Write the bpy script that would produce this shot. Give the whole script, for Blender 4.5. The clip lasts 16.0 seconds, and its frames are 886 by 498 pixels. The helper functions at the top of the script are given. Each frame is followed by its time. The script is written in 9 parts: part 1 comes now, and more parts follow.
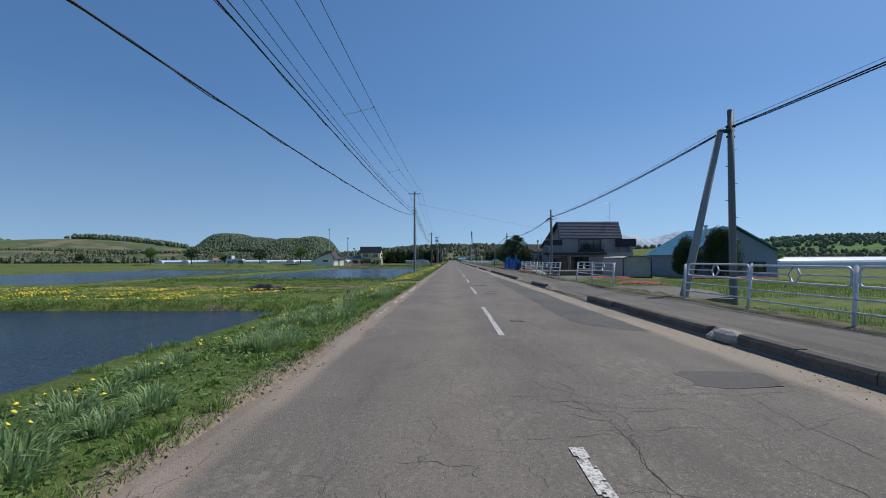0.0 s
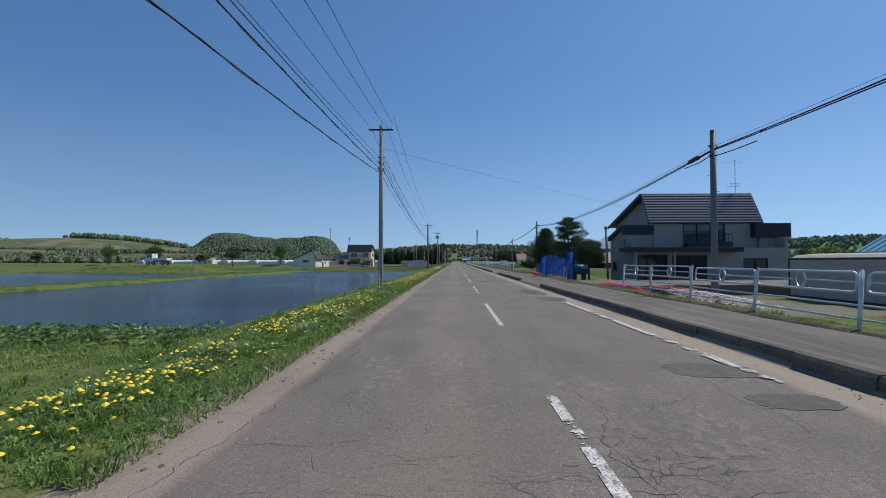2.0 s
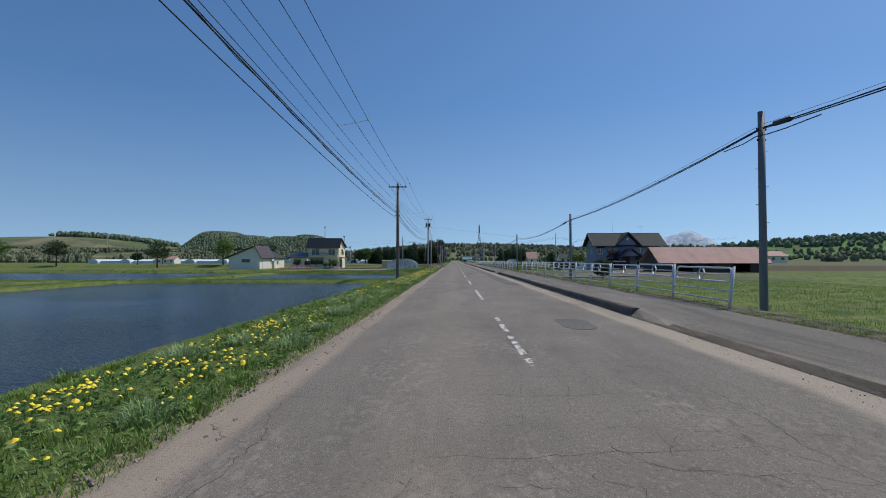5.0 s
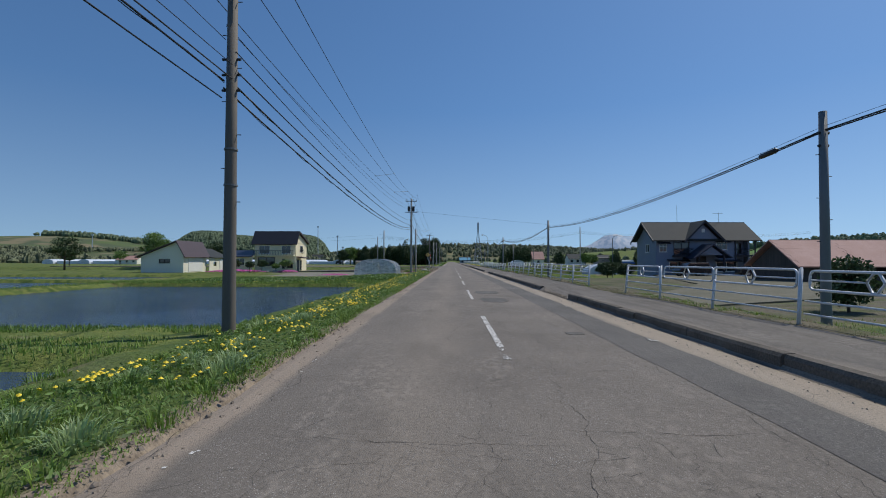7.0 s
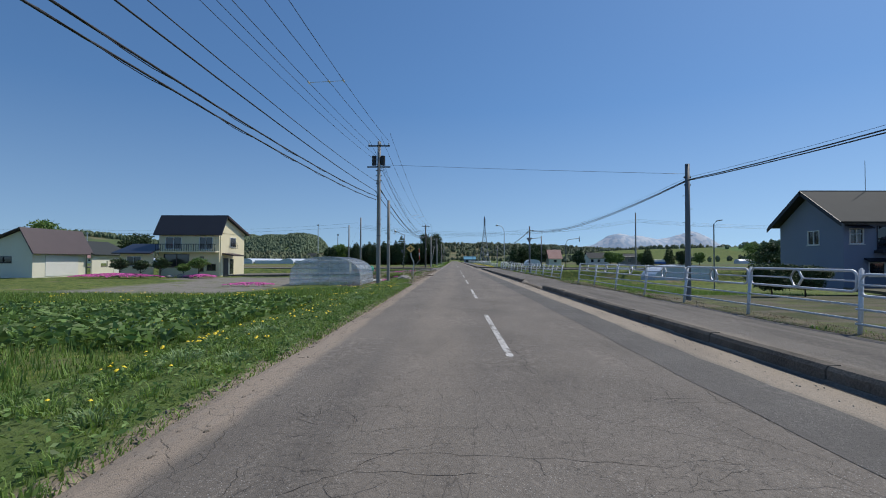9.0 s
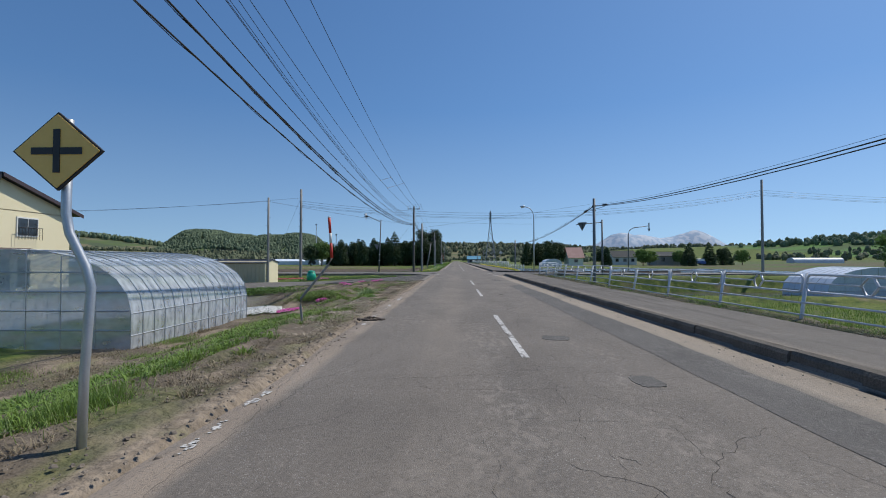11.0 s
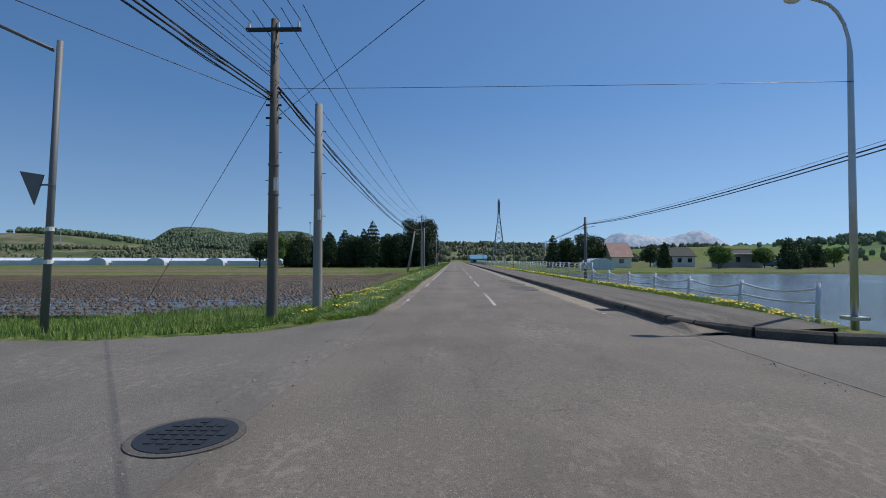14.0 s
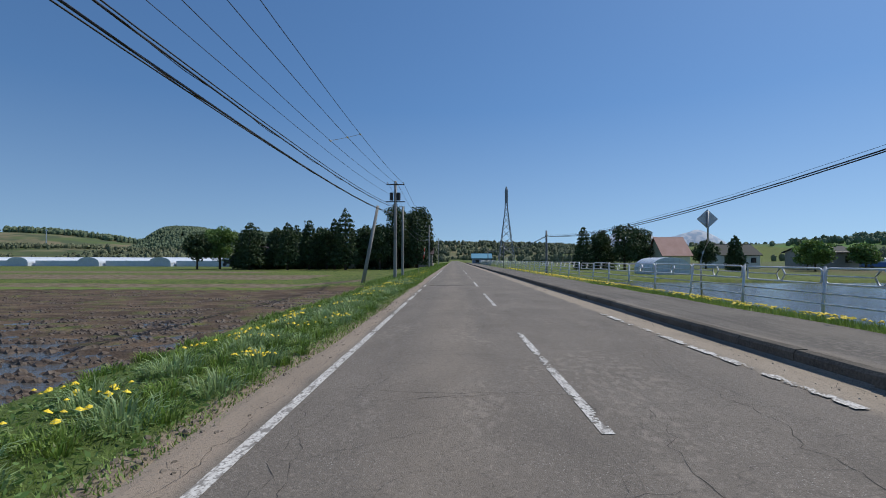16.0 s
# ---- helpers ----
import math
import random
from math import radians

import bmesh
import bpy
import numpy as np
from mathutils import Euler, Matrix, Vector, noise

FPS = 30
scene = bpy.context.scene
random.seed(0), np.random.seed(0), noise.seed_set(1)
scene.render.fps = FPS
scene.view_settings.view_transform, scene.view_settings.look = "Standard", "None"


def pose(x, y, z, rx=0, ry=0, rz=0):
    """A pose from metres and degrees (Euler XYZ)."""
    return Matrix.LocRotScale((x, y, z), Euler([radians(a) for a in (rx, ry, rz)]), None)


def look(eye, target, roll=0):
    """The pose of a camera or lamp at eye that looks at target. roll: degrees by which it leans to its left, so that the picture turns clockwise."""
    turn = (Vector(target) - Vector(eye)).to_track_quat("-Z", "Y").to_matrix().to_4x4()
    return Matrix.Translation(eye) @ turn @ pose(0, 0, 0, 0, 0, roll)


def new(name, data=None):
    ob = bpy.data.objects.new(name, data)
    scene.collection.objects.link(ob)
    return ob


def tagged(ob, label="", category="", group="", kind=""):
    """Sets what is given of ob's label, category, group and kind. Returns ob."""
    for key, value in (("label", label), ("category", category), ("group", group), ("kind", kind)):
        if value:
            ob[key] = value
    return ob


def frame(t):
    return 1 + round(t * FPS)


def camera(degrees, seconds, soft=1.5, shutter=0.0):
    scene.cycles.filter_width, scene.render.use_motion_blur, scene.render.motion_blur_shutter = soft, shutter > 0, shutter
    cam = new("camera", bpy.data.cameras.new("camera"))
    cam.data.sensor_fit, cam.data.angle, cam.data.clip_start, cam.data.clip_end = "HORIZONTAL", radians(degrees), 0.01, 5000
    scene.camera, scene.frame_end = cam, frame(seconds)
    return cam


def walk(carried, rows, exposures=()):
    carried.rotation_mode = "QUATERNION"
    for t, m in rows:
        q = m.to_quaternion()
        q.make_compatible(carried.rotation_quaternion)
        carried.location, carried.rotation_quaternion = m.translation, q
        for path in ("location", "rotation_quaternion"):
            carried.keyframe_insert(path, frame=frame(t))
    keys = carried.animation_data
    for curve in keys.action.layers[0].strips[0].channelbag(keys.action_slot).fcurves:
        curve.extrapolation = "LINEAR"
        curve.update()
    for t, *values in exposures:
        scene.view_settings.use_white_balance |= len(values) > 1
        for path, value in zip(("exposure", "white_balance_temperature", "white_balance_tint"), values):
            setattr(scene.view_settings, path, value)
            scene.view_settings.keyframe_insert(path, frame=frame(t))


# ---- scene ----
cam = camera(86.05, 16.0, soft=1.0)
PATH = [
    (0, (0.054, 0.0, 1.35), (0.02, 1.999, 1.397), -0.2),
    (0.5, (0.102, 7.178, 1.35), (0.066, 9.177, 1.395), -0.3),
    (1, (0.13, 14.352, 1.35), (0.089, 16.351, 1.397), -0.2),
    (1.5, (0.15, 21.516, 1.35), (0.103, 23.514, 1.4), -0.1),
    (2, (0.171, 28.664, 1.35), (0.121, 30.663, 1.4), -0.0),
    (2.5, (0.188, 35.825, 1.35), (0.135, 37.823, 1.399), 0.0),
    (3, (0.194, 43.026, 1.35), (0.142, 45.025, 1.398), 0.0),
    (3.5, (0.189, 50.289, 1.35), (0.136, 52.288, 1.396), -0.0),
    (4, (0.166, 57.634, 1.35), (0.115, 59.633, 1.396), -0.0),
    (4.5, (0.146, 65.018, 1.35), (0.097, 67.016, 1.397), -0.1),
    (5, (0.148, 72.395, 1.35), (0.102, 74.394, 1.397), -0.0),
    (5.5, (0.169, 79.772, 1.35), (0.127, 81.771, 1.398), -0.0),
    (6, (0.205, 87.153, 1.35), (0.167, 89.152, 1.398), 0.0),
    (6.5, (0.25, 94.545, 1.35), (0.216, 96.544, 1.399), 0.1),
    (7, (0.293, 101.951, 1.35), (0.262, 103.951, 1.4), 0.1),
    (7.5, (0.319, 109.378, 1.35), (0.284, 111.378, 1.399), 0.2),
    (8, (0.332, 116.828, 1.35), (0.294, 118.827, 1.398), 0.2),
    (8.5, (0.332, 124.302, 1.35), (0.29, 126.301, 1.397), 0.3),
    (9, (0.312, 131.804, 1.35), (0.267, 133.803, 1.397), 0.2),
    (9.5, (0.283, 139.322, 1.35), (0.237, 141.321, 1.397), 0.2),
    (10, (0.252, 146.848, 1.35), (0.204, 148.847, 1.397), 0.1),
    (10.5, (0.221, 154.369, 1.35), (0.171, 156.368, 1.397), 0.1),
    (11, (0.187, 161.878, 1.35), (0.135, 163.876, 1.397), 0.0),
    (11.5, (0.142, 169.362, 1.35), (0.089, 171.361, 1.398), 0.0),
    (12, (0.1, 176.832, 1.35), (0.046, 178.831, 1.399), 0.0),
    (12.5, (0.069, 184.298, 1.35), (0.015, 186.296, 1.4), 0.0),
    (13, (0.059, 191.768, 1.35), (0.006, 193.767, 1.398), 0.1),
    (13.5, (0.043, 199.338, 1.35), (-0.01, 201.337, 1.394), 0.1),
    (14, (0.037, 206.895, 1.35), (-0.013, 208.894, 1.396), 0.1),
    (14.5, (0.042, 214.449, 1.35), (-0.006, 216.447, 1.397), 0.1),
    (15, (0.055, 222.009, 1.35), (0.007, 224.008, 1.398), 0.1),
    (15.5, (0.064, 229.571, 1.35), (0.018, 231.57, 1.399), 0.1),
    (16, (0.059, 237.127, 1.35), (0.013, 239.126, 1.395), 0.1),
]
walk(cam, [(t, look(eye, target, roll)) for t, eye, target, roll in PATH],
     [(0, 0.0), (3, 0.03), (5, 0.0), (7.2, -0.09), (8.5, -0.02), (11, 0.07), (12.5, 0.02), (16, -0.03)])

# ---- world and sun ----
SUN_EL, SUN_AZ = radians(54), radians(58)      # height, and turn from straight ahead to the right
world = bpy.data.worlds.new("sky")
scene.world = world
world.use_nodes = True
wn = world.node_tree.nodes
sky = wn.new("ShaderNodeTexSky")
sky.sky_type, sky.sun_disc = "NISHITA", False
sky.sun_elevation, sky.sun_rotation = SUN_EL, SUN_AZ
sky.air_density, sky.dust_density, sky.ozone_density = 1.0, 0.35, 5.0
wn["Background"].inputs["Strength"].default_value = 0.121
tone = wn.new("ShaderNodeHueSaturation")
split, haze = wn.new("ShaderNodeSeparateXYZ"), wn.new("ShaderNodeMapRange")
haze.inputs["From Min"].default_value, haze.inputs["From Max"].default_value = 0.0, 0.3
haze.inputs["To Min"].default_value, haze.inputs["To Max"].default_value = 0.78, 1.08
tint = wn.new("ShaderNodeMix")
tint.data_type, tint.blend_type = "RGBA", "MULTIPLY"
tint.inputs["Factor"].default_value = 1.0
tint.inputs["B"].default_value = (0.79, 0.99, 1.15, 1)
soften = wn.new("ShaderNodeGamma")
soften.inputs["Gamma"].default_value = 0.85
way, lift = wn.new("ShaderNodeTexCoord"), wn.new("ShaderNodeVectorMath")
lift.operation = "ADD"
lift.inputs[1].default_value = (0, 0, 0.085)      # a dry clear horizon with little haze
world.node_tree.links.new(way.outputs["Generated"], lift.inputs[0])
world.node_tree.links.new(way.outputs["Generated"], split.inputs[0])
world.node_tree.links.new(split.outputs["Z"], haze.inputs["Value"])
world.node_tree.links.new(haze.outputs["Result"], tone.inputs["Saturation"])
world.node_tree.links.new(lift.outputs[0], sky.inputs["Vector"])
world.node_tree.links.new(sky.outputs["Color"], tone.inputs["Color"])
world.node_tree.links.new(tone.outputs["Color"], soften.inputs["Color"])
world.node_tree.links.new(soften.outputs["Color"], tint.inputs["A"])
world.node_tree.links.new(tint.outputs["Result"], wn["Background"].inputs["Color"])
sun_to = Vector((math.sin(SUN_AZ) * math.cos(SUN_EL), math.cos(SUN_AZ) * math.cos(SUN_EL), math.sin(SUN_EL)))
sun = new("sun", bpy.data.lights.new("sun", "SUN"))
sun.data.energy, sun.data.angle, sun.data.color = 3.55, radians(0.55), (1.0, 0.94, 0.84)
sun.matrix_world = look(sun_to * 60, (0, 0, 0))
scene.view_settings.exposure = 0.0


# ---- materials ----
def material(name, color, rough=0.8, second=None, scale=4.0, fine=40.0, amount=0.5, bump=0.2, metal=0.0, stretch=(1, 1, 1),
             island=0.0, spec=0.5, coat=0.0):
    """A surface with a coarse and a fine variation between two colours, and a fine relief."""
    m = bpy.data.materials.new(name)
    m.use_nodes = True
    nt = m.node_tree
    b = nt.nodes["Principled BSDF"]
    b.inputs["Roughness"].default_value, b.inputs["Metallic"].default_value = rough, metal
    b.inputs["Specular IOR Level"].default_value = spec
    b.inputs["Coat Weight"].default_value = coat
    geo = nt.nodes.new("ShaderNodeNewGeometry")
    mp = nt.nodes.new("ShaderNodeMapping")
    mp.inputs["Scale"].default_value = stretch
    nt.links.new(geo.outputs["Position"], mp.inputs["Vector"])
    big, small = nt.nodes.new("ShaderNodeTexNoise"), nt.nodes.new("ShaderNodeTexNoise")
    for n, s, d in ((big, scale, 5), (small, fine, 3)):
        n.inputs["Scale"].default_value, n.inputs["Detail"].default_value = s, d
        nt.links.new(mp.outputs["Vector"], n.inputs["Vector"])
    second = second or tuple(c * 0.72 for c in color)
    add = nt.nodes.new("ShaderNodeMath")
    add.operation = "MULTIPLY_ADD"
    add.inputs[1].default_value = 0.5
    nt.links.new(small.outputs["Fac"], add.inputs[0])
    half = nt.nodes.new("ShaderNodeMath")
    half.operation = "MULTIPLY"
    half.inputs[1].default_value = 0.5
    nt.links.new(big.outputs["Fac"], half.inputs[0])
    nt.links.new(half.outputs[0], add.inputs[2])
    rng = nt.nodes.new("ShaderNodeMapRange")
    rng.inputs["From Min"].default_value, rng.inputs["From Max"].default_value = 0.5 - 0.16 / max(amount, 0.05), 0.5 + 0.16 / max(amount, 0.05)
    nt.links.new(add.outputs[0], rng.inputs["Value"])
    mix = nt.nodes.new("ShaderNodeMix")
    mix.data_type = "RGBA"
    mix.inputs["A"].default_value, mix.inputs["B"].default_value = (*second, 1), (*color, 1)
    nt.links.new(rng.outputs["Result"], mix.inputs["Factor"])
    out = mix.outputs["Result"]
    if island:
        hsv = nt.nodes.new("ShaderNodeHueSaturation")
        spread = nt.nodes.new("ShaderNodeMapRange")
        spread.inputs["To Min"].default_value, spread.inputs["To Max"].default_value = 1 - island, 1 + island
        nt.links.new(geo.outputs["Random Per Island"], spread.inputs["Value"])
        nt.links.new(spread.outputs["Result"], hsv.inputs["Value"])
        nt.links.new(out, hsv.inputs["Color"])
        out = hsv.outputs["Color"]
    nt.links.new(out, b.inputs["Base Color"])
    if bump:
        bp = nt.nodes.new("ShaderNodeBump")
        bp.inputs["Strength"].default_value, bp.inputs["Distance"].default_value = bump, 0.02
        nt.links.new(small.outputs["Fac"], bp.inputs["Height"])
        nt.links.new(bp.outputs["Normal"], b.inputs["Normal"])
    return m


def noise_fac(nt, scale, detail=4, stretch=(1, 1, 1), lo=0.4, hi=0.6, distort=0.0):
    geo, mp, n, r = (nt.nodes.new(k) for k in ("ShaderNodeNewGeometry", "ShaderNodeMapping", "ShaderNodeTexNoise", "ShaderNodeMapRange"))
    mp.inputs["Scale"].default_value = stretch
    n.inputs["Scale"].default_value, n.inputs["Detail"].default_value, n.inputs["Distortion"].default_value = scale, detail, distort
    r.inputs["From Min"].default_value, r.inputs["From Max"].default_value = lo, hi
    nt.links.new(geo.outputs["Position"], mp.inputs["Vector"])
    nt.links.new(mp.outputs["Vector"], n.inputs["Vector"])
    nt.links.new(n.outputs["Fac"], r.inputs["Value"])
    return r.outputs["Result"]


def blend(nt, fac, a, b):
    mix = nt.nodes.new("ShaderNodeMix")
    mix.data_type = "RGBA"
    for key, v in (("A", a), ("B", b)):
        if isinstance(v, tuple):
            mix.inputs[key].default_value = (*v, 1)
        else:
            nt.links.new(v, mix.inputs[key])
    nt.links.new(fac, mix.inputs["Factor"])
    return mix.outputs["Result"]


def calc(nt, op, a, b=None):
    n = nt.nodes.new("ShaderNodeMath")
    n.operation, n.use_clamp = op, op in ("MULTIPLY", "ADD")
    for k, v in enumerate((a, b)):
        if isinstance(v, (int, float)):
            n.inputs[k].default_value = v
        elif v is not None:
            nt.links.new(v, n.inputs[k])
    return n.outputs[0]


def band(nt, axis, centre, half, soft):
    """1 where a coordinate lies within half of the centre, falling to 0 over soft metres."""
    geo, sep = nt.nodes.new("ShaderNodeNewGeometry"), nt.nodes.new("ShaderNodeSeparateXYZ")
    nt.links.new(geo.outputs["Position"], sep.inputs[0])
    wob = nt.nodes.new("ShaderNodeTexNoise")
    wob.inputs["Scale"].default_value, wob.inputs["Detail"].default_value = 0.9, 5
    nt.links.new(geo.outputs["Position"], wob.inputs["Vector"])
    shift = calc(nt, "MULTIPLY_ADD", wob.outputs["Fac"], 0.5)
    off = nt.nodes.new("ShaderNodeMath")
    off.operation = "SUBTRACT"
    nt.links.new(sep.outputs[axis], off.inputs[0])
    off.inputs[1].default_value = centre
    far = nt.nodes.new("ShaderNodeMath")
    far.operation = "ABSOLUTE"
    nt.links.new(off.outputs[0], far.inputs[0])
    sub = nt.nodes.new("ShaderNodeMath")
    sub.operation = "MULTIPLY_ADD"
    nt.links.new(wob.outputs["Fac"], sub.inputs[0])
    sub.inputs[1].default_value = soft * 1.6
    nt.links.new(far.outputs[0], sub.inputs[2])
    r = nt.nodes.new("ShaderNodeMapRange")
    r.inputs["From Min"].default_value, r.inputs["From Max"].default_value = half + soft * 1.3, half + soft * 0.3
    nt.links.new(sub.outputs[0], r.inputs["Value"])
    return r.outputs["Result"]


def asphalt_material(name, base, light, crack=1.0, dusty=True):
    m = material(name, light, 0.9, base, 0.5, 120.0, 1.1, 0.5)
    nt = m.node_tree
    b = nt.nodes["Principled BSDF"]
    col = b.inputs["Base Color"].links[0].from_socket
    # speckle of pale stone chips
    geo, vor = nt.nodes.new("ShaderNodeNewGeometry"), nt.nodes.new("ShaderNodeTexVoronoi")
    vor.inputs["Scale"].default_value = 48
    nt.links.new(geo.outputs["Position"], vor.inputs["Vector"])
    r = nt.nodes.new("ShaderNodeMapRange")
    r.inputs["From Min"].default_value, r.inputs["From Max"].default_value = 0.24, 0.12
    nt.links.new(vor.outputs["Distance"], r.inputs["Value"])
    col = blend(nt, calc(nt, "MULTIPLY", r.outputs["Result"], calc(nt, "MULTIPLY", noise_fac(nt, 1.6, 4, lo=0.4, hi=0.6), 0.85)), col, (0.46, 0.44, 0.41))
    if dusty:
        dust = (0.235, 0.2, 0.162)
        for centre, half, soft, amount in ((0.0, 0.42, 0.5, 0.5), (4.12, 0.34, 0.2, 1.0), (-1.84, 0.3, 0.14, 1.0)):
            f = calc(nt, "MULTIPLY", calc(nt, "MULTIPLY", calc(nt, "MULTIPLY", band(nt, "X", centre, half, soft), calc(nt, "SUBTRACT", 1.0, band(nt, "Y", 211.8, 7.8, 1.2))), noise_fac(nt, 0.35, 5, (1, 0.25, 1), 0.25 if -1 < centre < 4 else 0.1, 0.55 if -1 < centre < 4 else 0.4)), amount)
            col = blend(nt, f, col, dust if -1 < centre < 4 else (0.3, 0.243, 0.188) if centre < 0 else (0.33, 0.277, 0.216))
        for centre in (-0.75, 0.75, 2.9):
            f = calc(nt, "MULTIPLY", calc(nt, "MULTIPLY", band(nt, "X", centre, 0.12, 0.3), noise_fac(nt, 0.5, 4, (1, 0.1, 1), 0.45, 0.65)), 0.22)
            col = blend(nt, f, col, (0.055, 0.052, 0.05))
    if name == "pavement_asphalt":
        col = blend(nt, calc(nt, "MULTIPLY", band(nt, "X", 4.55, 0.16, 0.3), 0.85), col, (0.27, 0.228, 0.178))
        col = blend(nt, calc(nt, "MULTIPLY", noise_fac(nt, 2.2, 6, (1.6, 0.08, 1), 0.5, 0.6), 0.5), col, (0.06, 0.053, 0.045))
    # dark and pale mottling of the worn stone surface
    col = blend(nt, calc(nt, "MULTIPLY", noise_fac(nt, 44, 5, lo=0.52, hi=0.68), 0.5), col, tuple(c * 0.5 for c in base))
    col = blend(nt, calc(nt, "MULTIPLY", noise_fac(nt, 31, 6, (1, 0.8, 1), 0.55, 0.7), 0.5), col, tuple(c * 1.5 for c in light))
    # pale scuffs where the top layer has worn away
    scuff = calc(nt, "MULTIPLY", noise_fac(nt, 0.9, 5, (1, 0.3, 1), 0.52, 0.6), noise_fac(nt, 11, 6, (1, 0.6, 1), 0.5, 0.6))
    col = blend(nt, calc(nt, "MULTIPLY", scuff, 0.45), col, tuple(c * 1.45 for c in light))
    col = blend(nt, calc(nt, "MULTIPLY", noise_fac(nt, 1.3, 6, (1, 0.35, 1), 0.5, 0.68), 0.3), col, tuple(c * 0.6 for c in base))
    for scale, wide, amount, lo, hi in ((2.4, 0.01, 0.6, 0.58, 0.65), (5.0, 0.02, 0.5, 0.58, 0.65)):
        geo, warp, v = nt.nodes.new("ShaderNodeNewGeometry"), nt.nodes.new("ShaderNodeTexNoise"), nt.nodes.new("ShaderNodeTexVoronoi")
        warp.inputs["Scale"].default_value, warp.inputs["Detail"].default_value = scale * 1.7, 6
        nt.links.new(geo.outputs["Position"], warp.inputs["Vector"])
        vm = nt.nodes.new("ShaderNodeVectorMath")
        vm.operation = "MULTIPLY_ADD"
        nt.links.new(warp.outputs["Color"], vm.inputs[0])
        vm.inputs[1].default_value = (1.0 / scale,) * 3
        nt.links.new(geo.outputs["Position"], vm.inputs[2])
        v.feature = "DISTANCE_TO_EDGE"
        v.voronoi_dimensions = "2D"
        v.inputs["Scale"].default_value = scale
        nt.links.new(vm.outputs[0], v.inputs["Vector"])
        r = nt.nodes.new("ShaderNodeMapRange")
        r.inputs["From Min"].default_value, r.inputs["From Max"].default_value = wide, wide * 0.3
        nt.links.new(v.outputs["Distance"], r.inputs["Value"])
        f = calc(nt, "MULTIPLY", calc(nt, "MULTIPLY", r.outputs["Result"], noise_fac(nt, 0.23, 3, (1, 0.5, 1), lo, hi)), amount * crack)
        col = blend(nt, f, col, (0.03, 0.027, 0.024))
    # single cracks, lengthwise and across, as thin contour lines of a noise
    for scale, stretch, wide, amount, lo, hi in ((0.9, (1.0, 0.1, 1), 0.0018, 0.4, 0.46, 0.58), (0.8, (0.22, 1.0, 1), 0.0024, 0.3, 0.48, 0.6)):
        geo, mp, nz = (nt.nodes.new(k) for k in ("ShaderNodeNewGeometry", "ShaderNodeMapping", "ShaderNodeTexNoise"))
        mp.inputs["Scale"].default_value, mp.inputs["Location"].default_value = stretch, (scale * 3, 7, 0)
        nz.inputs["Scale"].default_value, nz.inputs["Detail"].default_value, nz.inputs["Roughness"].default_value = scale, 4.5, 0.55
        nt.links.new(geo.outputs["Position"], mp.inputs["Vector"])
        nt.links.new(mp.outputs["Vector"], nz.inputs["Vector"])
        off = calc(nt, "ABSOLUTE", calc(nt, "SUBTRACT", nz.outputs["Fac"], 0.5))
        r = nt.nodes.new("ShaderNodeMapRange")
        r.inputs["From Min"].default_value, r.inputs["From Max"].default_value = wide, wide * 0.4
        nt.links.new(off, r.inputs["Value"])
        f = calc(nt, "MULTIPLY", calc(nt, "MULTIPLY", r.outputs["Result"], noise_fac(nt, 0.3, 3, (1, 0.6, 1), lo, hi)), amount * crack)
        col = blend(nt, f, col, (0.035, 0.031, 0.027))
    nt.links.new(col, b.inputs["Base Color"])
    return m


M = {}
M["asphalt"] = asphalt_material("road_asphalt", (0.134, 0.117, 0.099), (0.192, 0.168, 0.142))
M["asphalt_side"] = asphalt_material("side_road_asphalt", (0.128, 0.117, 0.104), (0.182, 0.164, 0.143), 0.7, False)
M["pavement"] = asphalt_material("pavement_asphalt", (0.098, 0.088, 0.076), (0.165, 0.146, 0.124), 1.0, False)
M["patch"] = asphalt_material("asphalt_patch", (0.078, 0.073, 0.067), (0.122, 0.114, 0.103), 0.6, False)
M["strip"] = asphalt_material("resurfaced_strip", (0.085, 0.079, 0.072), (0.128, 0.119, 0.108), 0.3, False)
M["paint"] = material("road_paint", (0.72, 0.71, 0.68), 0.7, (0.45, 0.43, 0.4), 6, 60, 0.8, 0.1)
nt = M["paint"].node_tree
b = nt.nodes["Principled BSDF"]
worn = calc(nt, "MAXIMUM", noise_fac(nt, 42, 5, lo=0.51, hi=0.6), noise_fac(nt, 9, 6, (2.0, 0.7, 1), 0.53, 0.62))
nt.links.new(blend(nt, calc(nt, "MULTIPLY", worn, 0.9), b.inputs["Base Color"].links[0].from_socket, (0.17, 0.155, 0.138)), b.inputs["Base Color"])
M["kerb"] = material("kerb_concrete", (0.165, 0.148, 0.126), 0.95, (0.075, 0.067, 0.057), 2.2, 34, 0.9, 0.7, spec=0.15)
M["concrete"] = material("pale_concrete", (0.46, 0.44, 0.4), 0.9, (0.3, 0.28, 0.25), 2, 30, 0.7, 0.3)
M["pole_conc"] = material("pole_concrete", (0.36, 0.35, 0.325), 0.85, (0.21, 0.205, 0.19), 1.2, 50, 0.7, 0.15, stretch=(3, 3, 0.4))
M["pole_brown"] = material("pole_brown_coat", (0.17, 0.15, 0.128), 0.8, (0.1, 0.088, 0.075), 1.2, 50, 0.7, 0.15, stretch=(3, 3, 0.3))
M["steel"] = material("galvanised_steel", (0.56, 0.58, 0.59), 0.42, (0.42, 0.44, 0.45), 5, 60, 0.6, 0.05, metal=0.75)
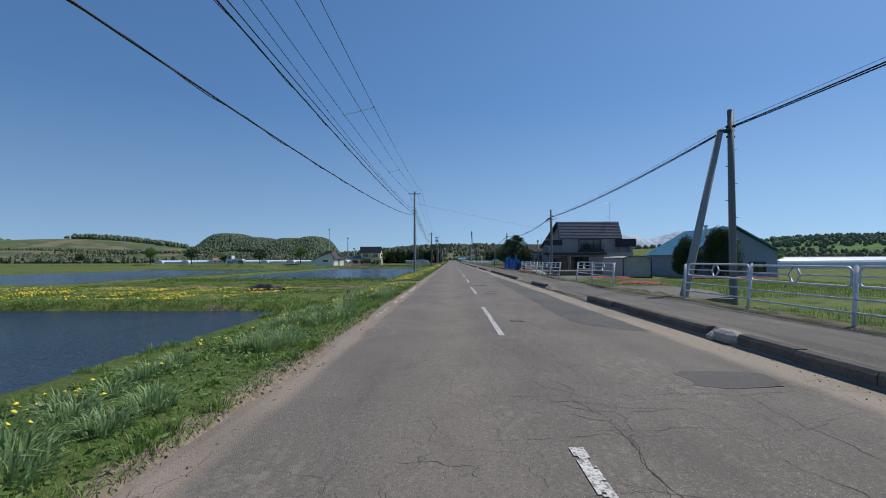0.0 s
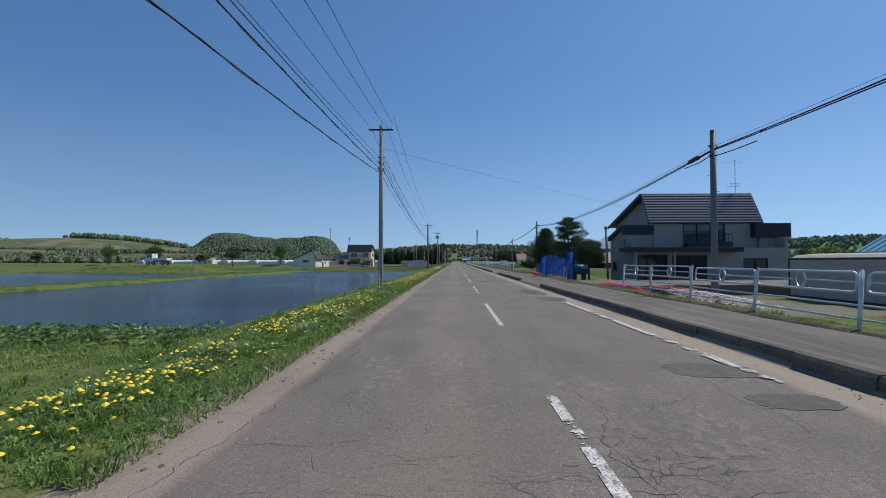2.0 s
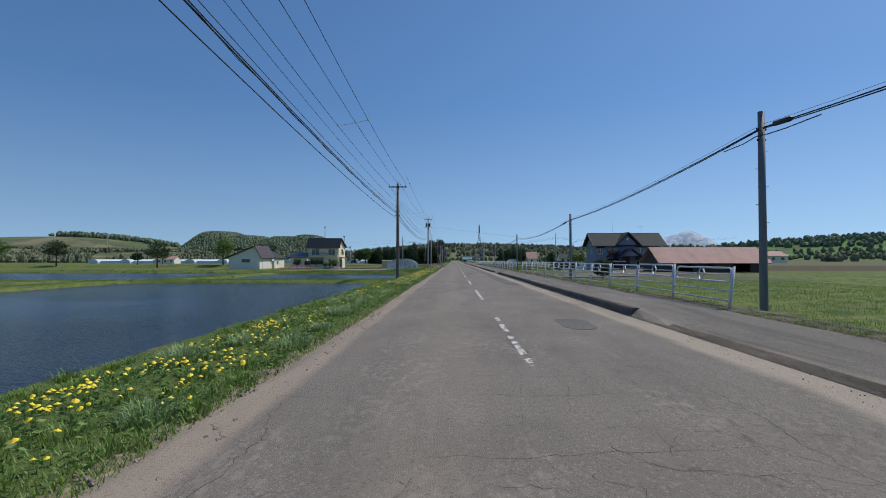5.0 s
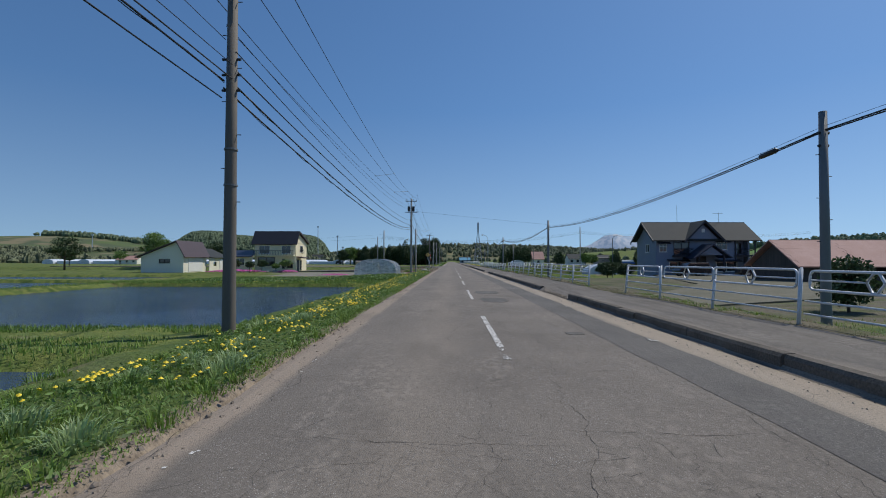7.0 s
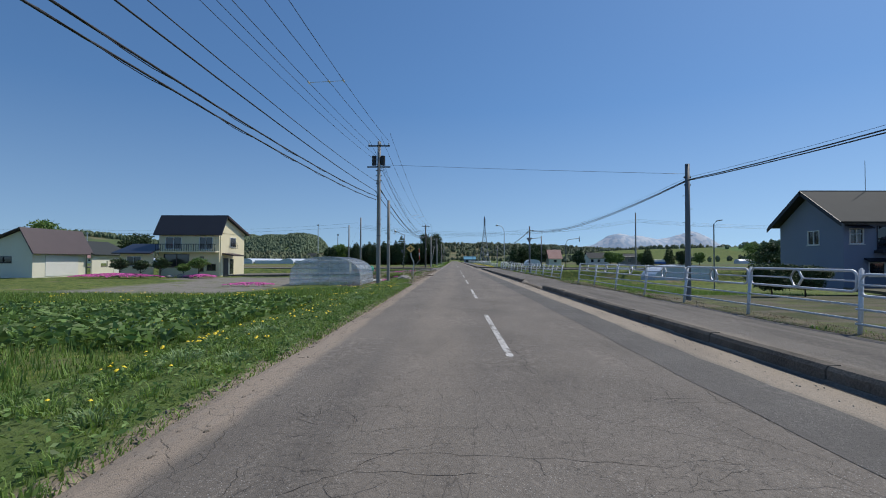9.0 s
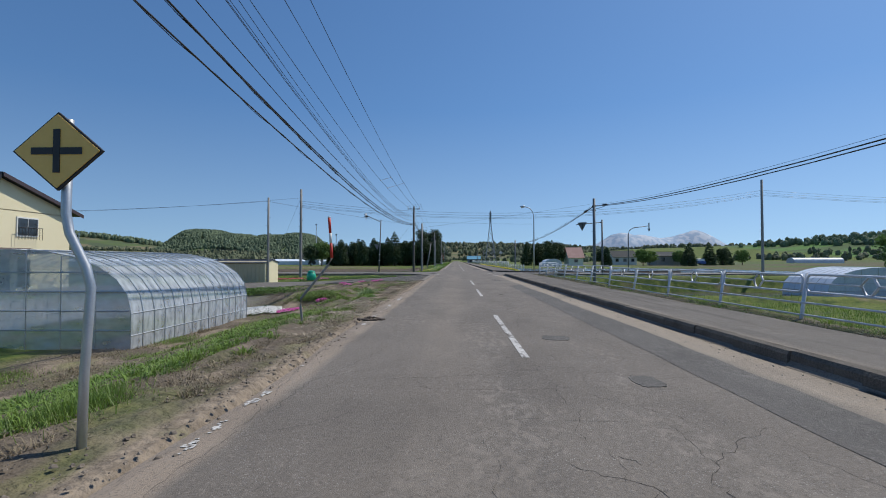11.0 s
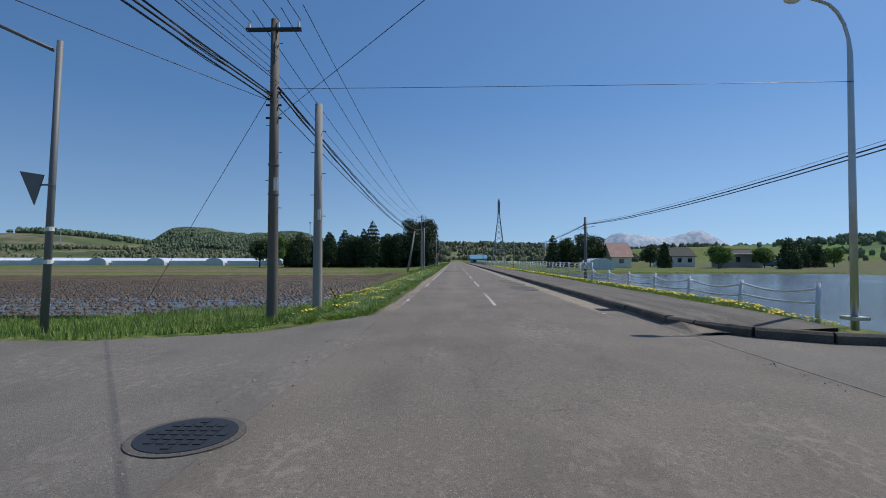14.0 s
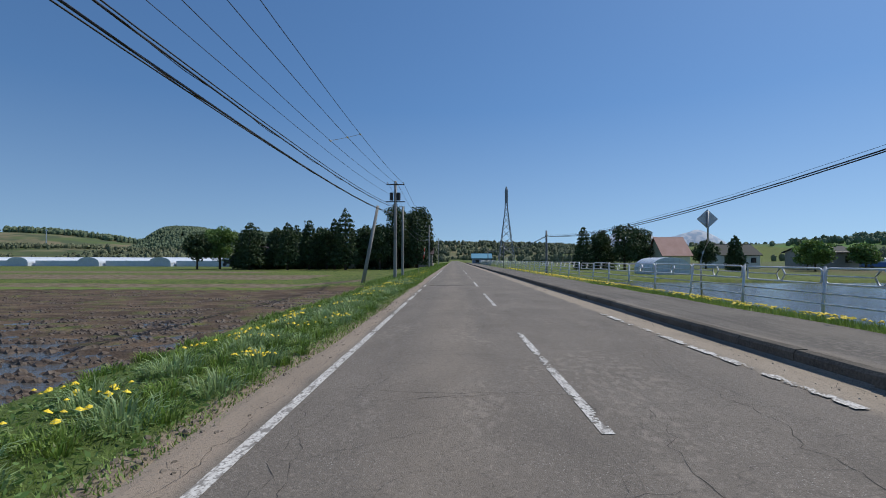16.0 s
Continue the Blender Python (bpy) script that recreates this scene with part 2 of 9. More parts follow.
M["mast"] = material("dull_grey_mast", (0.19, 0.2, 0.21), 0.6, (0.13, 0.135, 0.14), 1.5, 40, 0.6, 0.1, metal=0.2, stretch=(3, 3, 0.5))
M["fence_paint"] = material("fence_pale_paint", (0.70, 0.72, 0.74), 0.45, (0.5, 0.52, 0.54), 3, 40, 0.5, 0.05, metal=0.25)
M["wire"] = material("wire_black", (0.02, 0.02, 0.022), 0.5, bump=0)
M["black"] = material("black_metal", (0.025, 0.025, 0.027), 0.5, bump=0.05)
M["bark"] = material("bark", (0.12, 0.085, 0.06), 0.95, (0.06, 0.045, 0.035), 3, 30, 0.8, 0.8, stretch=(2, 2, 0.5))
M["leaf_dark"] = material("conifer_leaf", (0.07, 0.115, 0.042), 0.7, (0.03, 0.056, 0.022), 0.6, 6, 0.7, 0, island=0.4)
M["leaf_mid"] = material("broad_leaf", (0.18, 0.28, 0.07), 0.6, (0.09, 0.17, 0.042), 0.5, 6, 0.7, 0, island=0.4)
M["leaf_spring"] = material("spring_leaf", (0.28, 0.37, 0.1), 0.65, (0.17, 0.25, 0.065), 0.3, 4, 0.7, 0, island=0.35)
M["grass"] = material("grass_blade", (0.235, 0.335, 0.066), 0.55, (0.112, 0.205, 0.04), 0.25, 3, 0.75, 0, island=0.4)
M["grass_pale"] = material("tall_grass_blade", (0.33, 0.43, 0.2), 0.5, (0.2, 0.31, 0.12), 0.4, 3, 0.75, 0, island=0.35)
M["dry"] = material("dry_grass", (0.32, 0.27, 0.185), 0.9, (0.16, 0.132, 0.09), 1, 8, 0.7, 0, island=0.35)
M["yellow"] = material("dandelion_yellow", (0.88, 0.7, 0.03), 0.6, (0.8, 0.55, 0.02), 9, 80, 0.5, 0, island=0.15)
M["pink"] = material("moss_phlox_pink", (0.72, 0.13, 0.42), 0.7, (0.5, 0.08, 0.3), 5, 50, 0.6, 0, island=0.3)
M["coral"] = material("coral_phlox", (0.8, 0.13, 0.22), 0.7, (0.6, 0.09, 0.16), 5, 50, 0.6, 0, island=0.3)
M["red_flower"] = material("red_flower", (0.62, 0.07, 0.09), 0.7, (0.5, 0.12, 0.16), 5, 50, 0.6, 0, island=0.3)
M["white_flower"] = material("white_flower", (0.8, 0.8, 0.76), 0.7, bump=0, island=0.1)


def see_through(m, thin):
    """Lets a part of the light pass through a thin surface."""
    nt = m.node_tree
    bsdf, out = nt.nodes["Principled BSDF"], nt.nodes["Material Output"]
    tr, mx = nt.nodes.new("ShaderNodeBsdfTranslucent"), nt.nodes.new("ShaderNodeMixShader")
    nt.links.new(bsdf.inputs["Base Color"].links[0].from_socket, tr.inputs["Color"])
    mx.inputs[0].default_value = thin
    nt.links.new(bsdf.outputs[0], mx.inputs[1])
    nt.links.new(tr.outputs[0], mx.inputs[2])
    nt.links.new(mx.outputs[0], out.inputs["Surface"])


for key, thin in (("grass", 0.35), ("grass_pale", 0.35), ("leaf_mid", 0.3), ("leaf_spring", 0.3), ("leaf_dark", 0.15), ("dry", 0.2)):
    see_through(M[key], thin)
M["glass"] = material("window_glass", (0.03, 0.035, 0.04), 0.06, (0.02, 0.022, 0.025), 2, 5, 0.3, 0, spec=0.9)
M["white"] = material("white_paint", (0.78, 0.78, 0.75), 0.6, (0.66, 0.66, 0.62), 1, 20, 0.5, 0.05)
M["mud"] = material("wet_mud", (0.13, 0.092, 0.064), 0.6, (0.055, 0.04, 0.029), 2.2, 12, 0.8, 0.8)
M["dark_stone"] = material("dark_stone", (0.16, 0.15, 0.135), 0.95, (0.06, 0.056, 0.05), 3, 20, 0.8, 0.7)
M["old_kerb"] = material("old_kerb_concrete", (0.29, 0.262, 0.222), 0.92, (0.11, 0.098, 0.083), 2.2, 25, 1.0, 0.6)
M["stone"] = material("garden_stone", (0.4, 0.38, 0.35), 0.9, (0.22, 0.2, 0.18), 3, 20, 0.8, 0.5)


def water_material(name, waves):
    m = bpy.data.materials.new(name)
    m.use_nodes = True
    nt = m.node_tree
    b = nt.nodes["Principled BSDF"]
    b.inputs["Roughness"].default_value, b.inputs["IOR"].default_value = 0.12, 1.33
    # rippled water: some reflected sky blue is put into the base colour; still water: mud brown
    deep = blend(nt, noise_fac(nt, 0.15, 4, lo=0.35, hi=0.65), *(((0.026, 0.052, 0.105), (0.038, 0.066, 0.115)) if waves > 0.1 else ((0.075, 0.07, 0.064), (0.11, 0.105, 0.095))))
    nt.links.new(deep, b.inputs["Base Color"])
    bp = nt.nodes.new("ShaderNodeBump")
    bp.inputs["Strength"].default_value, bp.inputs["Distance"].default_value = 1.0, waves
    ripple = calc(nt, "ADD", calc(nt, "MULTIPLY", noise_fac(nt, 2.6, 4, (0.8, 1.9, 1), 0.2, 0.8, 0.6), 0.5),
                  calc(nt, "MULTIPLY", noise_fac(nt, 9.0, 4, (0.8, 1.6, 1), 0.2, 0.8, 0.3), 0.42))
    calm = noise_fac(nt, 0.05, 3, lo=0.38, hi=0.5)
    nt.links.new(calc(nt, "MULTIPLY", ripple, calc(nt, "ADD", calc(nt, "MULTIPLY", calm, 0.65), 0.35)), bp.inputs["Height"])
    nt.links.new(bp.outputs["Normal"], b.inputs["Normal"])
    return m


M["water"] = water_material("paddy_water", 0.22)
M["still_water"] = water_material("still_water", 0.03)


# ---- building helpers ----
class Shape:
    """Collects corners and faces of one mesh."""

    def __init__(self):
        self.v, self.f = [], []

    def add(self, verts, faces):
        n = len(self.v)
        self.v += [tuple(p) for p in verts]
        self.f += [tuple(i + n for i in f) for f in faces]
        return self

    def box(self, x0, x1, y0, y1, z0, z1, m=None):
        p = [Vector((x, y, z)) for z in (z0, z1) for x, y in ((x0, y0), (x1, y0), (x1, y1), (x0, y1))]
        if m is not None:
            p = [m @ q for q in p]
        return self.add(p, [(3, 2, 1, 0), (4, 5, 6, 7), (0, 1, 5, 4), (1, 2, 6, 5), (2, 3, 7, 6), (3, 0, 4, 7)])

    def tube(self, path, radius, sides=8, cap=True):
        """A round bar along points; radius may be a list."""
        pts = [Vector(p) for p in path]
        rad = radius if isinstance(radius, (list, tuple)) else [radius] * len(pts)
        rings = []
        for k, p in enumerate(pts):
            d = (pts[min(k + 1, len(pts) - 1)] - pts[max(k - 1, 0)]).normalized()
            side = d.cross(Vector((0, 0, 1)) if abs(d.z) < 0.95 else Vector((1, 0, 0))).normalized()
            up = side.cross(d)
            rings.append([p + rad[k] * (math.cos(a) * side + math.sin(a) * up) for a in (2 * math.pi * i / sides for i in range(sides))])
        faces = [(k * sides + i, k * sides + (i + 1) % sides, (k + 1) * sides + (i + 1) % sides, (k + 1) * sides + i)
                 for k in range(len(pts) - 1) for i in range(sides)]
        if cap:
            faces += [tuple(range(sides))[::-1], tuple(range((len(pts) - 1) * sides, len(pts) * sides))]
        return self.add([q for r in rings for q in r], faces)

    def prism(self, outline, axis, a, b):
        """An outline in the other two coordinates, drawn out along an axis from a to b."""
        n, put = len(outline), {"x": lambda u, v, w: (w, u, v), "y": lambda u, v, w: (u, w, v), "z": lambda u, v, w: (u, v, w)}[axis]
        verts = [put(u, v, w) for w in (a, b) for u, v in outline]
        return self.add(verts, [tuple(range(n)), tuple(range(n, 2 * n))[::-1]] + [(i, n + i, n + (i + 1) % n, (i + 1) % n) for i in range(n)])

    def slab(self, p, q, r, s, thick):
        """A four-cornered plate with a thickness to its underside."""
        p, q, r, s = (Vector(c) for c in (p, q, r, s))
        n = (q - p).cross(s - p).normalized() * thick
        return self.add([p, q, r, s, p - n, q - n, r - n, s - n],
                        [(0, 1, 2, 3), (7, 6, 5, 4), (0, 4, 5, 1), (1, 5, 6, 2), (2, 6, 7, 3), (3, 7, 4, 0)])

    def ball(self, c, r, seg=8, rings=5):
        rx, ry, rz = r if isinstance(r, tuple) else (r, r, r)
        v = [(c[0], c[1], c[2] - rz)]
        for k in range(1, rings):
            a = -math.pi / 2 + math.pi * k / rings
            v += [(c[0] + rx * math.cos(a) * math.cos(t), c[1] + ry * math.cos(a) * math.sin(t), c[2] + rz * math.sin(a))
                  for t in (2 * math.pi * i / seg for i in range(seg))]
        v.append((c[0], c[1], c[2] + rz))
        f = [(0, 1 + (i + 1) % seg, 1 + i) for i in range(seg)]
        for k in range(rings - 2):
            o = 1 + k * seg
            f += [(o + i, o + (i + 1) % seg, o + seg + (i + 1) % seg, o + seg + i) for i in range(seg)]
        o = 1 + (rings - 2) * seg
        return self.add(v, f + [(o + i, o + (i + 1) % seg, len(v) - 1) for i in range(seg)])

    def mesh(self, name, mat, smooth=False, fix=True, bevel=0.0):
        me = bpy.data.meshes.new(name)
        me.from_pydata(self.v, [], self.f)
        if fix and len(self.f) < 20000:
            bm = bmesh.new()
            bm.from_mesh(me)
            bmesh.ops.recalc_face_normals(bm, faces=bm.faces)
            if bevel:
                bmesh.ops.bevel(bm, geom=list(bm.edges), offset=bevel, segments=1, affect="EDGES")
            bm.to_mesh(me)
            bm.free()
        if smooth:
            me.polygons.foreach_set("use_smooth", [True] * len(me.polygons))
        me.materials.append(M[mat] if isinstance(mat, str) else mat)
        return me


def part(name, shape, mat, parent, label="", smooth=False, bevel=0.0):
    ob = new(name, shape if isinstance(shape, bpy.types.Mesh) else shape.mesh(name, mat, smooth, bevel=bevel))
    ob.parent = parent
    if parent.name in BASED:
        ob.matrix_parent_inverse = parent.matrix_basis.inverted()
    return tagged(ob, label)


def thing(name, label, category, group="", at=(0, 0, 0), turn=0.0):
    ob = new(name)
    ob.matrix_basis = pose(*at, 0, 0, turn)
    return tagged(ob, label, category, group)


BASED = set()


def based(name, label, category, base, group=""):
    """A thing whose parts are given in the place's own coordinates, with its Empty at its base."""
    ob = thing(name, label, category, group, base)
    BASED.add(ob.name)
    return ob


def solid(name, shape, mat, label, category, group="", kind="", smooth=False, bevel=0.0):
    return tagged(new(name, shape.mesh(name, mat, smooth, bevel=bevel)), label, category, group, kind)


def soup(name, verts, faces, mat, label, category, kind="stuff"):
    """One large mesh from arrays."""
    me = bpy.data.meshes.new(name)
    me.from_pydata(np.asarray(verts).reshape(-1, 3).tolist(), [], faces if isinstance(faces, list) else np.asarray(faces).tolist())
    for m in mat if isinstance(mat, (list, tuple)) else [mat]:
        me.materials.append(M[m])
    return tagged(new(name, me), label, category, "", kind)


# ---- ground ----
ROAD_L, ROAD_R, CENTRE = -1.95, 4.45, 1.13
CROSS_A, CROSS_B = 207.6, 214.6          # the side road


def step(a, b, x):
    t = np.clip((np.asarray(x, float) - a) / (b - a), 0, 1)
    return t * t * (3 - 2 * t)


# flooded fields: x0, x1, y0, y1, water level
PADDIES = [(-62, -5.5, -12, 17.0, -0.46), (-26, -5.6, 39.5, 109.8, -0.5), (-62, -28.5, 33, 98, -0.52),
           (-20, -5.6, 111.8, 113.0, -0.5), (-24, -5.6, 114.0, 136.5, -0.58), (-70, -27, 112, 142, -0.6),
           (11.8, 62, 219, 283, -0.75), (13.5, 60, 198, 205.5, -1.55), (-75, -30, 145, 158, -0.65)]
PADDIES[3] = (-58, -27.5, 129.2, 136.0, -0.62)
MUD = (-40, -5.2, 223, 268)


def hills(x, y):
    """Height of the far hills above the plain."""
    h = 0 * x
    for cx, top, rx in ((-620, 60, 62), (-545, 54, 70), (-440, 55, 75), (-385, 60, 50)):
        h = np.maximum(h, top * np.exp(-((x - cx) / rx) ** 4 - ((y - 1340) / 120) ** 4))
    for cx, cy, rx, ry, top in ((-1150, 1500, 420, 200, 52), (-900, 1100, 300, 160, 22),
                                (-1500, 1250, 350, 300, 44), (-60, 1900, 420, 220, 42), (420, 2100, 500, 260, 44), (330, 1000, 200, 110, 17),
                                (900, 900, 420, 200, 27), (1250, 700, 420, 260, 36), (1300, 250, 420, 330, 40), (700, 1500, 350, 200, 36),
                                (-1300, 500, 400, 400, 30), (-420, 820, 260, 60, 9), (620, 880, 220, 170, 16), (-760, 900, 420, 120, 16), (-980, 1380, 300, 150, 22)):
        h = h + top * np.exp(-((x - cx) / rx) ** 2 - ((y - cy) / ry) ** 2)
    return h


def ground_height(x, y):
    x, y = np.asarray(x, float), np.asarray(y, float)
    right_low = -0.25 - 0.25 * step(20, 60, y) - 1.3 * step(150, 185, y) * step(9, 16, x)
    right_low = np.where(y > 206, -0.55, right_low)
    field_l = -0.30 - 0.45 * step(-6, -14, x) * step(100, 175, y)
    field_l = field_l + (-0.9 - field_l) * step(-4.6, -7.0, x) * step(158, 166, y) * (1 - step(182, 187, y)) * step(-30, -22, x)
    z = np.where(x < ROAD_L, field_l, right_low)
    # verge beside the road, left, and the strip under the road and pavement
    z = np.where(x < ROAD_L, -0.03 + (z + 0.03) * step(-3.1, -5.0, x), z)
    z = np.where((x >= ROAD_L - 0.01) & (x <= 6.4), -0.12, z)
    z = np.where((x > 6.4) & (x < 8.2), 0.16 + (z - 0.16) * step(7.3, 9.2, x), z)
    z = np.where((x >= 8.2) & (x < 9.4), 0.16 + (z - 0.16) * step(7.3, 9.2, x), z)
    # the side road lies level with the main one
    near = step(CROSS_A - 5, CROSS_A - 0.5, y) * (1 - step(CROSS_B + 0.5, CROSS_B + 5, y))
    z = np.where(np.abs(x - 1.2) > 3.2, z + (-0.12 - z) * near, z)
    # level ground by the yard drive, with a shallow ditch and a hole beside the road
    yard = step(-19, -10, x) * (1 - step(ROAD_L - 1.2, ROAD_L - 0.3, x)) * step(184, 189, y) * (1 - step(203, 206, y))
    z = z + (-0.07 - 0.042 * np.maximum(0, -3.5 - x) - z) * yard
    z = z - 0.22 * np.exp(-((x + 4.4) / 0.8) ** 2) * step(172, 178, y) * (1 - step(190.5, 193, y))
    z = z - 0.35 * np.exp(-((x + 4.4) / 0.6) ** 2 - ((y - 190.4) / 0.8) ** 2)
    for x0, x1, y0, y1, w in PADDIES:
        inside = step(x0 - 0.2, x0 + 0.5, x) * (1 - step(x1 - 0.5, x1 + 0.35, x)) * step(y0 - 0.3, y0 + 0.5, y) * (1 - step(y1 - 0.5, y1 + 0.3, y))
        rim = step(x0 - 2.0, x0 - 0.8, x) * (1 - step(x1 + 0.6, x1 + 1.6, x)) * step(y0 - 1.6, y0 - 0.6, y) * (1 - step(y1 + 0.6, y1 + 1.6, y))
        z = z + (np.maximum(z, w + 0.26) - z) * rim * (1 - inside)
        z = z + ((w - 0.35) - z) * inside
    z = z + 1.02 * step(99, 102, y) * (1 - step(106.5, 110, y)) * step(-62, -56, x) * (1 - step(-42, -38, x))
    x0, x1, y0, y1 = MUD
    inside = step(x0, x0 + 0.6, x) * (1 - step(x1 - 0.8, x1 + 0.2, x)) * step(y0, y0 + 0.8, y) * (1 - step(y1 - 0.8, y1, y))
    z = z + (-0.76 + 0.13 * step(238, 256, y) - z) * inside
    far = np.maximum(np.abs(x), np.abs(y - 150) * 0.6)
    return z + hills(x, y) * step(130, 420, far)


def wobble(x, y, s):
    return np.sin(x * 1.7 * s + 1.3 * np.sin(y * 0.9 * s)) * np.sin(y * 1.3 * s + 1.7 * np.sin(x * 1.1 * s))


xs = np.unique(np.r_[-2600, -2000, -1600, np.arange(-1400, -300, 60), np.arange(-300, -100, 20), np.arange(-100, -30, 3), np.arange(-30, -8, 0.8),
                     np.arange(-8, -1.7, 0.22), ROAD_L - 0.25, ROAD_L - 0.13, ROAD_L, 0, 2, 4, 6.2, np.arange(6.4, 10, 0.3), np.arange(10, 30, 1.0), np.arange(30, 100, 4),
                     np.arange(100, 300, 20), np.arange(300, 1600, 60), 1800, 2200, 2800])
ys = np.unique(np.r_[-400, -120, -60, np.arange(-30, 300, 0.6), np.arange(300, 420, 3), np.arange(420, 700, 20), np.arange(700, 2400, 50), 2700, 3200, 4200, 4900])
gx, gy = np.meshgrid(xs, ys)
gz = ground_height(gx, gy)
near = (np.abs(gx) < 60) & (gy < 300)
rough = 0.035 * wobble(gx, gy, 1.9) + 0.03 * wobble(gx + 7, gy, 0.7)
gz = gz + np.where(near & ((gx < ROAD_L - 0.3) | (gx > 6.6)), rough * step(0.3, 1.5, np.minimum(np.abs(gx - ROAD_L), np.abs(gx - 6.4))), 0)
# uneven diggings round the ditch
dug = (gx > -9.0) & (gx < -2.5) & (gy > 160) & (gy < 195) & ~((gx < -7.5) & (gy > 172) & (gy < 182))
gz = gz + dug * 0.13 * (np.random.RandomState(6).rand(*gx.shape) - 0.5)
# furrows of the wet field
x0, x1, y0, y1 = MUD
furrow = ((gx > x0 + 1) & (gx < x1 - 0.4) & (gy > y0 + 0.5) & (gy < y1 - 0.5))
gz = gz + furrow * 0.05 * np.random.RandomState(3).rand(*gx.shape)
n, k = len(xs), len(ys)
idx = np.arange(n * k).reshape(k, n)
quads = np.stack([idx[:-1, :-1], idx[:-1, 1:], idx[1:, 1:], idx[1:, :-1]], -1).reshape(-1, 4)


def ground_material():
    m = bpy.data.materials.new("field_ground")
    m.use_nodes = True
    nt = m.node_tree
    b = nt.nodes["Principled BSDF"]
    b.inputs["Roughness"].default_value = 0.95
    b.inputs["Specular IOR Level"].default_value = 0.2
    green = blend(nt, noise_fac(nt, 0.12, 6, lo=0.36, hi=0.62), (0.068, 0.103, 0.025), (0.118, 0.158, 0.04))
    green = blend(nt, noise_fac(nt, 2.6, 6, lo=0.46, hi=0.6), green, (0.155, 0.18, 0.046))
    green = blend(nt, noise_fac(nt, 1.1, 6, lo=0.54, hi=0.64), green, (0.045, 0.08, 0.018))
    soil = blend(nt, noise_fac(nt, 1.4, 6, lo=0.35, hi=0.65), (0.11, 0.08, 0.055), (0.25, 0.2, 0.145))
    col = blend(nt, calc(nt, "MULTIPLY", noise_fac(nt, 0.5, 6, lo=0.6, hi=0.72), 0.7), green, soil)

    def box(x0, x1, y0, y1, soft):
        fx = band(nt, "X", (x0 + x1) / 2, (x1 - x0) / 2, soft)
        return calc(nt, "MULTIPLY", fx, band(nt, "Y", (y0 + y1) / 2, (y1 - y0) / 2, soft))
    # bare earth: track by the first field, yard and ditch before the side road, wet field, far ploughed slopes
    mud = blend(nt, noise_fac(nt, 1.1, 6, (0.5, 1.4, 1), 0.4, 0.62), (0.07, 0.05, 0.036), (0.14, 0.1, 0.068))
    for (a, c, d, e), soft, what in (((-22, -2.2, 27.8, 31.2), 0.8, soil), ((-9.5, -2, 160, 205), 0.9, blend(nt, noise_fac(nt, 0.8, 5, lo=0.5, hi=0.62), (0.14, 0.115, 0.088), (0.26, 0.21, 0.155))), ((-30, -9, 180, 187), 1.5, (0.2, 0.185, 0.165)),
                                     ((-26, -14, 160, 185), 1.5, (0.22, 0.205, 0.18)), ((-60, -5.4, 223.5, 268), 0.5, mud), ((20, 46, 140, 164), 2.0, (0.13, 0.12, 0.085)),
                                     ((7.5, 34, 116, 166), 2.0, blend(nt, noise_fac(nt, 0.7, 6, (0.5, 1.5, 1), 0.4, 0.56), (0.07, 0.078, 0.036), (0.125, 0.112, 0.08))), ((9, 15, 44, 62), 1.0, (0.19, 0.175, 0.15)), ((60, 420, 140, 620), 30, blend(nt, noise_fac(nt, 0.012, 2, (0.6, 2.5, 1), 0.44, 0.5), (0.085, 0.135, 0.04), (0.125, 0.105, 0.072))),
                                     ((-110, -60, 224, 300), 6, (0.15, 0.12, 0.07)), ((-75, -22, 268.5, 271.5), 0.5, (0.14, 0.2, 0.05)), ((430, 900, 640, 1010), 20, blend(nt, noise_fac(nt, 0.02, 2, (0.25, 2.0, 1), 0.5, 0.53), (0.09, 0.19, 0.05), (0.075, 0.12, 0.05))), ((-90, -7, 272, 277), 0.8, soil), ((-90, -16, 286, 300), 1.2, soil), ((-95, -30, 308, 318), 2.0, soil)):
        col = blend(nt, calc(nt, "MULTIPLY", box(a, c, d, e, soft), noise_fac(nt, 0.9, 5, lo=0.2, hi=0.5)), col, what)
    verge_soil = blend(nt, noise_fac(nt, 1.6, 6, lo=0.44, hi=0.58), (0.085, 0.09, 0.04), (0.15, 0.13, 0.09))
    col = blend(nt, box(6.3, 8.7, -30, 206, 0.3), col, verge_soil)
    # far slopes on the left: fields in strips, scrub and bare earth
    hillside = blend(nt, noise_fac(nt, 0.012, 4, (0.5, 2.4, 1), 0.46, 0.54), (0.095, 0.125, 0.05), (0.21, 0.19, 0.115))
    hillside = blend(nt, noise_fac(nt, 0.03, 6, (0.6, 1.4, 1), 0.48, 0.6), hillside, (0.07, 0.095, 0.045))
    col = blend(nt, box(-2600, -60, 430, 2600, 60), col, hillside)
    # darker, even green under the verge grass
    col = blend(nt, calc(nt, "MULTIPLY", box(-5.2, -2.2, -30, 26.6, 0.25), 0.8), col, (0.075, 0.115, 0.03))
    col = blend(nt, calc(nt, "MULTIPLY", box(-5.2, -2.2, 32.2, 158, 0.25), 0.8), col, (0.075, 0.115, 0.03))
    col = blend(nt, calc(nt, "MULTIPLY", box(-5.2, -2.2, 218, 400, 0.25), 0.8), col, (0.075, 0.115, 0.03))
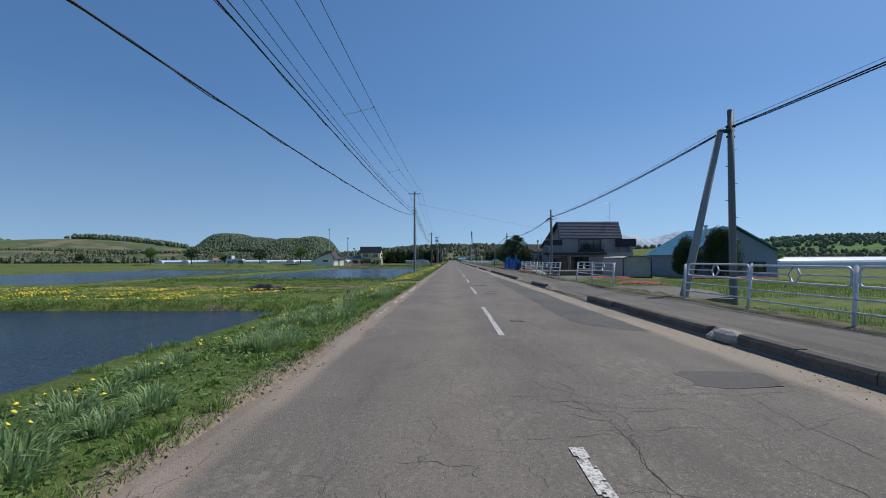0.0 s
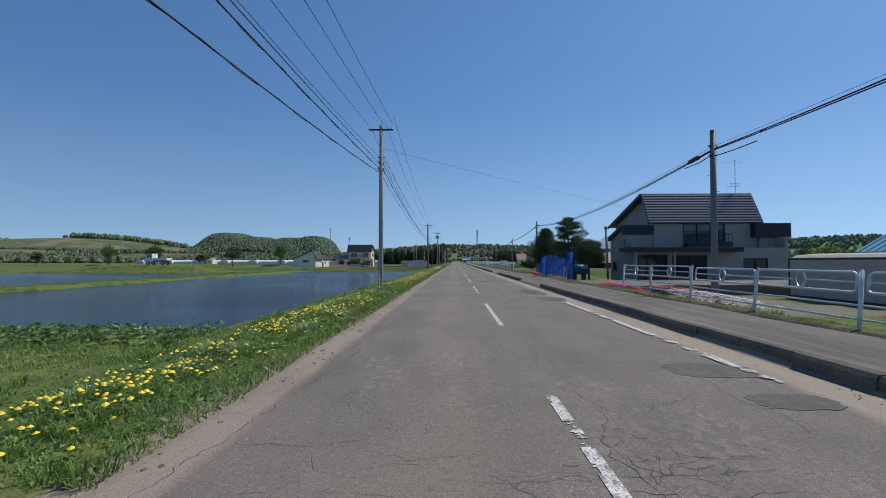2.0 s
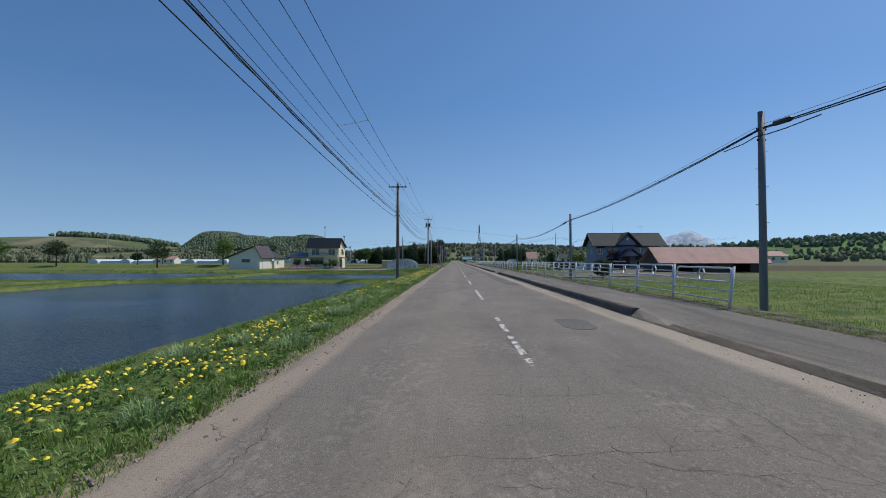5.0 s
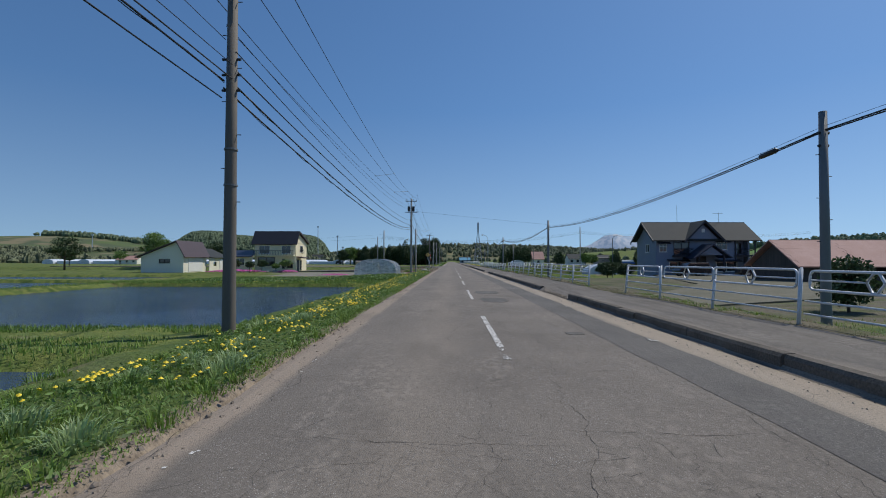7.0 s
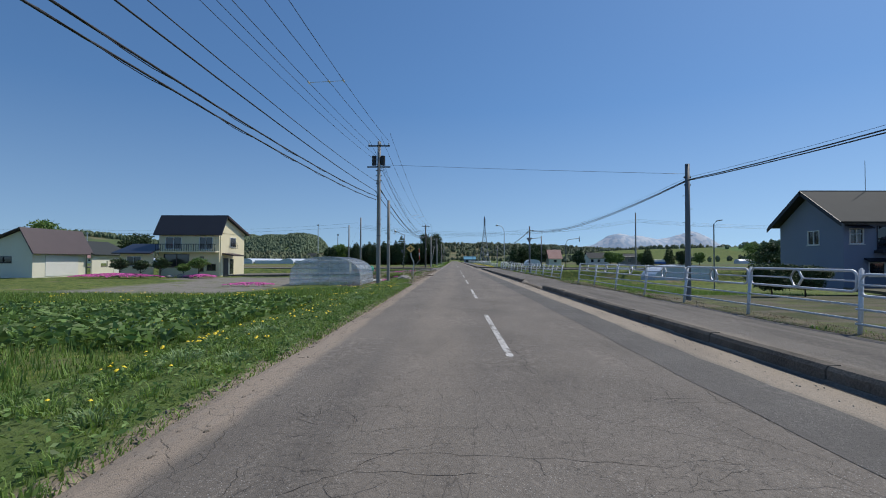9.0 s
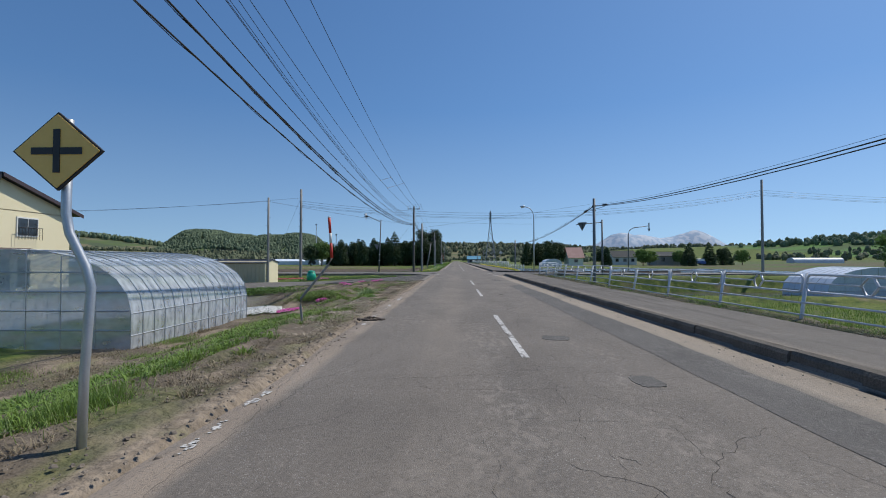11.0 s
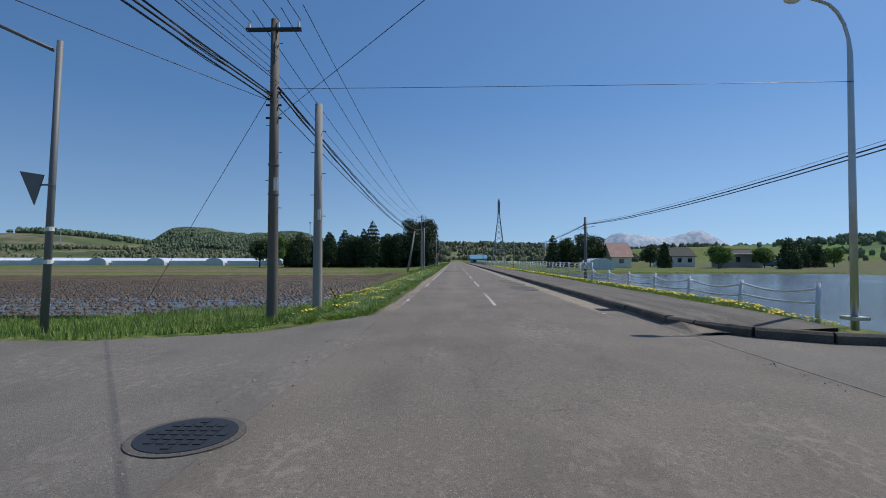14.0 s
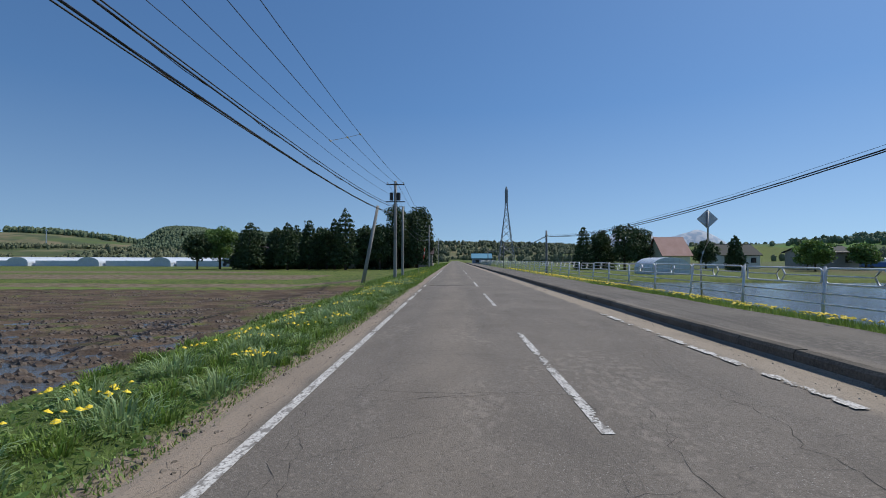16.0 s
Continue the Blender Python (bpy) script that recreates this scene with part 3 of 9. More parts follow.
    # trodden earth along the edge of the road
    col = blend(nt, calc(nt, "MULTIPLY", box(ROAD_L - 0.32, ROAD_L + 0.2, -30, 400, 0.12), noise_fac(nt, 1.5, 5, lo=0.2, hi=0.4)), col, blend(nt, noise_fac(nt, 7, 6, lo=0.4, hi=0.62), (0.2, 0.162, 0.122), (0.3, 0.245, 0.185)))
    # far slopes: fields in strips and scrub
    strips = noise_fac(nt, 0.006, 2, (1, 2.2, 0), 0.45, 0.52)
    farcol = blend(nt, strips, (0.1, 0.14, 0.055), (0.2, 0.175, 0.105))
    farcol = blend(nt, noise_fac(nt, 0.02, 6, lo=0.45, hi=0.6), farcol, (0.085, 0.11, 0.06))
    geo, ln, r = nt.nodes.new("ShaderNodeNewGeometry"), nt.nodes.new("ShaderNodeVectorMath"), nt.nodes.new("ShaderNodeMapRange")
    ln.operation = "LENGTH"
    nt.links.new(geo.outputs["Position"], ln.inputs[0])
    r.inputs["From Min"].default_value, r.inputs["From Max"].default_value = 1080, 1200
    nt.links.new(ln.outputs["Value"], r.inputs["Value"])
    col = blend(nt, r.outputs["Result"], col, farcol)
    nt.links.new(col, b.inputs["Base Color"])
    bp = nt.nodes.new("ShaderNodeBump")
    bp.inputs["Strength"].default_value, bp.inputs["Distance"].default_value = 0.8, 0.1
    nt.links.new(noise_fac(nt, 9, 6, lo=0, hi=1), bp.inputs["Height"])
    nt.links.new(bp.outputs["Normal"], b.inputs["Normal"])
    return m


M["ground"] = ground_material()
ground = soup("ground", np.stack([gx, gy, gz], -1), quads, "ground", "grassy fields, banks and bare earth spreading to low hills", "ground", "structure")
ground.data.polygons.foreach_set("use_smooth", [True] * len(ground.data.polygons))

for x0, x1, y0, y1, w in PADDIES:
    solid("paddy_water", Shape().box(x0 - 0.4, x1 + 0.6, y0 - 0.5, y1 + 0.5, w - 0.25, w), "still_water" if x0 > 0 else "water", "pale still water of a flooded rice paddy" if x0 > 0 else "wind-rippled water of a flooded rice paddy, coloured sky blue", "water", "paddies", "structure")
solid("puddle_water", Shape().box(MUD[0], MUD[1] + 0.3, MUD[2] + 0.3, MUD[3] - 12, -0.85, -0.65), "still_water", "standing water between the clods of the wet field", "water", "", "structure")

# ---- road, pavement, kerbs ----
rows = np.r_[np.arange(-30, 420, 1.5), np.arange(420, 1200, 20)]
road = Shape()


def profile(y):
    left = ROAD_L + 0.07 * math.sin(y * 0.31) + 0.05 * math.sin(y * 1.13 + 1)
    return [(left, -0.14), (left, -0.02), (left + 0.12, 0.0), (CENTRE, 0.02), (4.3, 0.0), (ROAD_R + 0.03, 0.0), (ROAD_R + 0.03, -0.14)]


pts = [[(x, y, z) for x, z in profile(y)] for y in rows]
c = len(pts[0])
road.add([p for r in pts for p in r], [(a * c + i, a * c + i + 1, (a + 1) * c + i + 1, (a + 1) * c + i) for a in range(len(rows) - 1) for i in range(c - 1)])
road = solid("road", road, "asphalt", "cracked grey asphalt country road with dusty wheel tracks", "road", "", "structure")

side = Shape()
side.prism([(-90, CROSS_A), (-6, CROSS_A), (-3.6, 206.9), (-2.0, 204.6), (-1.7, 204.6), (-1.7, 218.2), (-2.1, 218.2), (-3.6, 215.6), (-6, CROSS_B), (-90, CROSS_B)], "z", -0.14, 0.004)
side.prism([(4.3, 204.2), (4.46, 204.2), (5.0, 206.2), (6.4, 207.5), (9, 208.4), (70, 208.8), (70, 213.2), (9, 214.0), (6.6, 215.0), (5.2, 217.0), (4.3, 217.0)], "z", -0.14, 0.004)
solid("side_road", side, "asphalt_side", "worn asphalt side road crossing the main road", "road", "", "structure")

KERBS = [(-25, 7.3), (8.3, 15.0), (22.5, 26.1), (32.4, 52.4), (60.5, 75.6), (84, 118.3), (124, 154), (161, 166.4), (166.9, 203), (217, 420)]
pave = Shape()
for a, b in ((-25, 206.2), (215.6, 420)):
    xs_ = [4.62, 6.55] if a < 0 else [4.62, 6.9]
    yy = np.arange(a, b + 0.1, 1.2)
    def top(x, y):
        inside = min((max(k0 - y, y - k1, 0) for k0, k1 in KERBS))
        dip = 0.17 * min(inside / 1.6, 1)
        edge = (6.6 - x) / 2.0
        return 0.185 - dip * (0.3 + 0.7 * edge) + 0.012 * math.sin(y * 1.1 + x)
    grid = [[(4.4, float(y), 0.0)] + [(x, float(y), top(x, y)) for x in (xs_[0], (xs_[0] + xs_[1]) / 2, xs_[1])] + [(xs_[1] + 0.02, float(y), -0.1)] for y in yy]
    pave.add([p for r in grid for p in r], [(q * 5 + i, q * 5 + i + 1, (q + 1) * 5 + i + 1, (q + 1) * 5 + i) for q in range(len(yy) - 1) for i in range(4)])
    for y0_, y1_ in zip(sorted([a] + [k[1] for k in KERBS if a <= k[1] < b]), [k[0] for k in KERBS if a < k[0] <= b] + [b]):
        if y1_ - y0_ < 0.2:
            continue
        pave.add([(4.36, y0_ + 0.02, 0.006), (4.36, y1_ - 0.02, 0.006), (4.63, y1_ - 0.02, 0.05), (4.63, y0_ + 0.02, 0.05)], [(0, 1, 2, 3)])
pavement = solid("pavement", pave, "pavement", "dusty asphalt footpath with long cracks beside the road", "pavement", "", "structure")

kerb = tagged(new("kerb"), "weathered dark concrete kerb along the footpath, broken in places", "kerb", "", "structure")
rnd = random.Random(4)
kerb_meshes = []
for v in range(4):
    s = Shape()
    w0, w1 = 0.0 + 0.01 * v, 0.17
    s.prism([(-0.01 + 0.006 * v, -0.12), (-0.01 + 0.006 * v, 0.15), (0.025 + 0.004 * v, 0.197), (0.18, 0.2), (0.18, -0.12)], "y", 0.006, 1.194)
    kerb_meshes.append(s.mesh("kerb_stone", "kerb"))
long_mesh = Shape().prism([(0, -0.12), (0, 0.15), (0.03, 0.197), (0.18, 0.2), (0.18, -0.12)], "y", 0.01, 4.99).mesh("kerb_stone", "kerb")
for a, b in KERBS:
    y = a
    while y < b - 0.6:
        far = y > 262
        ob = new("kerb_stone", long_mesh if far else rnd.choice(kerb_meshes))
        ob.parent = kerb
        ob.matrix_basis = pose(4.45 + rnd.uniform(-0.01, 0.01), y, rnd.uniform(-0.012, 0.0), rnd.uniform(-0.25, 0.25), rnd.uniform(-0.8, 0.4), rnd.uniform(-0.35, 0.35))
        y += 5.0 if far else 1.2

# ---- road markings ----
rnd = np.random.RandomState(8)


def worn_line(x0, x1, y0, y1, keep, z, cell=0.025):
    nx, ny = max(2, int(round((x1 - x0) / cell))), int((y1 - y0) / cell)
    a, b = np.meshgrid(np.arange(nx), np.arange(ny))

    def soft(q):
        g = rnd.rand(ny // q + 3, nx // q + 3)
        i, j, u, v = b // q, a // q, (b % q) / q, (a % q) / q
        return (g[i, j] * (1 - u) + g[i + 1, j] * u) * (1 - v) + (g[i, j + 1] * (1 - u) + g[i + 1, j + 1] * u) * v
    gone = 0.3 * soft(40) + 0.36 * soft(13) + 0.34 * soft(4) + 0.16 * rnd.rand(ny, nx) + 0.05 * ((a == 0) | (a == nx - 1))
    keep = 0.58 + (keep - 0.9) * 0.6
    s = Shape()
    dx, dy = (x1 - x0) / nx, (y1 - y0) / ny
    for i, j in zip(*np.nonzero(gone < keep)):
        px, py = x0 + j * dx, y0 + i * dy
        s.add([(px, py, z), (px + dx, py, z), (px + dx, py + dy, z), (px, py + dy, z)], [(0, 1, 2, 3)])
    return s


def line(x0, x1, y0, y1, keep, z=0.0255, name="lane_line", cell=0.025):
    s = worn_line(x0, x1, y0, y1, keep, z, cell)
    if s.f:
        part(name, s.mesh(name, "paint", fix=False), "paint", road)


def bent(y):
    """Where the middle line runs; it wavers a little."""
    return CENTRE + float(np.interp(y, [12, 32, 65, 120, 187, 242], [-0.2, -0.02, 0.03, -0.07, 0.04, 0.11]))


for kk in range(-3, 46):
    y1 = 33.4 + 10 * kk + (2.4 if kk > 17 else 0)
    if 196 < y1 < 219:
        continue
    if kk == 16:
        y1 = 192.7
    worn = 1.18 + 0.1 * math.sin(kk * 2.3) - (0.06 if kk in (-3, 16) else 0)
    line(bent(y1) - 0.052, bent(y1) + 0.052, y1 - 5 if kk != 15 else y1 - 4, y1, max(worn, 1.06), cell=0.025 if y1 < 262 else 0.15)
for y0, y1, keep in ((20.4, 24.2, 1.3), (11.5, 15.5, 0.95), (16.9, 18.0, 1.25), (18.3, 19.1, 1.2), (162.5, 169, 0.58), (169, 179, 0.66), (27.5, 33, 0.5), (104, 112, 0.52), (125, 136, 0.5), (219.5, 229, 0.7), (229.5, 239, 0.86), (239, 252, 1.25), (252, 300, 1.1)):
    shift = -0.22 if y1 < 40 or 160 < y1 < 180 else 0.09 if y0 > 220 else 0
    line(-1.575 + shift, -1.47 + shift, y0, y1, keep, 0.007, cell=0.025 if y1 < 255 else 0.15)
for y0, y1, keep in ((34, 44, 1.15), (241.5, 249, 0.85), (110, 116, 0.55), (217, 224, 0.55)):
    line(3.66, 3.8, y0, y1, keep, 0.02)
for x0, y0 in ((-1.75, 205.6), (-1.5, 205.7), (-1.65, 206.7), (-1.4, 206.8), (-1.6, 207.8)):
    line(x0, x0 + 0.16, y0, y0 + 0.55, 1.5, 0.013)
line(3.5, 3.95, 203.75, 204.35, 1.6, 0.012)
for x0, y0 in ((3.75, 205.5), (3.7, 206.5), (3.2, 207.4), (2.3, 204.6)):
    line(x0, x0 + 0.14, y0, y0 + 0.4, 1.2, 0.016)
line(3.4, 3.75, 208.8, 209.3, 1.0, 0.02)

# ---- cracks ----
M["crack"] = material("crack_dirt", (0.05, 0.044, 0.038), 0.95, (0.026, 0.023, 0.02), 3, 40, 0.6, 0.0)
rng = np.random.RandomState(17)
cracks = Shape()


def crack(x, y, heading, length, width, jag=0.55, fork=0.1, drift=0.06):
    """A dark jagged crack that keeps its heading, with kinks, and may fork."""
    left, right, d, gone = [], [], heading, 0.0
    while gone < length and -1.88 < x < 4.25:
        d += rng.normal(0, drift) - 0.12 * (d - heading)
        a = d + rng.normal(0, jag)
        step_ = rng.uniform(0.03, 0.11)
        w = 0.72 * width * (0.4 + 0.6 * math.sin(math.pi * min(gone / length + 0.05, 1))) * rng.uniform(0.35, 1.5) / 2
        z = 0.02 - 0.02 * abs(x - CENTRE) / 3.1 + 0.0022
        left.append((x - math.sin(d) * w, y + math.cos(d) * w, z))
        right.append((x + math.sin(d) * w, y - math.cos(d) * w, z))
        if rng.rand() < fork * 0.35:
            crack(x, y, d + rng.choice([-1, 1]) * rng.uniform(0.6, 1.4), length * rng.uniform(0.1, 0.35), width * 0.75, jag, 0)
        x, y, gone = x + math.cos(a) * step_, y + math.sin(a) * step_, gone + step_
    m = len(left)
    if m > 2:
        cracks.add(left + right, [(i, i + 1, m + i + 1, m + i) for i in range(m - 1)])


# long cracks beside the middle line and along the left edge and the lanes
for x0, width in ((1.42, 0.011), (1.25, 0.007), (-1.62, 0.01), (-1.78, 0.008), (-1.45, 0.007), (2.72, 0.008), (2.98, 0.009), (0.35, 0.006), (-0.8, 0.006)):
    y = -2.0 + rng.uniform(0, 4)
    while y < 262:
        l = rng.uniform(2, 9)
        if not 204 < y + l / 2 < 216:
            crack(x0 + rng.normal(0, 0.07), y, math.pi / 2 + rng.normal(0, 0.015), l, width * rng.uniform(0.6, 1.1), 0.4, 0.12, 0.04)
        y += l + rng.uniform(0, 5) * (1.0 if abs(x0) > 1 else 3.0)
# cracks across the lanes
y = -2.0
while y < 262:
    for q in range(rng.randint(1, 4)):
        crack(rng.uniform(-1.7, 2.6), y + rng.normal(0, 0.25), rng.normal(0, 0.07), rng.uniform(0.5, 3.2), rng.uniform(0.004, 0.009), 0.27, 0.07, 0.03)
    y += rng.uniform(0.5, 1.9) if not 204 < y < 232 else rng.uniform(2.0, 4.5)
# nets of short cracks where the surface breaks up
for y0, y1, xa, xb, count in ((-1, 8, -1.4, 3, 14), (10, 26, 1.2, 3.2, 12), (26, 40, 1.2, 3.6, 22), (28, 42, -1.8, 0.6, 14), (42, 60, 1.4, 3.6, 22), (44, 60, -1.8, -0.4, 12), (60, 76, -1.8, 0.4, 16), (62, 78, 1.2, 4.0, 22), (98, 114, 0.6, 3.4, 26),
                              (116, 136, -1.7, 3.6, 44), (156, 174, 0.2, 3.8, 26), (174, 192, -1.2, 3.4, 20), (188, 204, -1.2, 3.6, 18), (214, 222, 0.5, 3.5, 5)):
    for q in range(count):
        cx, cy, r = rng.uniform(xa, xb), rng.uniform(y0, y1), rng.uniform(0.2, 0.5)
        for k in range(rng.randint(6, 15)):
            crack(cx + rng.normal(0, r), cy + rng.normal(0, r * 1.8), rng.choice([0, math.pi / 2]) + rng.normal(0, 0.4), rng.uniform(0.12, 0.7), rng.uniform(0.003, 0.007), 0.5, 0.15)
cracks = part("road_cracks", cracks.mesh("road_cracks", "crack", fix=False), "crack", road, "dark wandering cracks in the asphalt")
tagged(cracks, "dark wandering cracks in the asphalt", "", "", "stuff")

# ---- patches, holes, covers in the road ----
rnd = random.Random(5)


def patch(x, y, w, l, z=0.0, name="asphalt_patch", mat="patch", ragged=0.12):
    n = 26
    rim = [(x + w / 2 * math.copysign(abs(math.cos(a)) ** 0.55, math.cos(a)) * (1 + rnd.uniform(-ragged, ragged)),
            y + l / 2 * math.copysign(abs(math.sin(a)) ** 0.55, math.sin(a)) * (1 + rnd.uniform(-ragged, ragged))) for a in (2 * math.pi * i / n for i in range(n))]
    height = 0.02 - 0.02 * abs(x - CENTRE) / 3.0
    part(name, Shape().prism(rim, "z", height - 0.02, max(height, 0) + 0.006 + z), mat, road, "dark repaired patch in the asphalt" if name == "asphalt_patch" else "")


for x, y, w, l in ((3.15, 5.4, 1.0, 0.75), (1.48, 10.4, 0.28, 0.3), (1.57, 25.0, 0.6, 0.7), (1.6, 18.8, 0.5, 0.42), (1.75, 20.4, 0.5, 0.3), (3.3, 34.6, 1.0, 0.75), (3.4, 33.3, 0.8, 0.5), (3.55, 49.3, 0.8, 3.4), (3.55, 45.7, 0.9, 1.9),
                   (-0.88, 67.25, 1.35, 0.9), (1.65, 67.3, 0.85, 0.7), (3.15, 67.2, 0.9, 0.45), (2.2, 59.8, 1.1, 0.9), (3.0, 74.0, 0.6, 0.6), (2.7, 82.5, 0.7, 1.6), (1.82, 122.1, 0.95, 1.7), (1.78, 118.3, 0.85, 1.8), (2.6, 110.8, 0.35, 0.3),
                   (2.35, 128.5, 0.4, 0.3), (1.9, 170.1, 0.45, 0.5), (2.3, 167.2, 0.3, 0.5), (2.9, 195.6, 0.6, 0.7), (3.0, 193.0, 0.5, 0.9), (1.95, 180.6, 0.16, 0.4), (3.3, 237.8, 0.8, 1.3),
                   (3.35, 235.7, 0.75, 1.0), (3.45, 233.6, 1.0, 1.2), (3.3, 229.6, 1.2, 3.2), (0.4, 261.5, 2.8, 0.25)):
    patch(x, y, w, l)
for y0, y1, w0, w1 in ((9.0, 33, 2.62, 2.98), (97, 188.5, 2.95, 3.0)):
    s = Shape()
    edge = []
    for q in np.arange(y0, y1, 0.5):
        f = (q - y0) / (y1 - y0)
        near = min(1.0, (q - y0 + 0.4) / 1.6, (y1 - q) / 2.0)
        x0_, x1_ = w0 + (w1 - w0) * f + 0.015 * math.sin(q * 0.9) + 0.012 * math.sin(q * 3.1), 3.74 + 0.04 * math.sin(q * 0.7 + 1) + 0.02 * math.sin(q * 4.3)
        edge.append((x1_ - (x1_ - x0_) * near, x1_, q))
    n = len(edge)
    s.add([(a, q, 0.0245 - 0.02 * abs(a - CENTRE) / 3.1) for a, b, q in edge] + [(b, q, 0.0245 - 0.02 * abs(b - CENTRE) / 3.1) for a, b, q in edge], [(i, n + i, n + i + 1, i + 1) for i in range(n - 1)])
    part("asphalt_patch", s, "strip", road, "dark resurfaced strip along the edge of the lane")
cover = thing("manhole_cover", "round iron manhole cover set in the asphalt", "manhole cover", at=(-2.0, 210.5, 0))
part("rim", Shape().prism([(0.42 * math.cos(a), 0.42 * math.sin(a)) for a in (2 * math.pi * i / 28 for i in range(28))], "z", -0.02, 0.014), "patch", cover)
lid = Shape().prism([(0.36 * math.cos(a), 0.36 * math.sin(a)) for a in (2 * math.pi * i / 28 for i in range(28))], "z", 0.0, 0.02)
for i in range(-3, 4):
    for j in range(-3, 4):
        if i * i + j * j < 10:
            lid.box(i * 0.09 - 0.03, i * 0.09 + 0.03, j * 0.09 - 0.03, j * 0.09 + 0.03, 0.02, 0.026)
part("lid", lid, "black", cover)
grate = thing("drain_grate", "iron drain grating at the foot of the kerb", "drain", at=(4.15, 219.9, 0))
for i in range(9):
    part("bar", Shape().box(-0.25, 0.25, -0.3 + i * 0.07, -0.27 + i * 0.07, -0.01, 0.012), "black", grate)


# ---- poles and wires ----
def pole_shape(x, y, z0, z1, r0, r1):
    return Shape().tube([(x, y, z0 - 0.6), (x, y, z0), (x, y, (z0 + z1) / 2), (x, y, z1)], [r0, r0, (r0 + r1) / 2, r1], 14)


LEFT_POLES = [(-4.3, 2.5, -0.2, 9.7), (-4.38, 57.75, -0.45, 9.75), (-4.6, 112.4, -0.3, 7.85), (-4.85, 164.25, -0.3, 9.5), (-4.88, 219.6, -0.2, 7.9), (-4.9, 277.1, -0.2, 8.0),
              (-4.9, 332, -0.2, 8.2), (-4.9, 388, -0.2, 8.2)]
LEFT_POLES[0] = (-4.3, 2.6, -0.2, 7.9)
RIGHT_POLES = [(9.9, -14, -0.2, 6.4), (9.87, 16.71, -0.2, 6.59), (9.89, 46.69, -0.25, 6.27), (10.45, 88.45, -0.4, 6.33), (10.6, 115.16, -0.5, 5.5), (10.9, 153.5, -0.5, 5.75),
               (11.1, 199.46, -1.2, 6.2), (10.77, 246.2, -0.4, 4.9), (10.3, 289.9, -0.3, 4.6), (10.3, 335, -0.3, 4.8), (10.3, 380, -0.3, 4.8)]
for k, (x, y, z0, z1) in enumerate(LEFT_POLES):
    p = thing("utility_pole", "tall grey concrete power pole on the grass verge", "utility pole", "power poles")
    part("shaft", pole_shape(x, y, z0, z1, 0.15, 0.105), "pole_brown" if k in (2, 4) else "pole_conc", p, smooth=True)
    arm = part("crossarm", Shape().box(x - 0.75, x + 0.75, y - 0.13, y - 0.03, z1 - 0.35, z1 - 0.27), "black", p, "dark steel crossarm")
    for dx in (-0.68, 0.12, 0.68):
        part("insulator", Shape().tube([(x + dx, y - 0.08, z1 - 0.27), (x + dx, y - 0.08, z1 - 0.1)], [0.045, 0.03], 8), "white", arm)
    for q, dz in enumerate((2.0, 2.35, 2.7)):
        part("bracket", Shape().tube([(x - 0.22, y, z1 - dz), (x + 0.2, y, z1 - dz)], 0.03, 6), "black", p)
    for q in range(9):
        z = z0 + 2.2 + q * 0.75
        if z < z1 - 0.5:
            s = 1 if q % 2 else -1
            part("step_bolt", Shape().tube([(x + 0.12 * s, y, z), (x + 0.22 * s, y, z)], 0.01, 5), "black", p)
    for z in (z0 + 4.1, z0 + 3.3):
        r = 0.148
        part("band", Shape().tube([(x, y, z), (x, y, z + 0.04)], r, 14), "mast", p, "steel strap")
    if k in (1, 4):
        part("plate", Shape().box(x + 0.06, x + 0.17, y - 0.155, y - 0.14, 3.2, 3.55), "white", p, "small white number plate")
    if k in (3, 5):
        for dx in (-0.32, 0.28):
            part("transformer", Shape().tube([(x + dx, y - 0.05, z1 - 1.65), (x + dx, y - 0.05, z1 - 1.0)], 0.16, 12), "black", p, "dark transformer can")
        part("crossarm", Shape().box(x - 0.8, x + 0.8, y - 0.1, y, z1 - 1.8, z1 - 1.72), "black", p, "dark steel crossarm")
for k, (x, y, z0, z1) in enumerate(RIGHT_POLES):
    p = thing("telephone_pole", "slim grey telephone pole behind the footpath fence", "utility pole", "telephone poles")
    part("shaft", pole_shape(x, y, z0, z1, 0.13, 0.1), "mast", p, smooth=True)
    part("clamp", Shape().tube([(x - 0.15, y, z1 - 0.6), (x + 0.15, y, z1 - 0.6)], 0.05, 6), "black", p)
    part("clamp", Shape().tube([(x - 0.14, y, z1 - 0.95), (x + 0.14, y, z1 - 0.95)], 0.04, 6), "black", p)
    for q in range(6):
        z = z0 + 2.4 + q * 0.6
        if z < z1 - 1:
            s = 1 if q % 2 else -1
            part("step_bolt", Shape().tube([(x + 0.09 * s, y, z), (x + 0.22 * s, y, z)], 0.01, 5), "black", p)
stay = thing("pole_brace", "slanting grey concrete brace leaning on a telephone pole", "utility pole")
part("shaft", Shape().tube([(7.85, 16.4, -0.6), (8.0, 16.42, 0), (9.48, 16.65, 5.85)], [0.15, 0.14, 0.1], 12), "pole_conc", stay, smooth=True)
part("clamp", Shape().tube([(9.4, 16.6, 5.8), (9.95, 16.7, 5.85)], 0.07, 8), "black", stay)
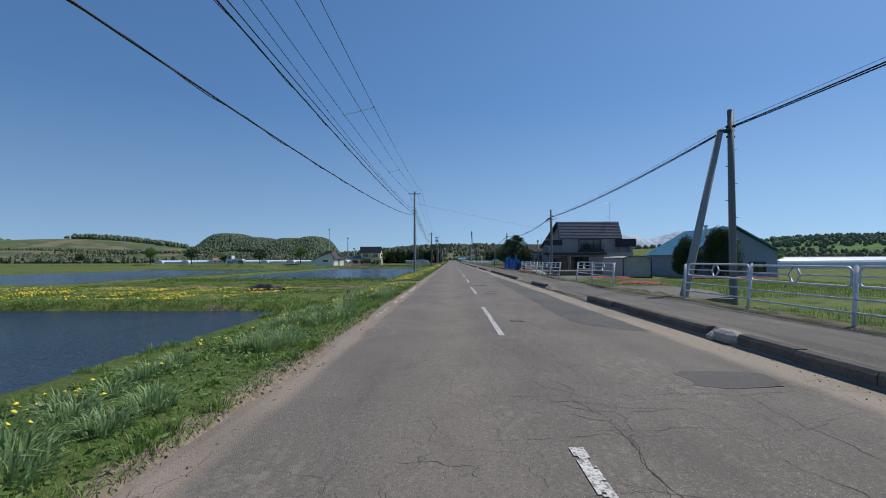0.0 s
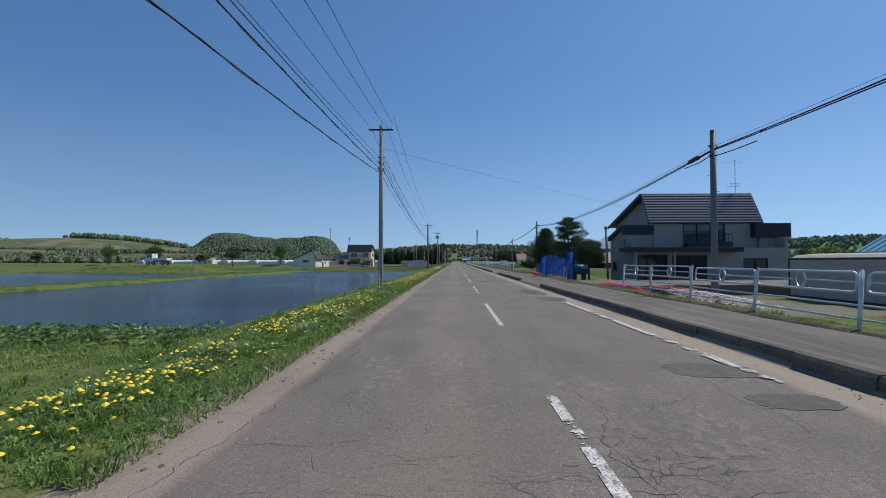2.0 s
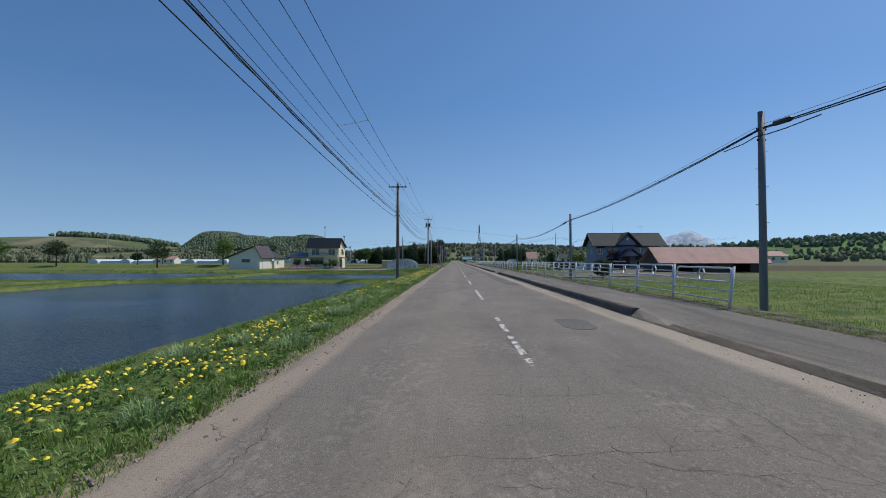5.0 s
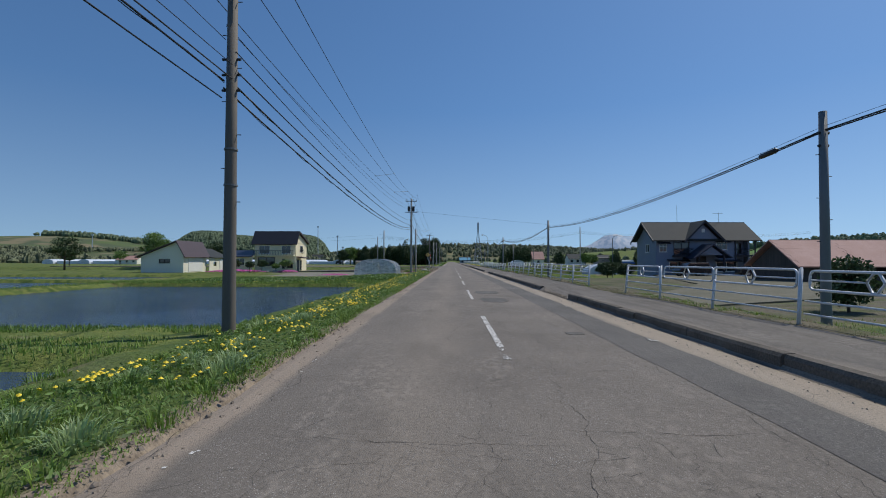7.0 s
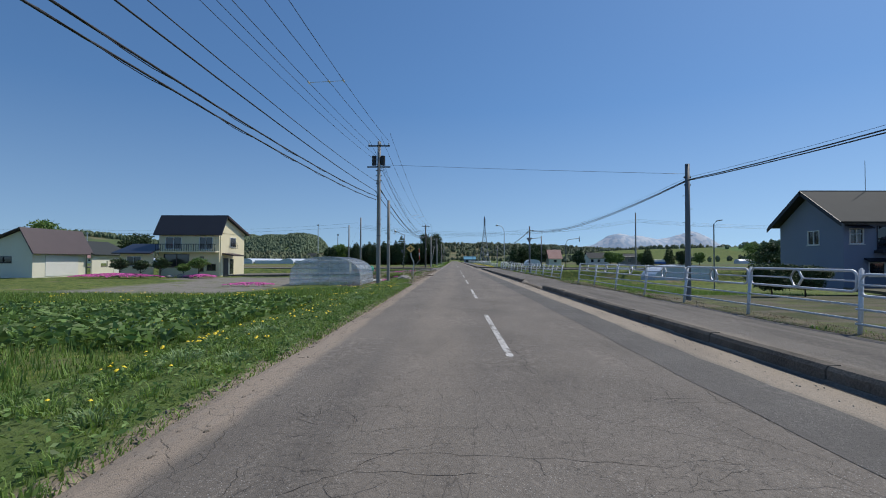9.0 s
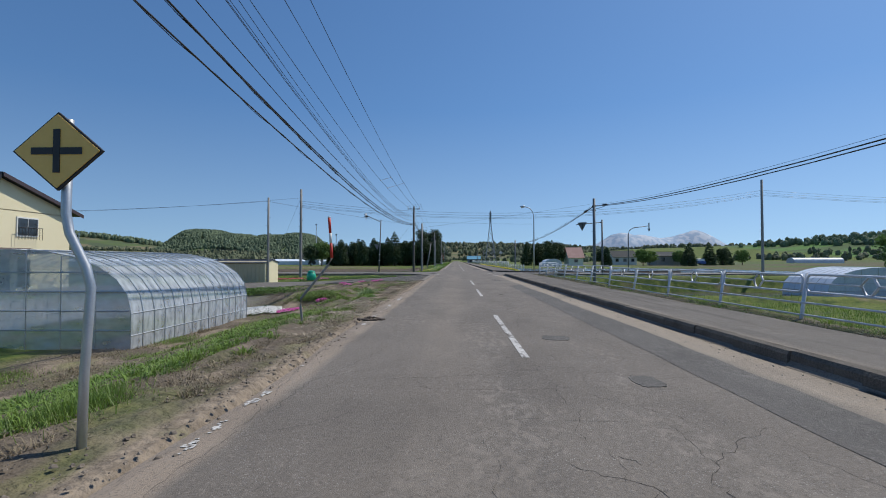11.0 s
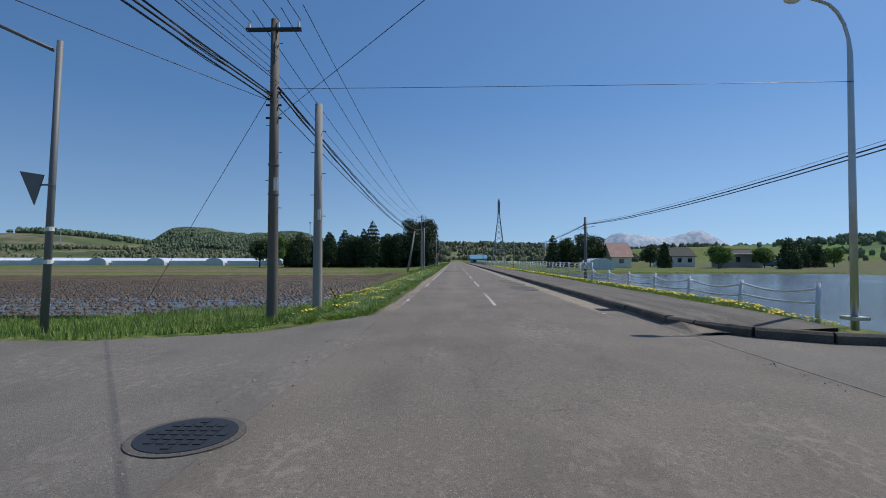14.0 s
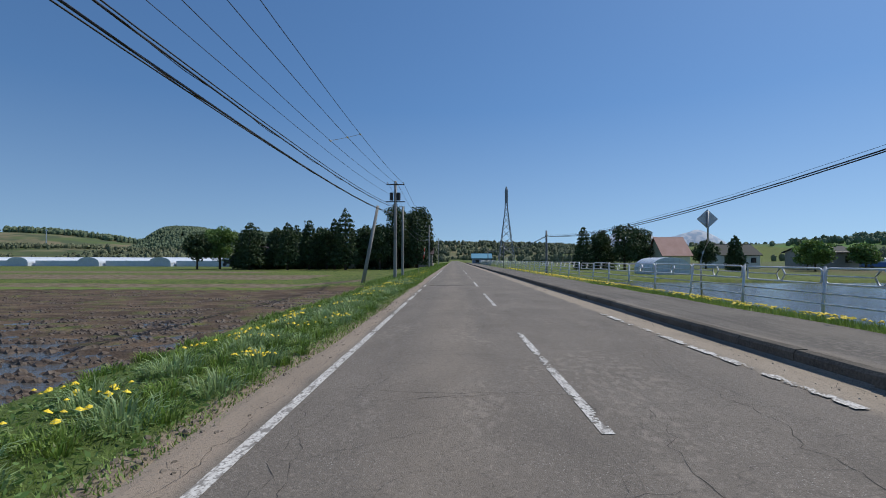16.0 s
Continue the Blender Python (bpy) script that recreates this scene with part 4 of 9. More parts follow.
for (x, y, z0, z1, r) in ((-3.95, 220.6, -0.2, 5.9, 0.14), (-4.35, 165.6, -0.2, 5.6, 0.12), (-14.3, 206.0, -0.2, 8.0, 0.14), (-14.6, 199.0, -0.6, 6.3, 0.1), (-4.9, 283, -0.2, 6.5, 0.13), (28.9, 207.0, -0.6, 8.9, 0.13)):
    p = thing("utility_pole", "plain slim concrete pole beside the road", "utility pole", "plain poles")
    part("shaft", pole_shape(x, y, z0, z1, r, r * 0.75), "pole_conc", p, smooth=True)
    for q in range(7):
        z = z0 + 2.2 + q * 0.62
        if z < z1 - 0.3:
            s = 1 if q % 2 else -1
            part("step_bolt", Shape().tube([(x + 0.1 * s, y, z), (x + 0.22 * s, y, z)], 0.011, 5), "black", p)
    if z1 < 6.3:
        part("plate", Shape().box(x + 0.03, x + 0.11, y - 0.145, y - 0.13, 2.5, 2.8), "white", p, "small white number plate")
leaner = thing("utility_pole", "old pole leaning beside the wet field", "utility pole")
part("shaft", Shape().tube([(-6.3, 270, -0.5), (-5.4, 271, 5.2)], [0.14, 0.1], 10), "pole_conc", leaner, smooth=True)


def wire(points, sag, radius, label="black overhead wire sagging between poles", sides=5, group="overhead wires"):
    path = []
    for (a, b) in zip(points[:-1], points[1:]):
        a, b = Vector(a), Vector(b)
        n = 14
        path += [a.lerp(b, i / n) - Vector((0, 0, 4 * sag * (i / n) * (1 - i / n) * ((b - a).length / 55) ** 2)) for i in range(n)]
    path.append(Vector(points[-1]))
    s = Shape().tube(path, radius, sides)
    return solid("overhead_wire", s, "wire", label, "wire", group, smooth=True)


# wires of each span between power poles: x and height at the first pole, sag, x and height at the second, thickness
SPANS = [
    [(-3.51, 8.69, 0.55, -3.66, 9.82, 0.011), (-4.13, 8.20, 0.85, -4.19, 10.02, 0.011), (-4.92, 8.42, 0.66, -5.06, 9.61, 0.011), (-4.31, 7.16, 0.77, -4.48, 7.76, 0.009), (-4.16, 6.39, 0.45, -4.33, 7.23, 0.014), (-4.35, 6.40, 0.46, -4.52, 7.10, 0.020), (-4.49, 4.46, 0.56, -4.56, 6.86, 0.020)],
    [(-3.61, 10.28, 0.93, -3.91, 7.83, 0.011), (-4.15, 10.46, 1.29, -4.50, 7.61, 0.011), (-5.06, 9.68, 0.87, -5.29, 7.66, 0.011), (-4.49, 8.43, 0.79, -4.73, 6.28, 0.008), (-4.33, 7.82, 0.97, -4.55, 5.70, 0.009), (-4.32, 7.48, 0.83, -4.55, 5.38, 0.015), (-4.51, 7.49, 0.68, -4.75, 5.35, 0.020), (-4.57, 7.04, 0.63, -4.80, 4.97, 0.015)],
    [(-3.85, 8.41, 1.08, -4.16, 9.51, 0.011), (-4.51, 7.44, 0.80, -4.71, 9.62, 0.011), (-5.29, 7.59, 0.75, -5.53, 9.40, 0.011), (-4.72, 6.59, 0.75, -4.96, 8.43, 0.008), (-4.71, 6.62, 0.97, -4.97, 8.13, 0.008), (-4.49, 6.00, 0.89, -4.79, 6.62, 0.012), (-4.69, 5.78, 0.71, -5.00, 6.05, 0.018), (-4.70, 5.43, 1.04, -4.97, 5.71, 0.022), (-4.76, 5.19, 0.98, -5.03, 5.48, 0.020)],
    [(-4.09, 10.08, 0.84, -4.15, 7.85, 0.011), (-4.70, 9.71, 1.09, -4.73, 7.68, 0.011), (-5.51, 9.59, 1.09, -5.51, 7.80, 0.011), (-4.76, 8.50, 1.86, -4.76, 6.82, 0.008), (-4.87, 8.26, 1.68, -4.85, 6.69, 0.008), (-4.96, 8.27, 1.60, -4.95, 6.56, 0.008), (-4.96, 8.24, 1.57, -4.96, 6.39, 0.008), (-4.81, 7.04, 1.38, -4.74, 6.14, 0.012), (-5.01, 6.61, 1.27, -4.93, 5.85, 0.020), (-5.00, 6.67, 1.41, -4.93, 5.78, 0.022), (-5.08, 6.08, 1.25, -4.99, 5.69, 0.020)],
    [(-4.10, 8.29, 0.97, -4.23, 7.80, 0.011), (-4.70, 7.94, 1.05, -4.79, 7.84, 0.011), (-5.48, 8.14, 1.17, -5.59, 7.72, 0.011), (-4.95, 6.61, 1.00, -5.01, 6.72, 0.008), (-4.75, 6.04, 1.01, -4.82, 5.86, 0.014), (-4.93, 6.22, 1.02, -5.02, 5.79, 0.020), (-4.92, 6.09, 1.04, -5.03, 5.23, 0.024), (-5.00, 5.73, 0.82, -5.09, 5.11, 0.014)],
]
for span in SPANS:
    # the three top wires hang level
    a, b, c = span[:3]
    span[1] = (b[0], (a[1] + c[1]) / 2, (a[2] + c[2]) / 2, b[3], (a[4] + c[4]) / 2, b[5])
for k, span in enumerate(SPANS):
    ya, yb = LEFT_POLES[k][1] - 0.05, LEFT_POLES[k + 1][1] - 0.05
    for i, (xa, za, sag, xb, zb, r) in enumerate(span):
        wire([(xa, ya, za), (xb, yb, zb)], sag, r, "black overhead wire sagging between poles" if r < 0.018 else "thick black overhead cable sagging between poles")
        if r >= 0.02:
            # a thinner wire wound loosely round the cable
            n = 70
            coil = []
            for q in range(n + 1):
                f = q / n
                z = za + (zb - za) * f - 4 * sag * f * (1 - f) * ((yb - ya) / 55) ** 2
                coil.append((xa + (xb - xa) * f + 0.03 * math.sin(q * 1.3), ya + (yb - ya) * f, z + 0.03 * math.cos(q * 1.3) - 0.012))
            solid("overhead_wire", Shape().tube(coil, 0.009, 5), "wire", "thin helper wire twisted round a cable", "wire", "overhead wires", smooth=True)
for dx, dz, sag, r in ((-0.68, 0.1, 1.1, 0.011), (0.12, 0.1, 1.1, 0.011), (0.68, 0.1, 1.1, 0.011), (-0.1, 1.35, 1.0, 0.008), (-0.16, 2.1, 1.1, 0.016), (-0.16, 2.7, 1.2, 0.02)):
    wire([(x + dx, y - 0.05, z1 - dz) for x, y, z0, z1 in LEFT_POLES[5:]], sag, r)
# telephone cables: height at each slim pole, and the sag of each span
ENDS = [5.9, 5.99, 5.55, 5.78, 4.98, 5.03, 5.63, 4.31, 4.01, 4.2, 4.2]
SAGS = [0.95, 0.95, 1.25, 1.2, 1.2, 1.3, 1.1, 1.19, 1.1, 1.1]
for k in range(len(ENDS) - 1):
    (xa, ya), (xb, yb) = RIGHT_POLES[k][:2], RIGHT_POLES[k + 1][:2]
    for drop, more, r, label in ((0.05, 0.0, 0.022, "thick black telephone cable between the slim poles"), (0.09, 0.1, 0.02, "thick black telephone cable between the slim poles"), (-0.06, 0.0, 0.006, "thin steel carrier wire")):
        wire([(xa, ya, ENDS[k] - drop + 0.05), (xb, yb, ENDS[k + 1] - drop + 0.05)], SAGS[k] + more, r, label)
    if k in (1, 2, 5, 6):
        # slack loop of the lower cable round the pole
        f = 0.05
        solid("overhead_wire", Shape().tube([(xb, yb - 2.6, ENDS[k + 1] - 0.34), (xb, yb - 1.2, ENDS[k + 1] - 0.33), (xb + 0.02, yb - 0.3, ENDS[k + 1] - 0.28), (xb - 0.16, yb, ENDS[k + 1] - 0.28), (xb, yb + 1.0, ENDS[k + 1] - 0.3), (xb, yb + 2.2, ENDS[k + 1] - 0.3)], 0.018, 6),
              "wire", "slack loop of telephone cable passing a pole", "wire", "overhead wires", smooth=True)
wire([(-4.3, 57.7, 8.3), (15.2, 66, 5.2)], 0.8, 0.008, "thin service wire running across the road to a house")
wire([(-4.7, 164.2, 7.9), (10.9, 153.5, 5.3)], 0.3, 0.008, "thin wire across the road")
for dz in (0, 0.22, 0.4, 0.5):
    wire([(-14.3, 206, 6.9 - dz), (28.9, 207, 7.9 - dz)], 2.6, 0.009, "thin wire crossing over the road")
    wire([(28.9, 207, 7.9 - dz), (80, 208, 8.0 - dz)], 1.2, 0.009, "thin wire leading across the fields")
wire([(-70, 206, 6.6), (-14.3, 206, 7.2)], 1.0, 0.009, "thin wire leading across the fields")
wire([(-70, 194, 5.8), (-14.6, 199, 6.0)], 1.0, 0.009, "thin wire leading across the fields")
wire([(-14.6, 199, 6.0), (-4.83, 219.6, 5.6)], 0.4, 0.009, "thin wire to a power pole")
wire([(-4.83, 219.6, 6.0), (9.5, 218.3, 5.6)], 0.25, 0.007, "thin wire feeding the street lamp")
wire([(-4.83, 219.6, 5.2), (11.1, 199.46, 5.8)], 0.3, 0.007, "thin wire crossing over the road")
wire([(-14.3, 206, 7.2), (-17.5, 206.3, 0.0)], 0, 0.008, "thin steel guy wire staying a pole")
wire([(-4.4, 57.8, 7.6), (-3.4, 51.0, 0.0)], 0, 0.008, "thin steel guy wire staying a pole")
wire([(-4.8, 219.6, 6.2), (-10.5, 222.5, -0.5)], 0, 0.008, "thin steel guy wire staying a pole")
for k, y, i, j in ((0, 22.2, 0, 2), (0, 38.8, 1, 2), (1, 94.1, 0, 2), (2, 137.9, 0, 2), (2, 150.4, 0, 2), (3, 197.9, 1, 2), (3, 201.5, 0, 2), (4, 258.4, 0, 2)):
    ya, yb = LEFT_POLES[k][1] - 0.05, LEFT_POLES[k + 1][1] - 0.05
    f = (y - ya) / (yb - ya)
    ends = []
    for xa, za, sag, xb, zb, r in (SPANS[k][q] for q in range(i, j + 1)):
        ends.append((xa + (xb - xa) * f, y, za + (zb - za) * f - 4 * sag * f * (1 - f) * ((yb - ya) / 55) ** 2))
    s = Shape()
    for a, b in zip(ends[:-1], ends[1:]):
        s.tube([a, b], 0.012, 5)
    for a in ends:
        s.tube([(a[0], y - 0.12, a[2]), (a[0], y + 0.12, a[2])], 0.035, 6)
    solid("wire_spacer", s, "white", "pale spacer bar holding overhead wires apart", "wire spacer", "wire spacers")
for (a, b, f) in ((2, 3, 0.975), (4, 5, 0.06), (5, 6, 0.94), (2, 3, 0.035), (6, 7, 0.05)):
    p, q = RIGHT_POLES[a], RIGHT_POLES[b]
    y = p[1] + f * (q[1] - p[1])
    z = ENDS[a] + f * (ENDS[b] - ENDS[a]) - 4 * SAGS[a] * f * (1 - f) * ((q[1] - p[1]) / 55) ** 2
    x = p[0] + f * (q[0] - p[0])
    dzy = (ENDS[b] - ENDS[a]) / (q[1] - p[1]) - 4 * SAGS[a] * (1 - 2 * f) * (q[1] - p[1]) / 55 ** 2
    solid("cable_joint", Shape().tube([(x, y - 0.45, z - 0.45 * dzy), (x, y - 0.35, z - 0.35 * dzy), (x, y + 0.35, z + 0.35 * dzy), (x, y + 0.45, z + 0.45 * dzy)], [0.03, 0.085, 0.085, 0.03], 10),
          "black", "black cable joint closure on the telephone line", "cable joint", "cable joints", smooth=True)

# ---- footpath fence ----
BAY = 3.0


def rounded(x0, x1, z0, z1, r):
    out = []
    for cx, cz, a0 in ((x1 - r, z1 - r, 0), (x0 + r, z1 - r, 90), (x0 + r, z0 + r, 180), (x1 - r, z0 + r, 270)):
        out += [(cx + r * math.cos(radians(a0 + a)), cz + r * math.sin(radians(a0 + a))) for a in (0, 30, 60, 90)]
    return out + out[:1]


R = 0.024
fence_parts = [("post", Shape().tube([(0, 0, -0.3), (0, 0, 1.05)], 0.036, 8).tube([(0.05, 0.06, 0.2), (0.05, 0.06, 1.08)], 0.02, 6).mesh("post", "fence_paint", True)),
               ("upper_frame", Shape().tube([(0, u, v) for u, v in rounded(0.09, BAY - 0.09, 0.68, 1.03, 0.1)], R, 8, False).mesh("upper_frame", "fence_paint", True)),
               ("rail", Shape().tube([(0, 0.09, 0.86), (0, BAY / 2 - 0.16, 0.86)], R * 0.75, 6).tube([(0, BAY / 2 + 0.16, 0.86), (0, BAY - 0.09, 0.86)], R * 0.75, 6).mesh("rail", "fence_paint", True)),
               ("diamond", Shape().tube([(0, BAY / 2 + u, 0.86 + v) for u, v in ((-0.17, 0), (-0.05, 0.16), (0.05, 0.16), (0.17, 0), (0.05, -0.16), (-0.05, -0.16), (-0.17, 0))], R, 6, False).mesh("diamond", "fence_paint", True)),
               ("lower_rail", Shape().tube([(0, 0, 0.46), (0, BAY, 0.46)], R * 0.9, 6).mesh("lower_rail", "fence_paint", True)),
               ("lower_rail", Shape().tube([(0, 0, 0.22), (0, BAY, 0.22)], R * 0.9, 6).mesh("lower_rail", "fence_paint", True))]
low_parts = [("post", Shape().tube([(0, 0, -0.4), (0, 0, 0.75)], 0.05, 8).mesh("post", "fence_paint", True)),
             ("lower_rail", Shape().tube([(0, i * BAY / 8, 0.62 - 0.14 * math.sin(math.pi * i / 8)) for i in range(9)], R * 1.2, 6).mesh("lower_rail", "fence_paint", True)),
             ("lower_rail", Shape().tube([(0, i * BAY / 8, 0.3 - 0.06 * math.sin(math.pi * i / 8)) for i in range(9)], R * 1.1, 6).mesh("lower_rail", "fence_paint", True))]
rnd = random.Random(11)


def fence(x0, y0, x1, y1, z, lean=4.0, low=False, label="pale steel pipe fence with diamond ornaments along the footpath"):
    f = thing("pedestrian_fence", label, "fence", "footpath fences")
    d = Vector((x1 - x0, y1 - y0, 0))
    n = max(1, round(d.length / BAY))
    turn = math.degrees(math.atan2(-d.x, d.y))
    base_turn = Matrix.Identity(4)
    for i in range(n + 1):
        c = Vector((x0, y0, z)) + d * (i / n)
        m = pose(c.x + rnd.uniform(-0.03, 0.03), c.y, c.z + rnd.uniform(-0.03, 0.03), 0, lean + rnd.uniform(-3, 3), turn + rnd.uniform(-1, 1)) @ Matrix.Diagonal((1, d.length / n / BAY, 1, 1))
        for name, me in (low_parts if low else fence_parts):
            if i == n and name != "post":
                continue
            ob = new(name, me)
            ob.parent, ob.matrix_basis = f, m
    return f


fence(7.0, -16, 7.15, 14.6, 0.16)
fence(7.1, 21.0, 7.1, 27.0, 0.16, 4)
fence(7.05, 31.0, 7.25, 49.0, 0.14, 6)
fence(6.9, 84.2, 6.9, 120.0, 0.14, 5)
fence(6.95, 125.0, 7.0, 157.5, 0.14, 5)
fence(7.15, 162.5, 7.3, 202.3, 0.02, 8)
fence(7.3, 202.6, 9.3, 205.0, 0.1, 5)
fence(8.2, 217.8, 8.4, 236.0, 0.08, 5, True, "low pale pipe guard rail bent by snow")
fence(8.4, 236.2, 8.4, 400, 0.14, 3)


# ---- buildings ----
M["grey_wall"] = material("grey_stucco", (0.37, 0.345, 0.32), 0.9, (0.31, 0.29, 0.265), 0.8, 60, 0.6, 0.4)
M["blue_wall"] = material("blue_grey_siding", (0.225, 0.265, 0.345), 0.75, (0.18, 0.215, 0.29), 0.6, 30, 0.5, 0.2)
M["yellow_wall"] = material("cream_yellow_siding", (0.82, 0.75, 0.52), 0.75, (0.74, 0.66, 0.44), 0.6, 30, 0.5, 0.15)
M["cream_wall"] = material("cream_siding", (0.8, 0.78, 0.66), 0.75, (0.7, 0.68, 0.56), 0.6, 30, 0.5, 0.15)
M["dark_trim"] = material("dark_navy_trim", (0.016, 0.02, 0.032), 0.55, bump=0.05)
M["navy_roof"] = material("navy_metal_roof", (0.03, 0.04, 0.07), 0.45, (0.02, 0.028, 0.05), 1, 20, 0.5, 0.05, metal=0.2)
M["slate"] = material("striped_metal_roof", (0.2, 0.21, 0.24), 0.4, (0.14, 0.15, 0.17), 1, 20, 0.5, 0.05, metal=0.3)
M["grey_roof"] = material("grey_metal_roof", (0.05, 0.057, 0.058), 0.8, (0.036, 0.041, 0.043), 1, 20, 0.5, 0.05, spec=0.25)
M["brown_roof"] = material("brown_metal_roof", (0.075, 0.05, 0.055), 0.55, (0.05, 0.035, 0.04), 1, 20, 0.5, 0.05)
M["black_roof"] = material("charcoal_roof", (0.03, 0.032, 0.04), 0.55, (0.022, 0.022, 0.028), 1, 20, 0.5, 0.05)
M["rust_roof"] = material("faded_red_roof", (0.46, 0.29, 0.255), 0.8, (0.33, 0.18, 0.15), 0.8, 14, 0.8, 0.2, stretch=(1, 0.5, 1))
M["blue_roof"] = material("light_blue_roof", (0.12, 0.33, 0.46), 0.5, (0.09, 0.27, 0.4), 1, 20, 0.5, 0.05)
M["old_wood"] = material("weathered_dark_boards", (0.1, 0.085, 0.075), 0.9, (0.045, 0.038, 0.035), 1.5, 14, 0.8, 0.4, stretch=(3, 3, 0.4))
M["steel_blue"] = material("blue_grey_sheet_wall", (0.27, 0.33, 0.42), 0.6, (0.22, 0.28, 0.36), 0.5, 20, 0.5, 0.1)
M["khaki"] = material("khaki_sheet", (0.55, 0.49, 0.31), 0.7, (0.46, 0.41, 0.26), 0.8, 20, 0.5, 0.1)
M["gravel_drive"] = asphalt_material("gravel_drive", (0.095, 0.086, 0.074), (0.18, 0.163, 0.14), 0.0, False)
M["dirt"] = material("trodden_earth", (0.155, 0.14, 0.1), 0.95, (0.075, 0.075, 0.04), 0.5, 8, 1.0, 0.8)
M["tarp"] = material("blue_tarpaulin", (0.015, 0.2, 0.82), 0.35, (0.01, 0.12, 0.6), 1.5, 9, 0.8, 0.8)
see_through(M["tarp"], 0.5)
M["tank_teal"] = material("teal_plastic", (0.02, 0.2, 0.28), 0.4, bump=0.02)
M["green_plastic"] = material("green_plastic", (0.01, 0.42, 0.27), 0.4, (0.01, 0.34, 0.22), 3, 30, 0.4, 0.05)
M["orange"] = material("orange_paint", (0.62, 0.04, 0.02), 0.5, bump=0.05)
M["sign_yellow"] = material("faded_sign_yellow", (0.92, 0.6, 0.18), 0.5, (0.82, 0.5, 0.12), 3, 30, 0.5, 0.03)
M["hazard_yellow"] = material("hazard_yellow", (0.78, 0.6, 0.03), 0.5, bump=0.02)


def walls_y(shape, plane, thick, x0, x1, z0, z1, holes=()):
    """A wall facing along y with openings (x0, x1, z0, z1), built of blocks round them."""
    us = sorted({x0, x1, *(h[0] for h in holes), *(h[1] for h in holes)})
    vs = sorted({z0, z1, *(h[2] for h in holes), *(h[3] for h in holes)})
    for a, b in zip(us, us[1:]):
        for c, d in zip(vs, vs[1:]):
            if not any(h[0] <= (a + b) / 2 <= h[1] and h[2] <= (c + d) / 2 <= h[3] for h in holes):
                shape.box(a, b, plane, plane + thick, c, d)
    return shape


def walls_x(shape, plane, thick, y0, y1, z0, z1, holes=()):
    us = sorted({y0, y1, *(h[0] for h in holes), *(h[1] for h in holes)})
    vs = sorted({z0, z1, *(h[2] for h in holes), *(h[3] for h in holes)})
    for a, b in zip(us, us[1:]):
        for c, d in zip(vs, vs[1:]):
            if not any(h[0] <= (a + b) / 2 <= h[1] and h[2] <= (c + d) / 2 <= h[3] for h in holes):
                shape.box(plane, plane + thick, a, b, c, d)
    return shape


def window(house, axis, plane, hole, frame="white", bars=1, deep=0.1, name="window", label="", glass="glass", cross=False):
    """A framed pane in an opening; plane is the outer face of the wall (its low side)."""
    a, b, c, d = hole
    t = 0.06
    sill = (a - 0.06, b + 0.06, c - 0.05, c)

    def put(u, v, w):
        return (u, w, v) if axis == "y" else (w, u, v)
    ring = [(a, c), (b, c), (b, d), (a, d), (a + t, c + t), (b - t, c + t), (b - t, d - t), (a + t, d - t)]
    s = Shape().add([put(u, v, w) for w in (plane - 0.03, plane + deep) for u, v in ring],
                    [(i, (i + 1) % 4, 4 + (i + 1) % 4, 4 + i) for i in range(4)] + [(8 + i, 12 + i, 12 + (i + 1) % 4, 8 + (i + 1) % 4) for i in range(4)]
                    + [(i, 8 + i, 8 + (i + 1) % 4, (i + 1) % 4) for i in range(4)] + [(4 + i, 4 + (i + 1) % 4, 12 + (i + 1) % 4, 12 + i) for i in range(4)])
    w = part(name, s, frame, house, label)
    rects = [(a + (b - a) * k / (bars + 1) - t / 2, a + (b - a) * k / (bars + 1) + t / 2, c + t, d - t) for k in range(1, bars + 1)]
    if cross:
        rects.append((a + t, b - t, c + (d - c) * 0.62, c + (d - c) * 0.62 + t * 0.8))
    for k, (p, q, r, u) in enumerate(rects):
        o = -0.026 + 0.004 * (k == bars)
        g = Shape()
        g.box(p, q, plane + o, plane + deep * 0.4, r, u) if axis == "y" else g.box(plane + o, plane + deep * 0.4, p, q, r, u)
        part("glazing_bar", g, frame, w)
    g = Shape()
    g.box(a, b, plane + deep * 0.5, plane + deep * 0.8, c, d) if axis == "y" else g.box(plane + deep * 0.5, plane + deep * 0.8, a, b, c, d)
    part("pane", g, glass, w)
    g = Shape()
    g.box(*sill[:2], plane - 0.07, plane + 0.02, *sill[2:]) if axis == "y" else g.box(plane - 0.07, plane + 0.02, *sill[:2], *sill[2:])
    part("sill", g, frame, w)
    return w


def gable_wall(shape, axis, plane, thick, outline):
    return shape.prism(outline, axis, plane, plane + thick)


# grey stucco house with a steep striped front roof
h = based("house", "grey stucco two-storey house with a striped navy roof and dark trim", "house", (18.6, 68.5, -0.45))
Z0 = -0.5
s = Shape()
front = [(13.3, 15.5, Z0 + 0.05, 1.8), (15.85, 18.3, 0.05, 1.75), (20.9, 22.6, 0.75, 1.55)]
walls_y(s, 63.3, 0.2, 13.1, 24.2, Z0, 2.3, front)
walls_x(s, 13.1, 0.2, 63.5, 68.4, Z0, 3.0, [(67.0, 67.8, 0.6, 1.25)])
walls_x(s, 15.2, 0.2, 65.1, 73.2, Z0, 4.3)
walls_x(s, 24.0, 0.2, 63.5, 73.2, Z0, 3.1)
walls_y(s, 73.2, 0.2, 15.2, 24.2, Z0, 4.3)
upper = [(17.4, 20.5, 2.5, 4.15)]
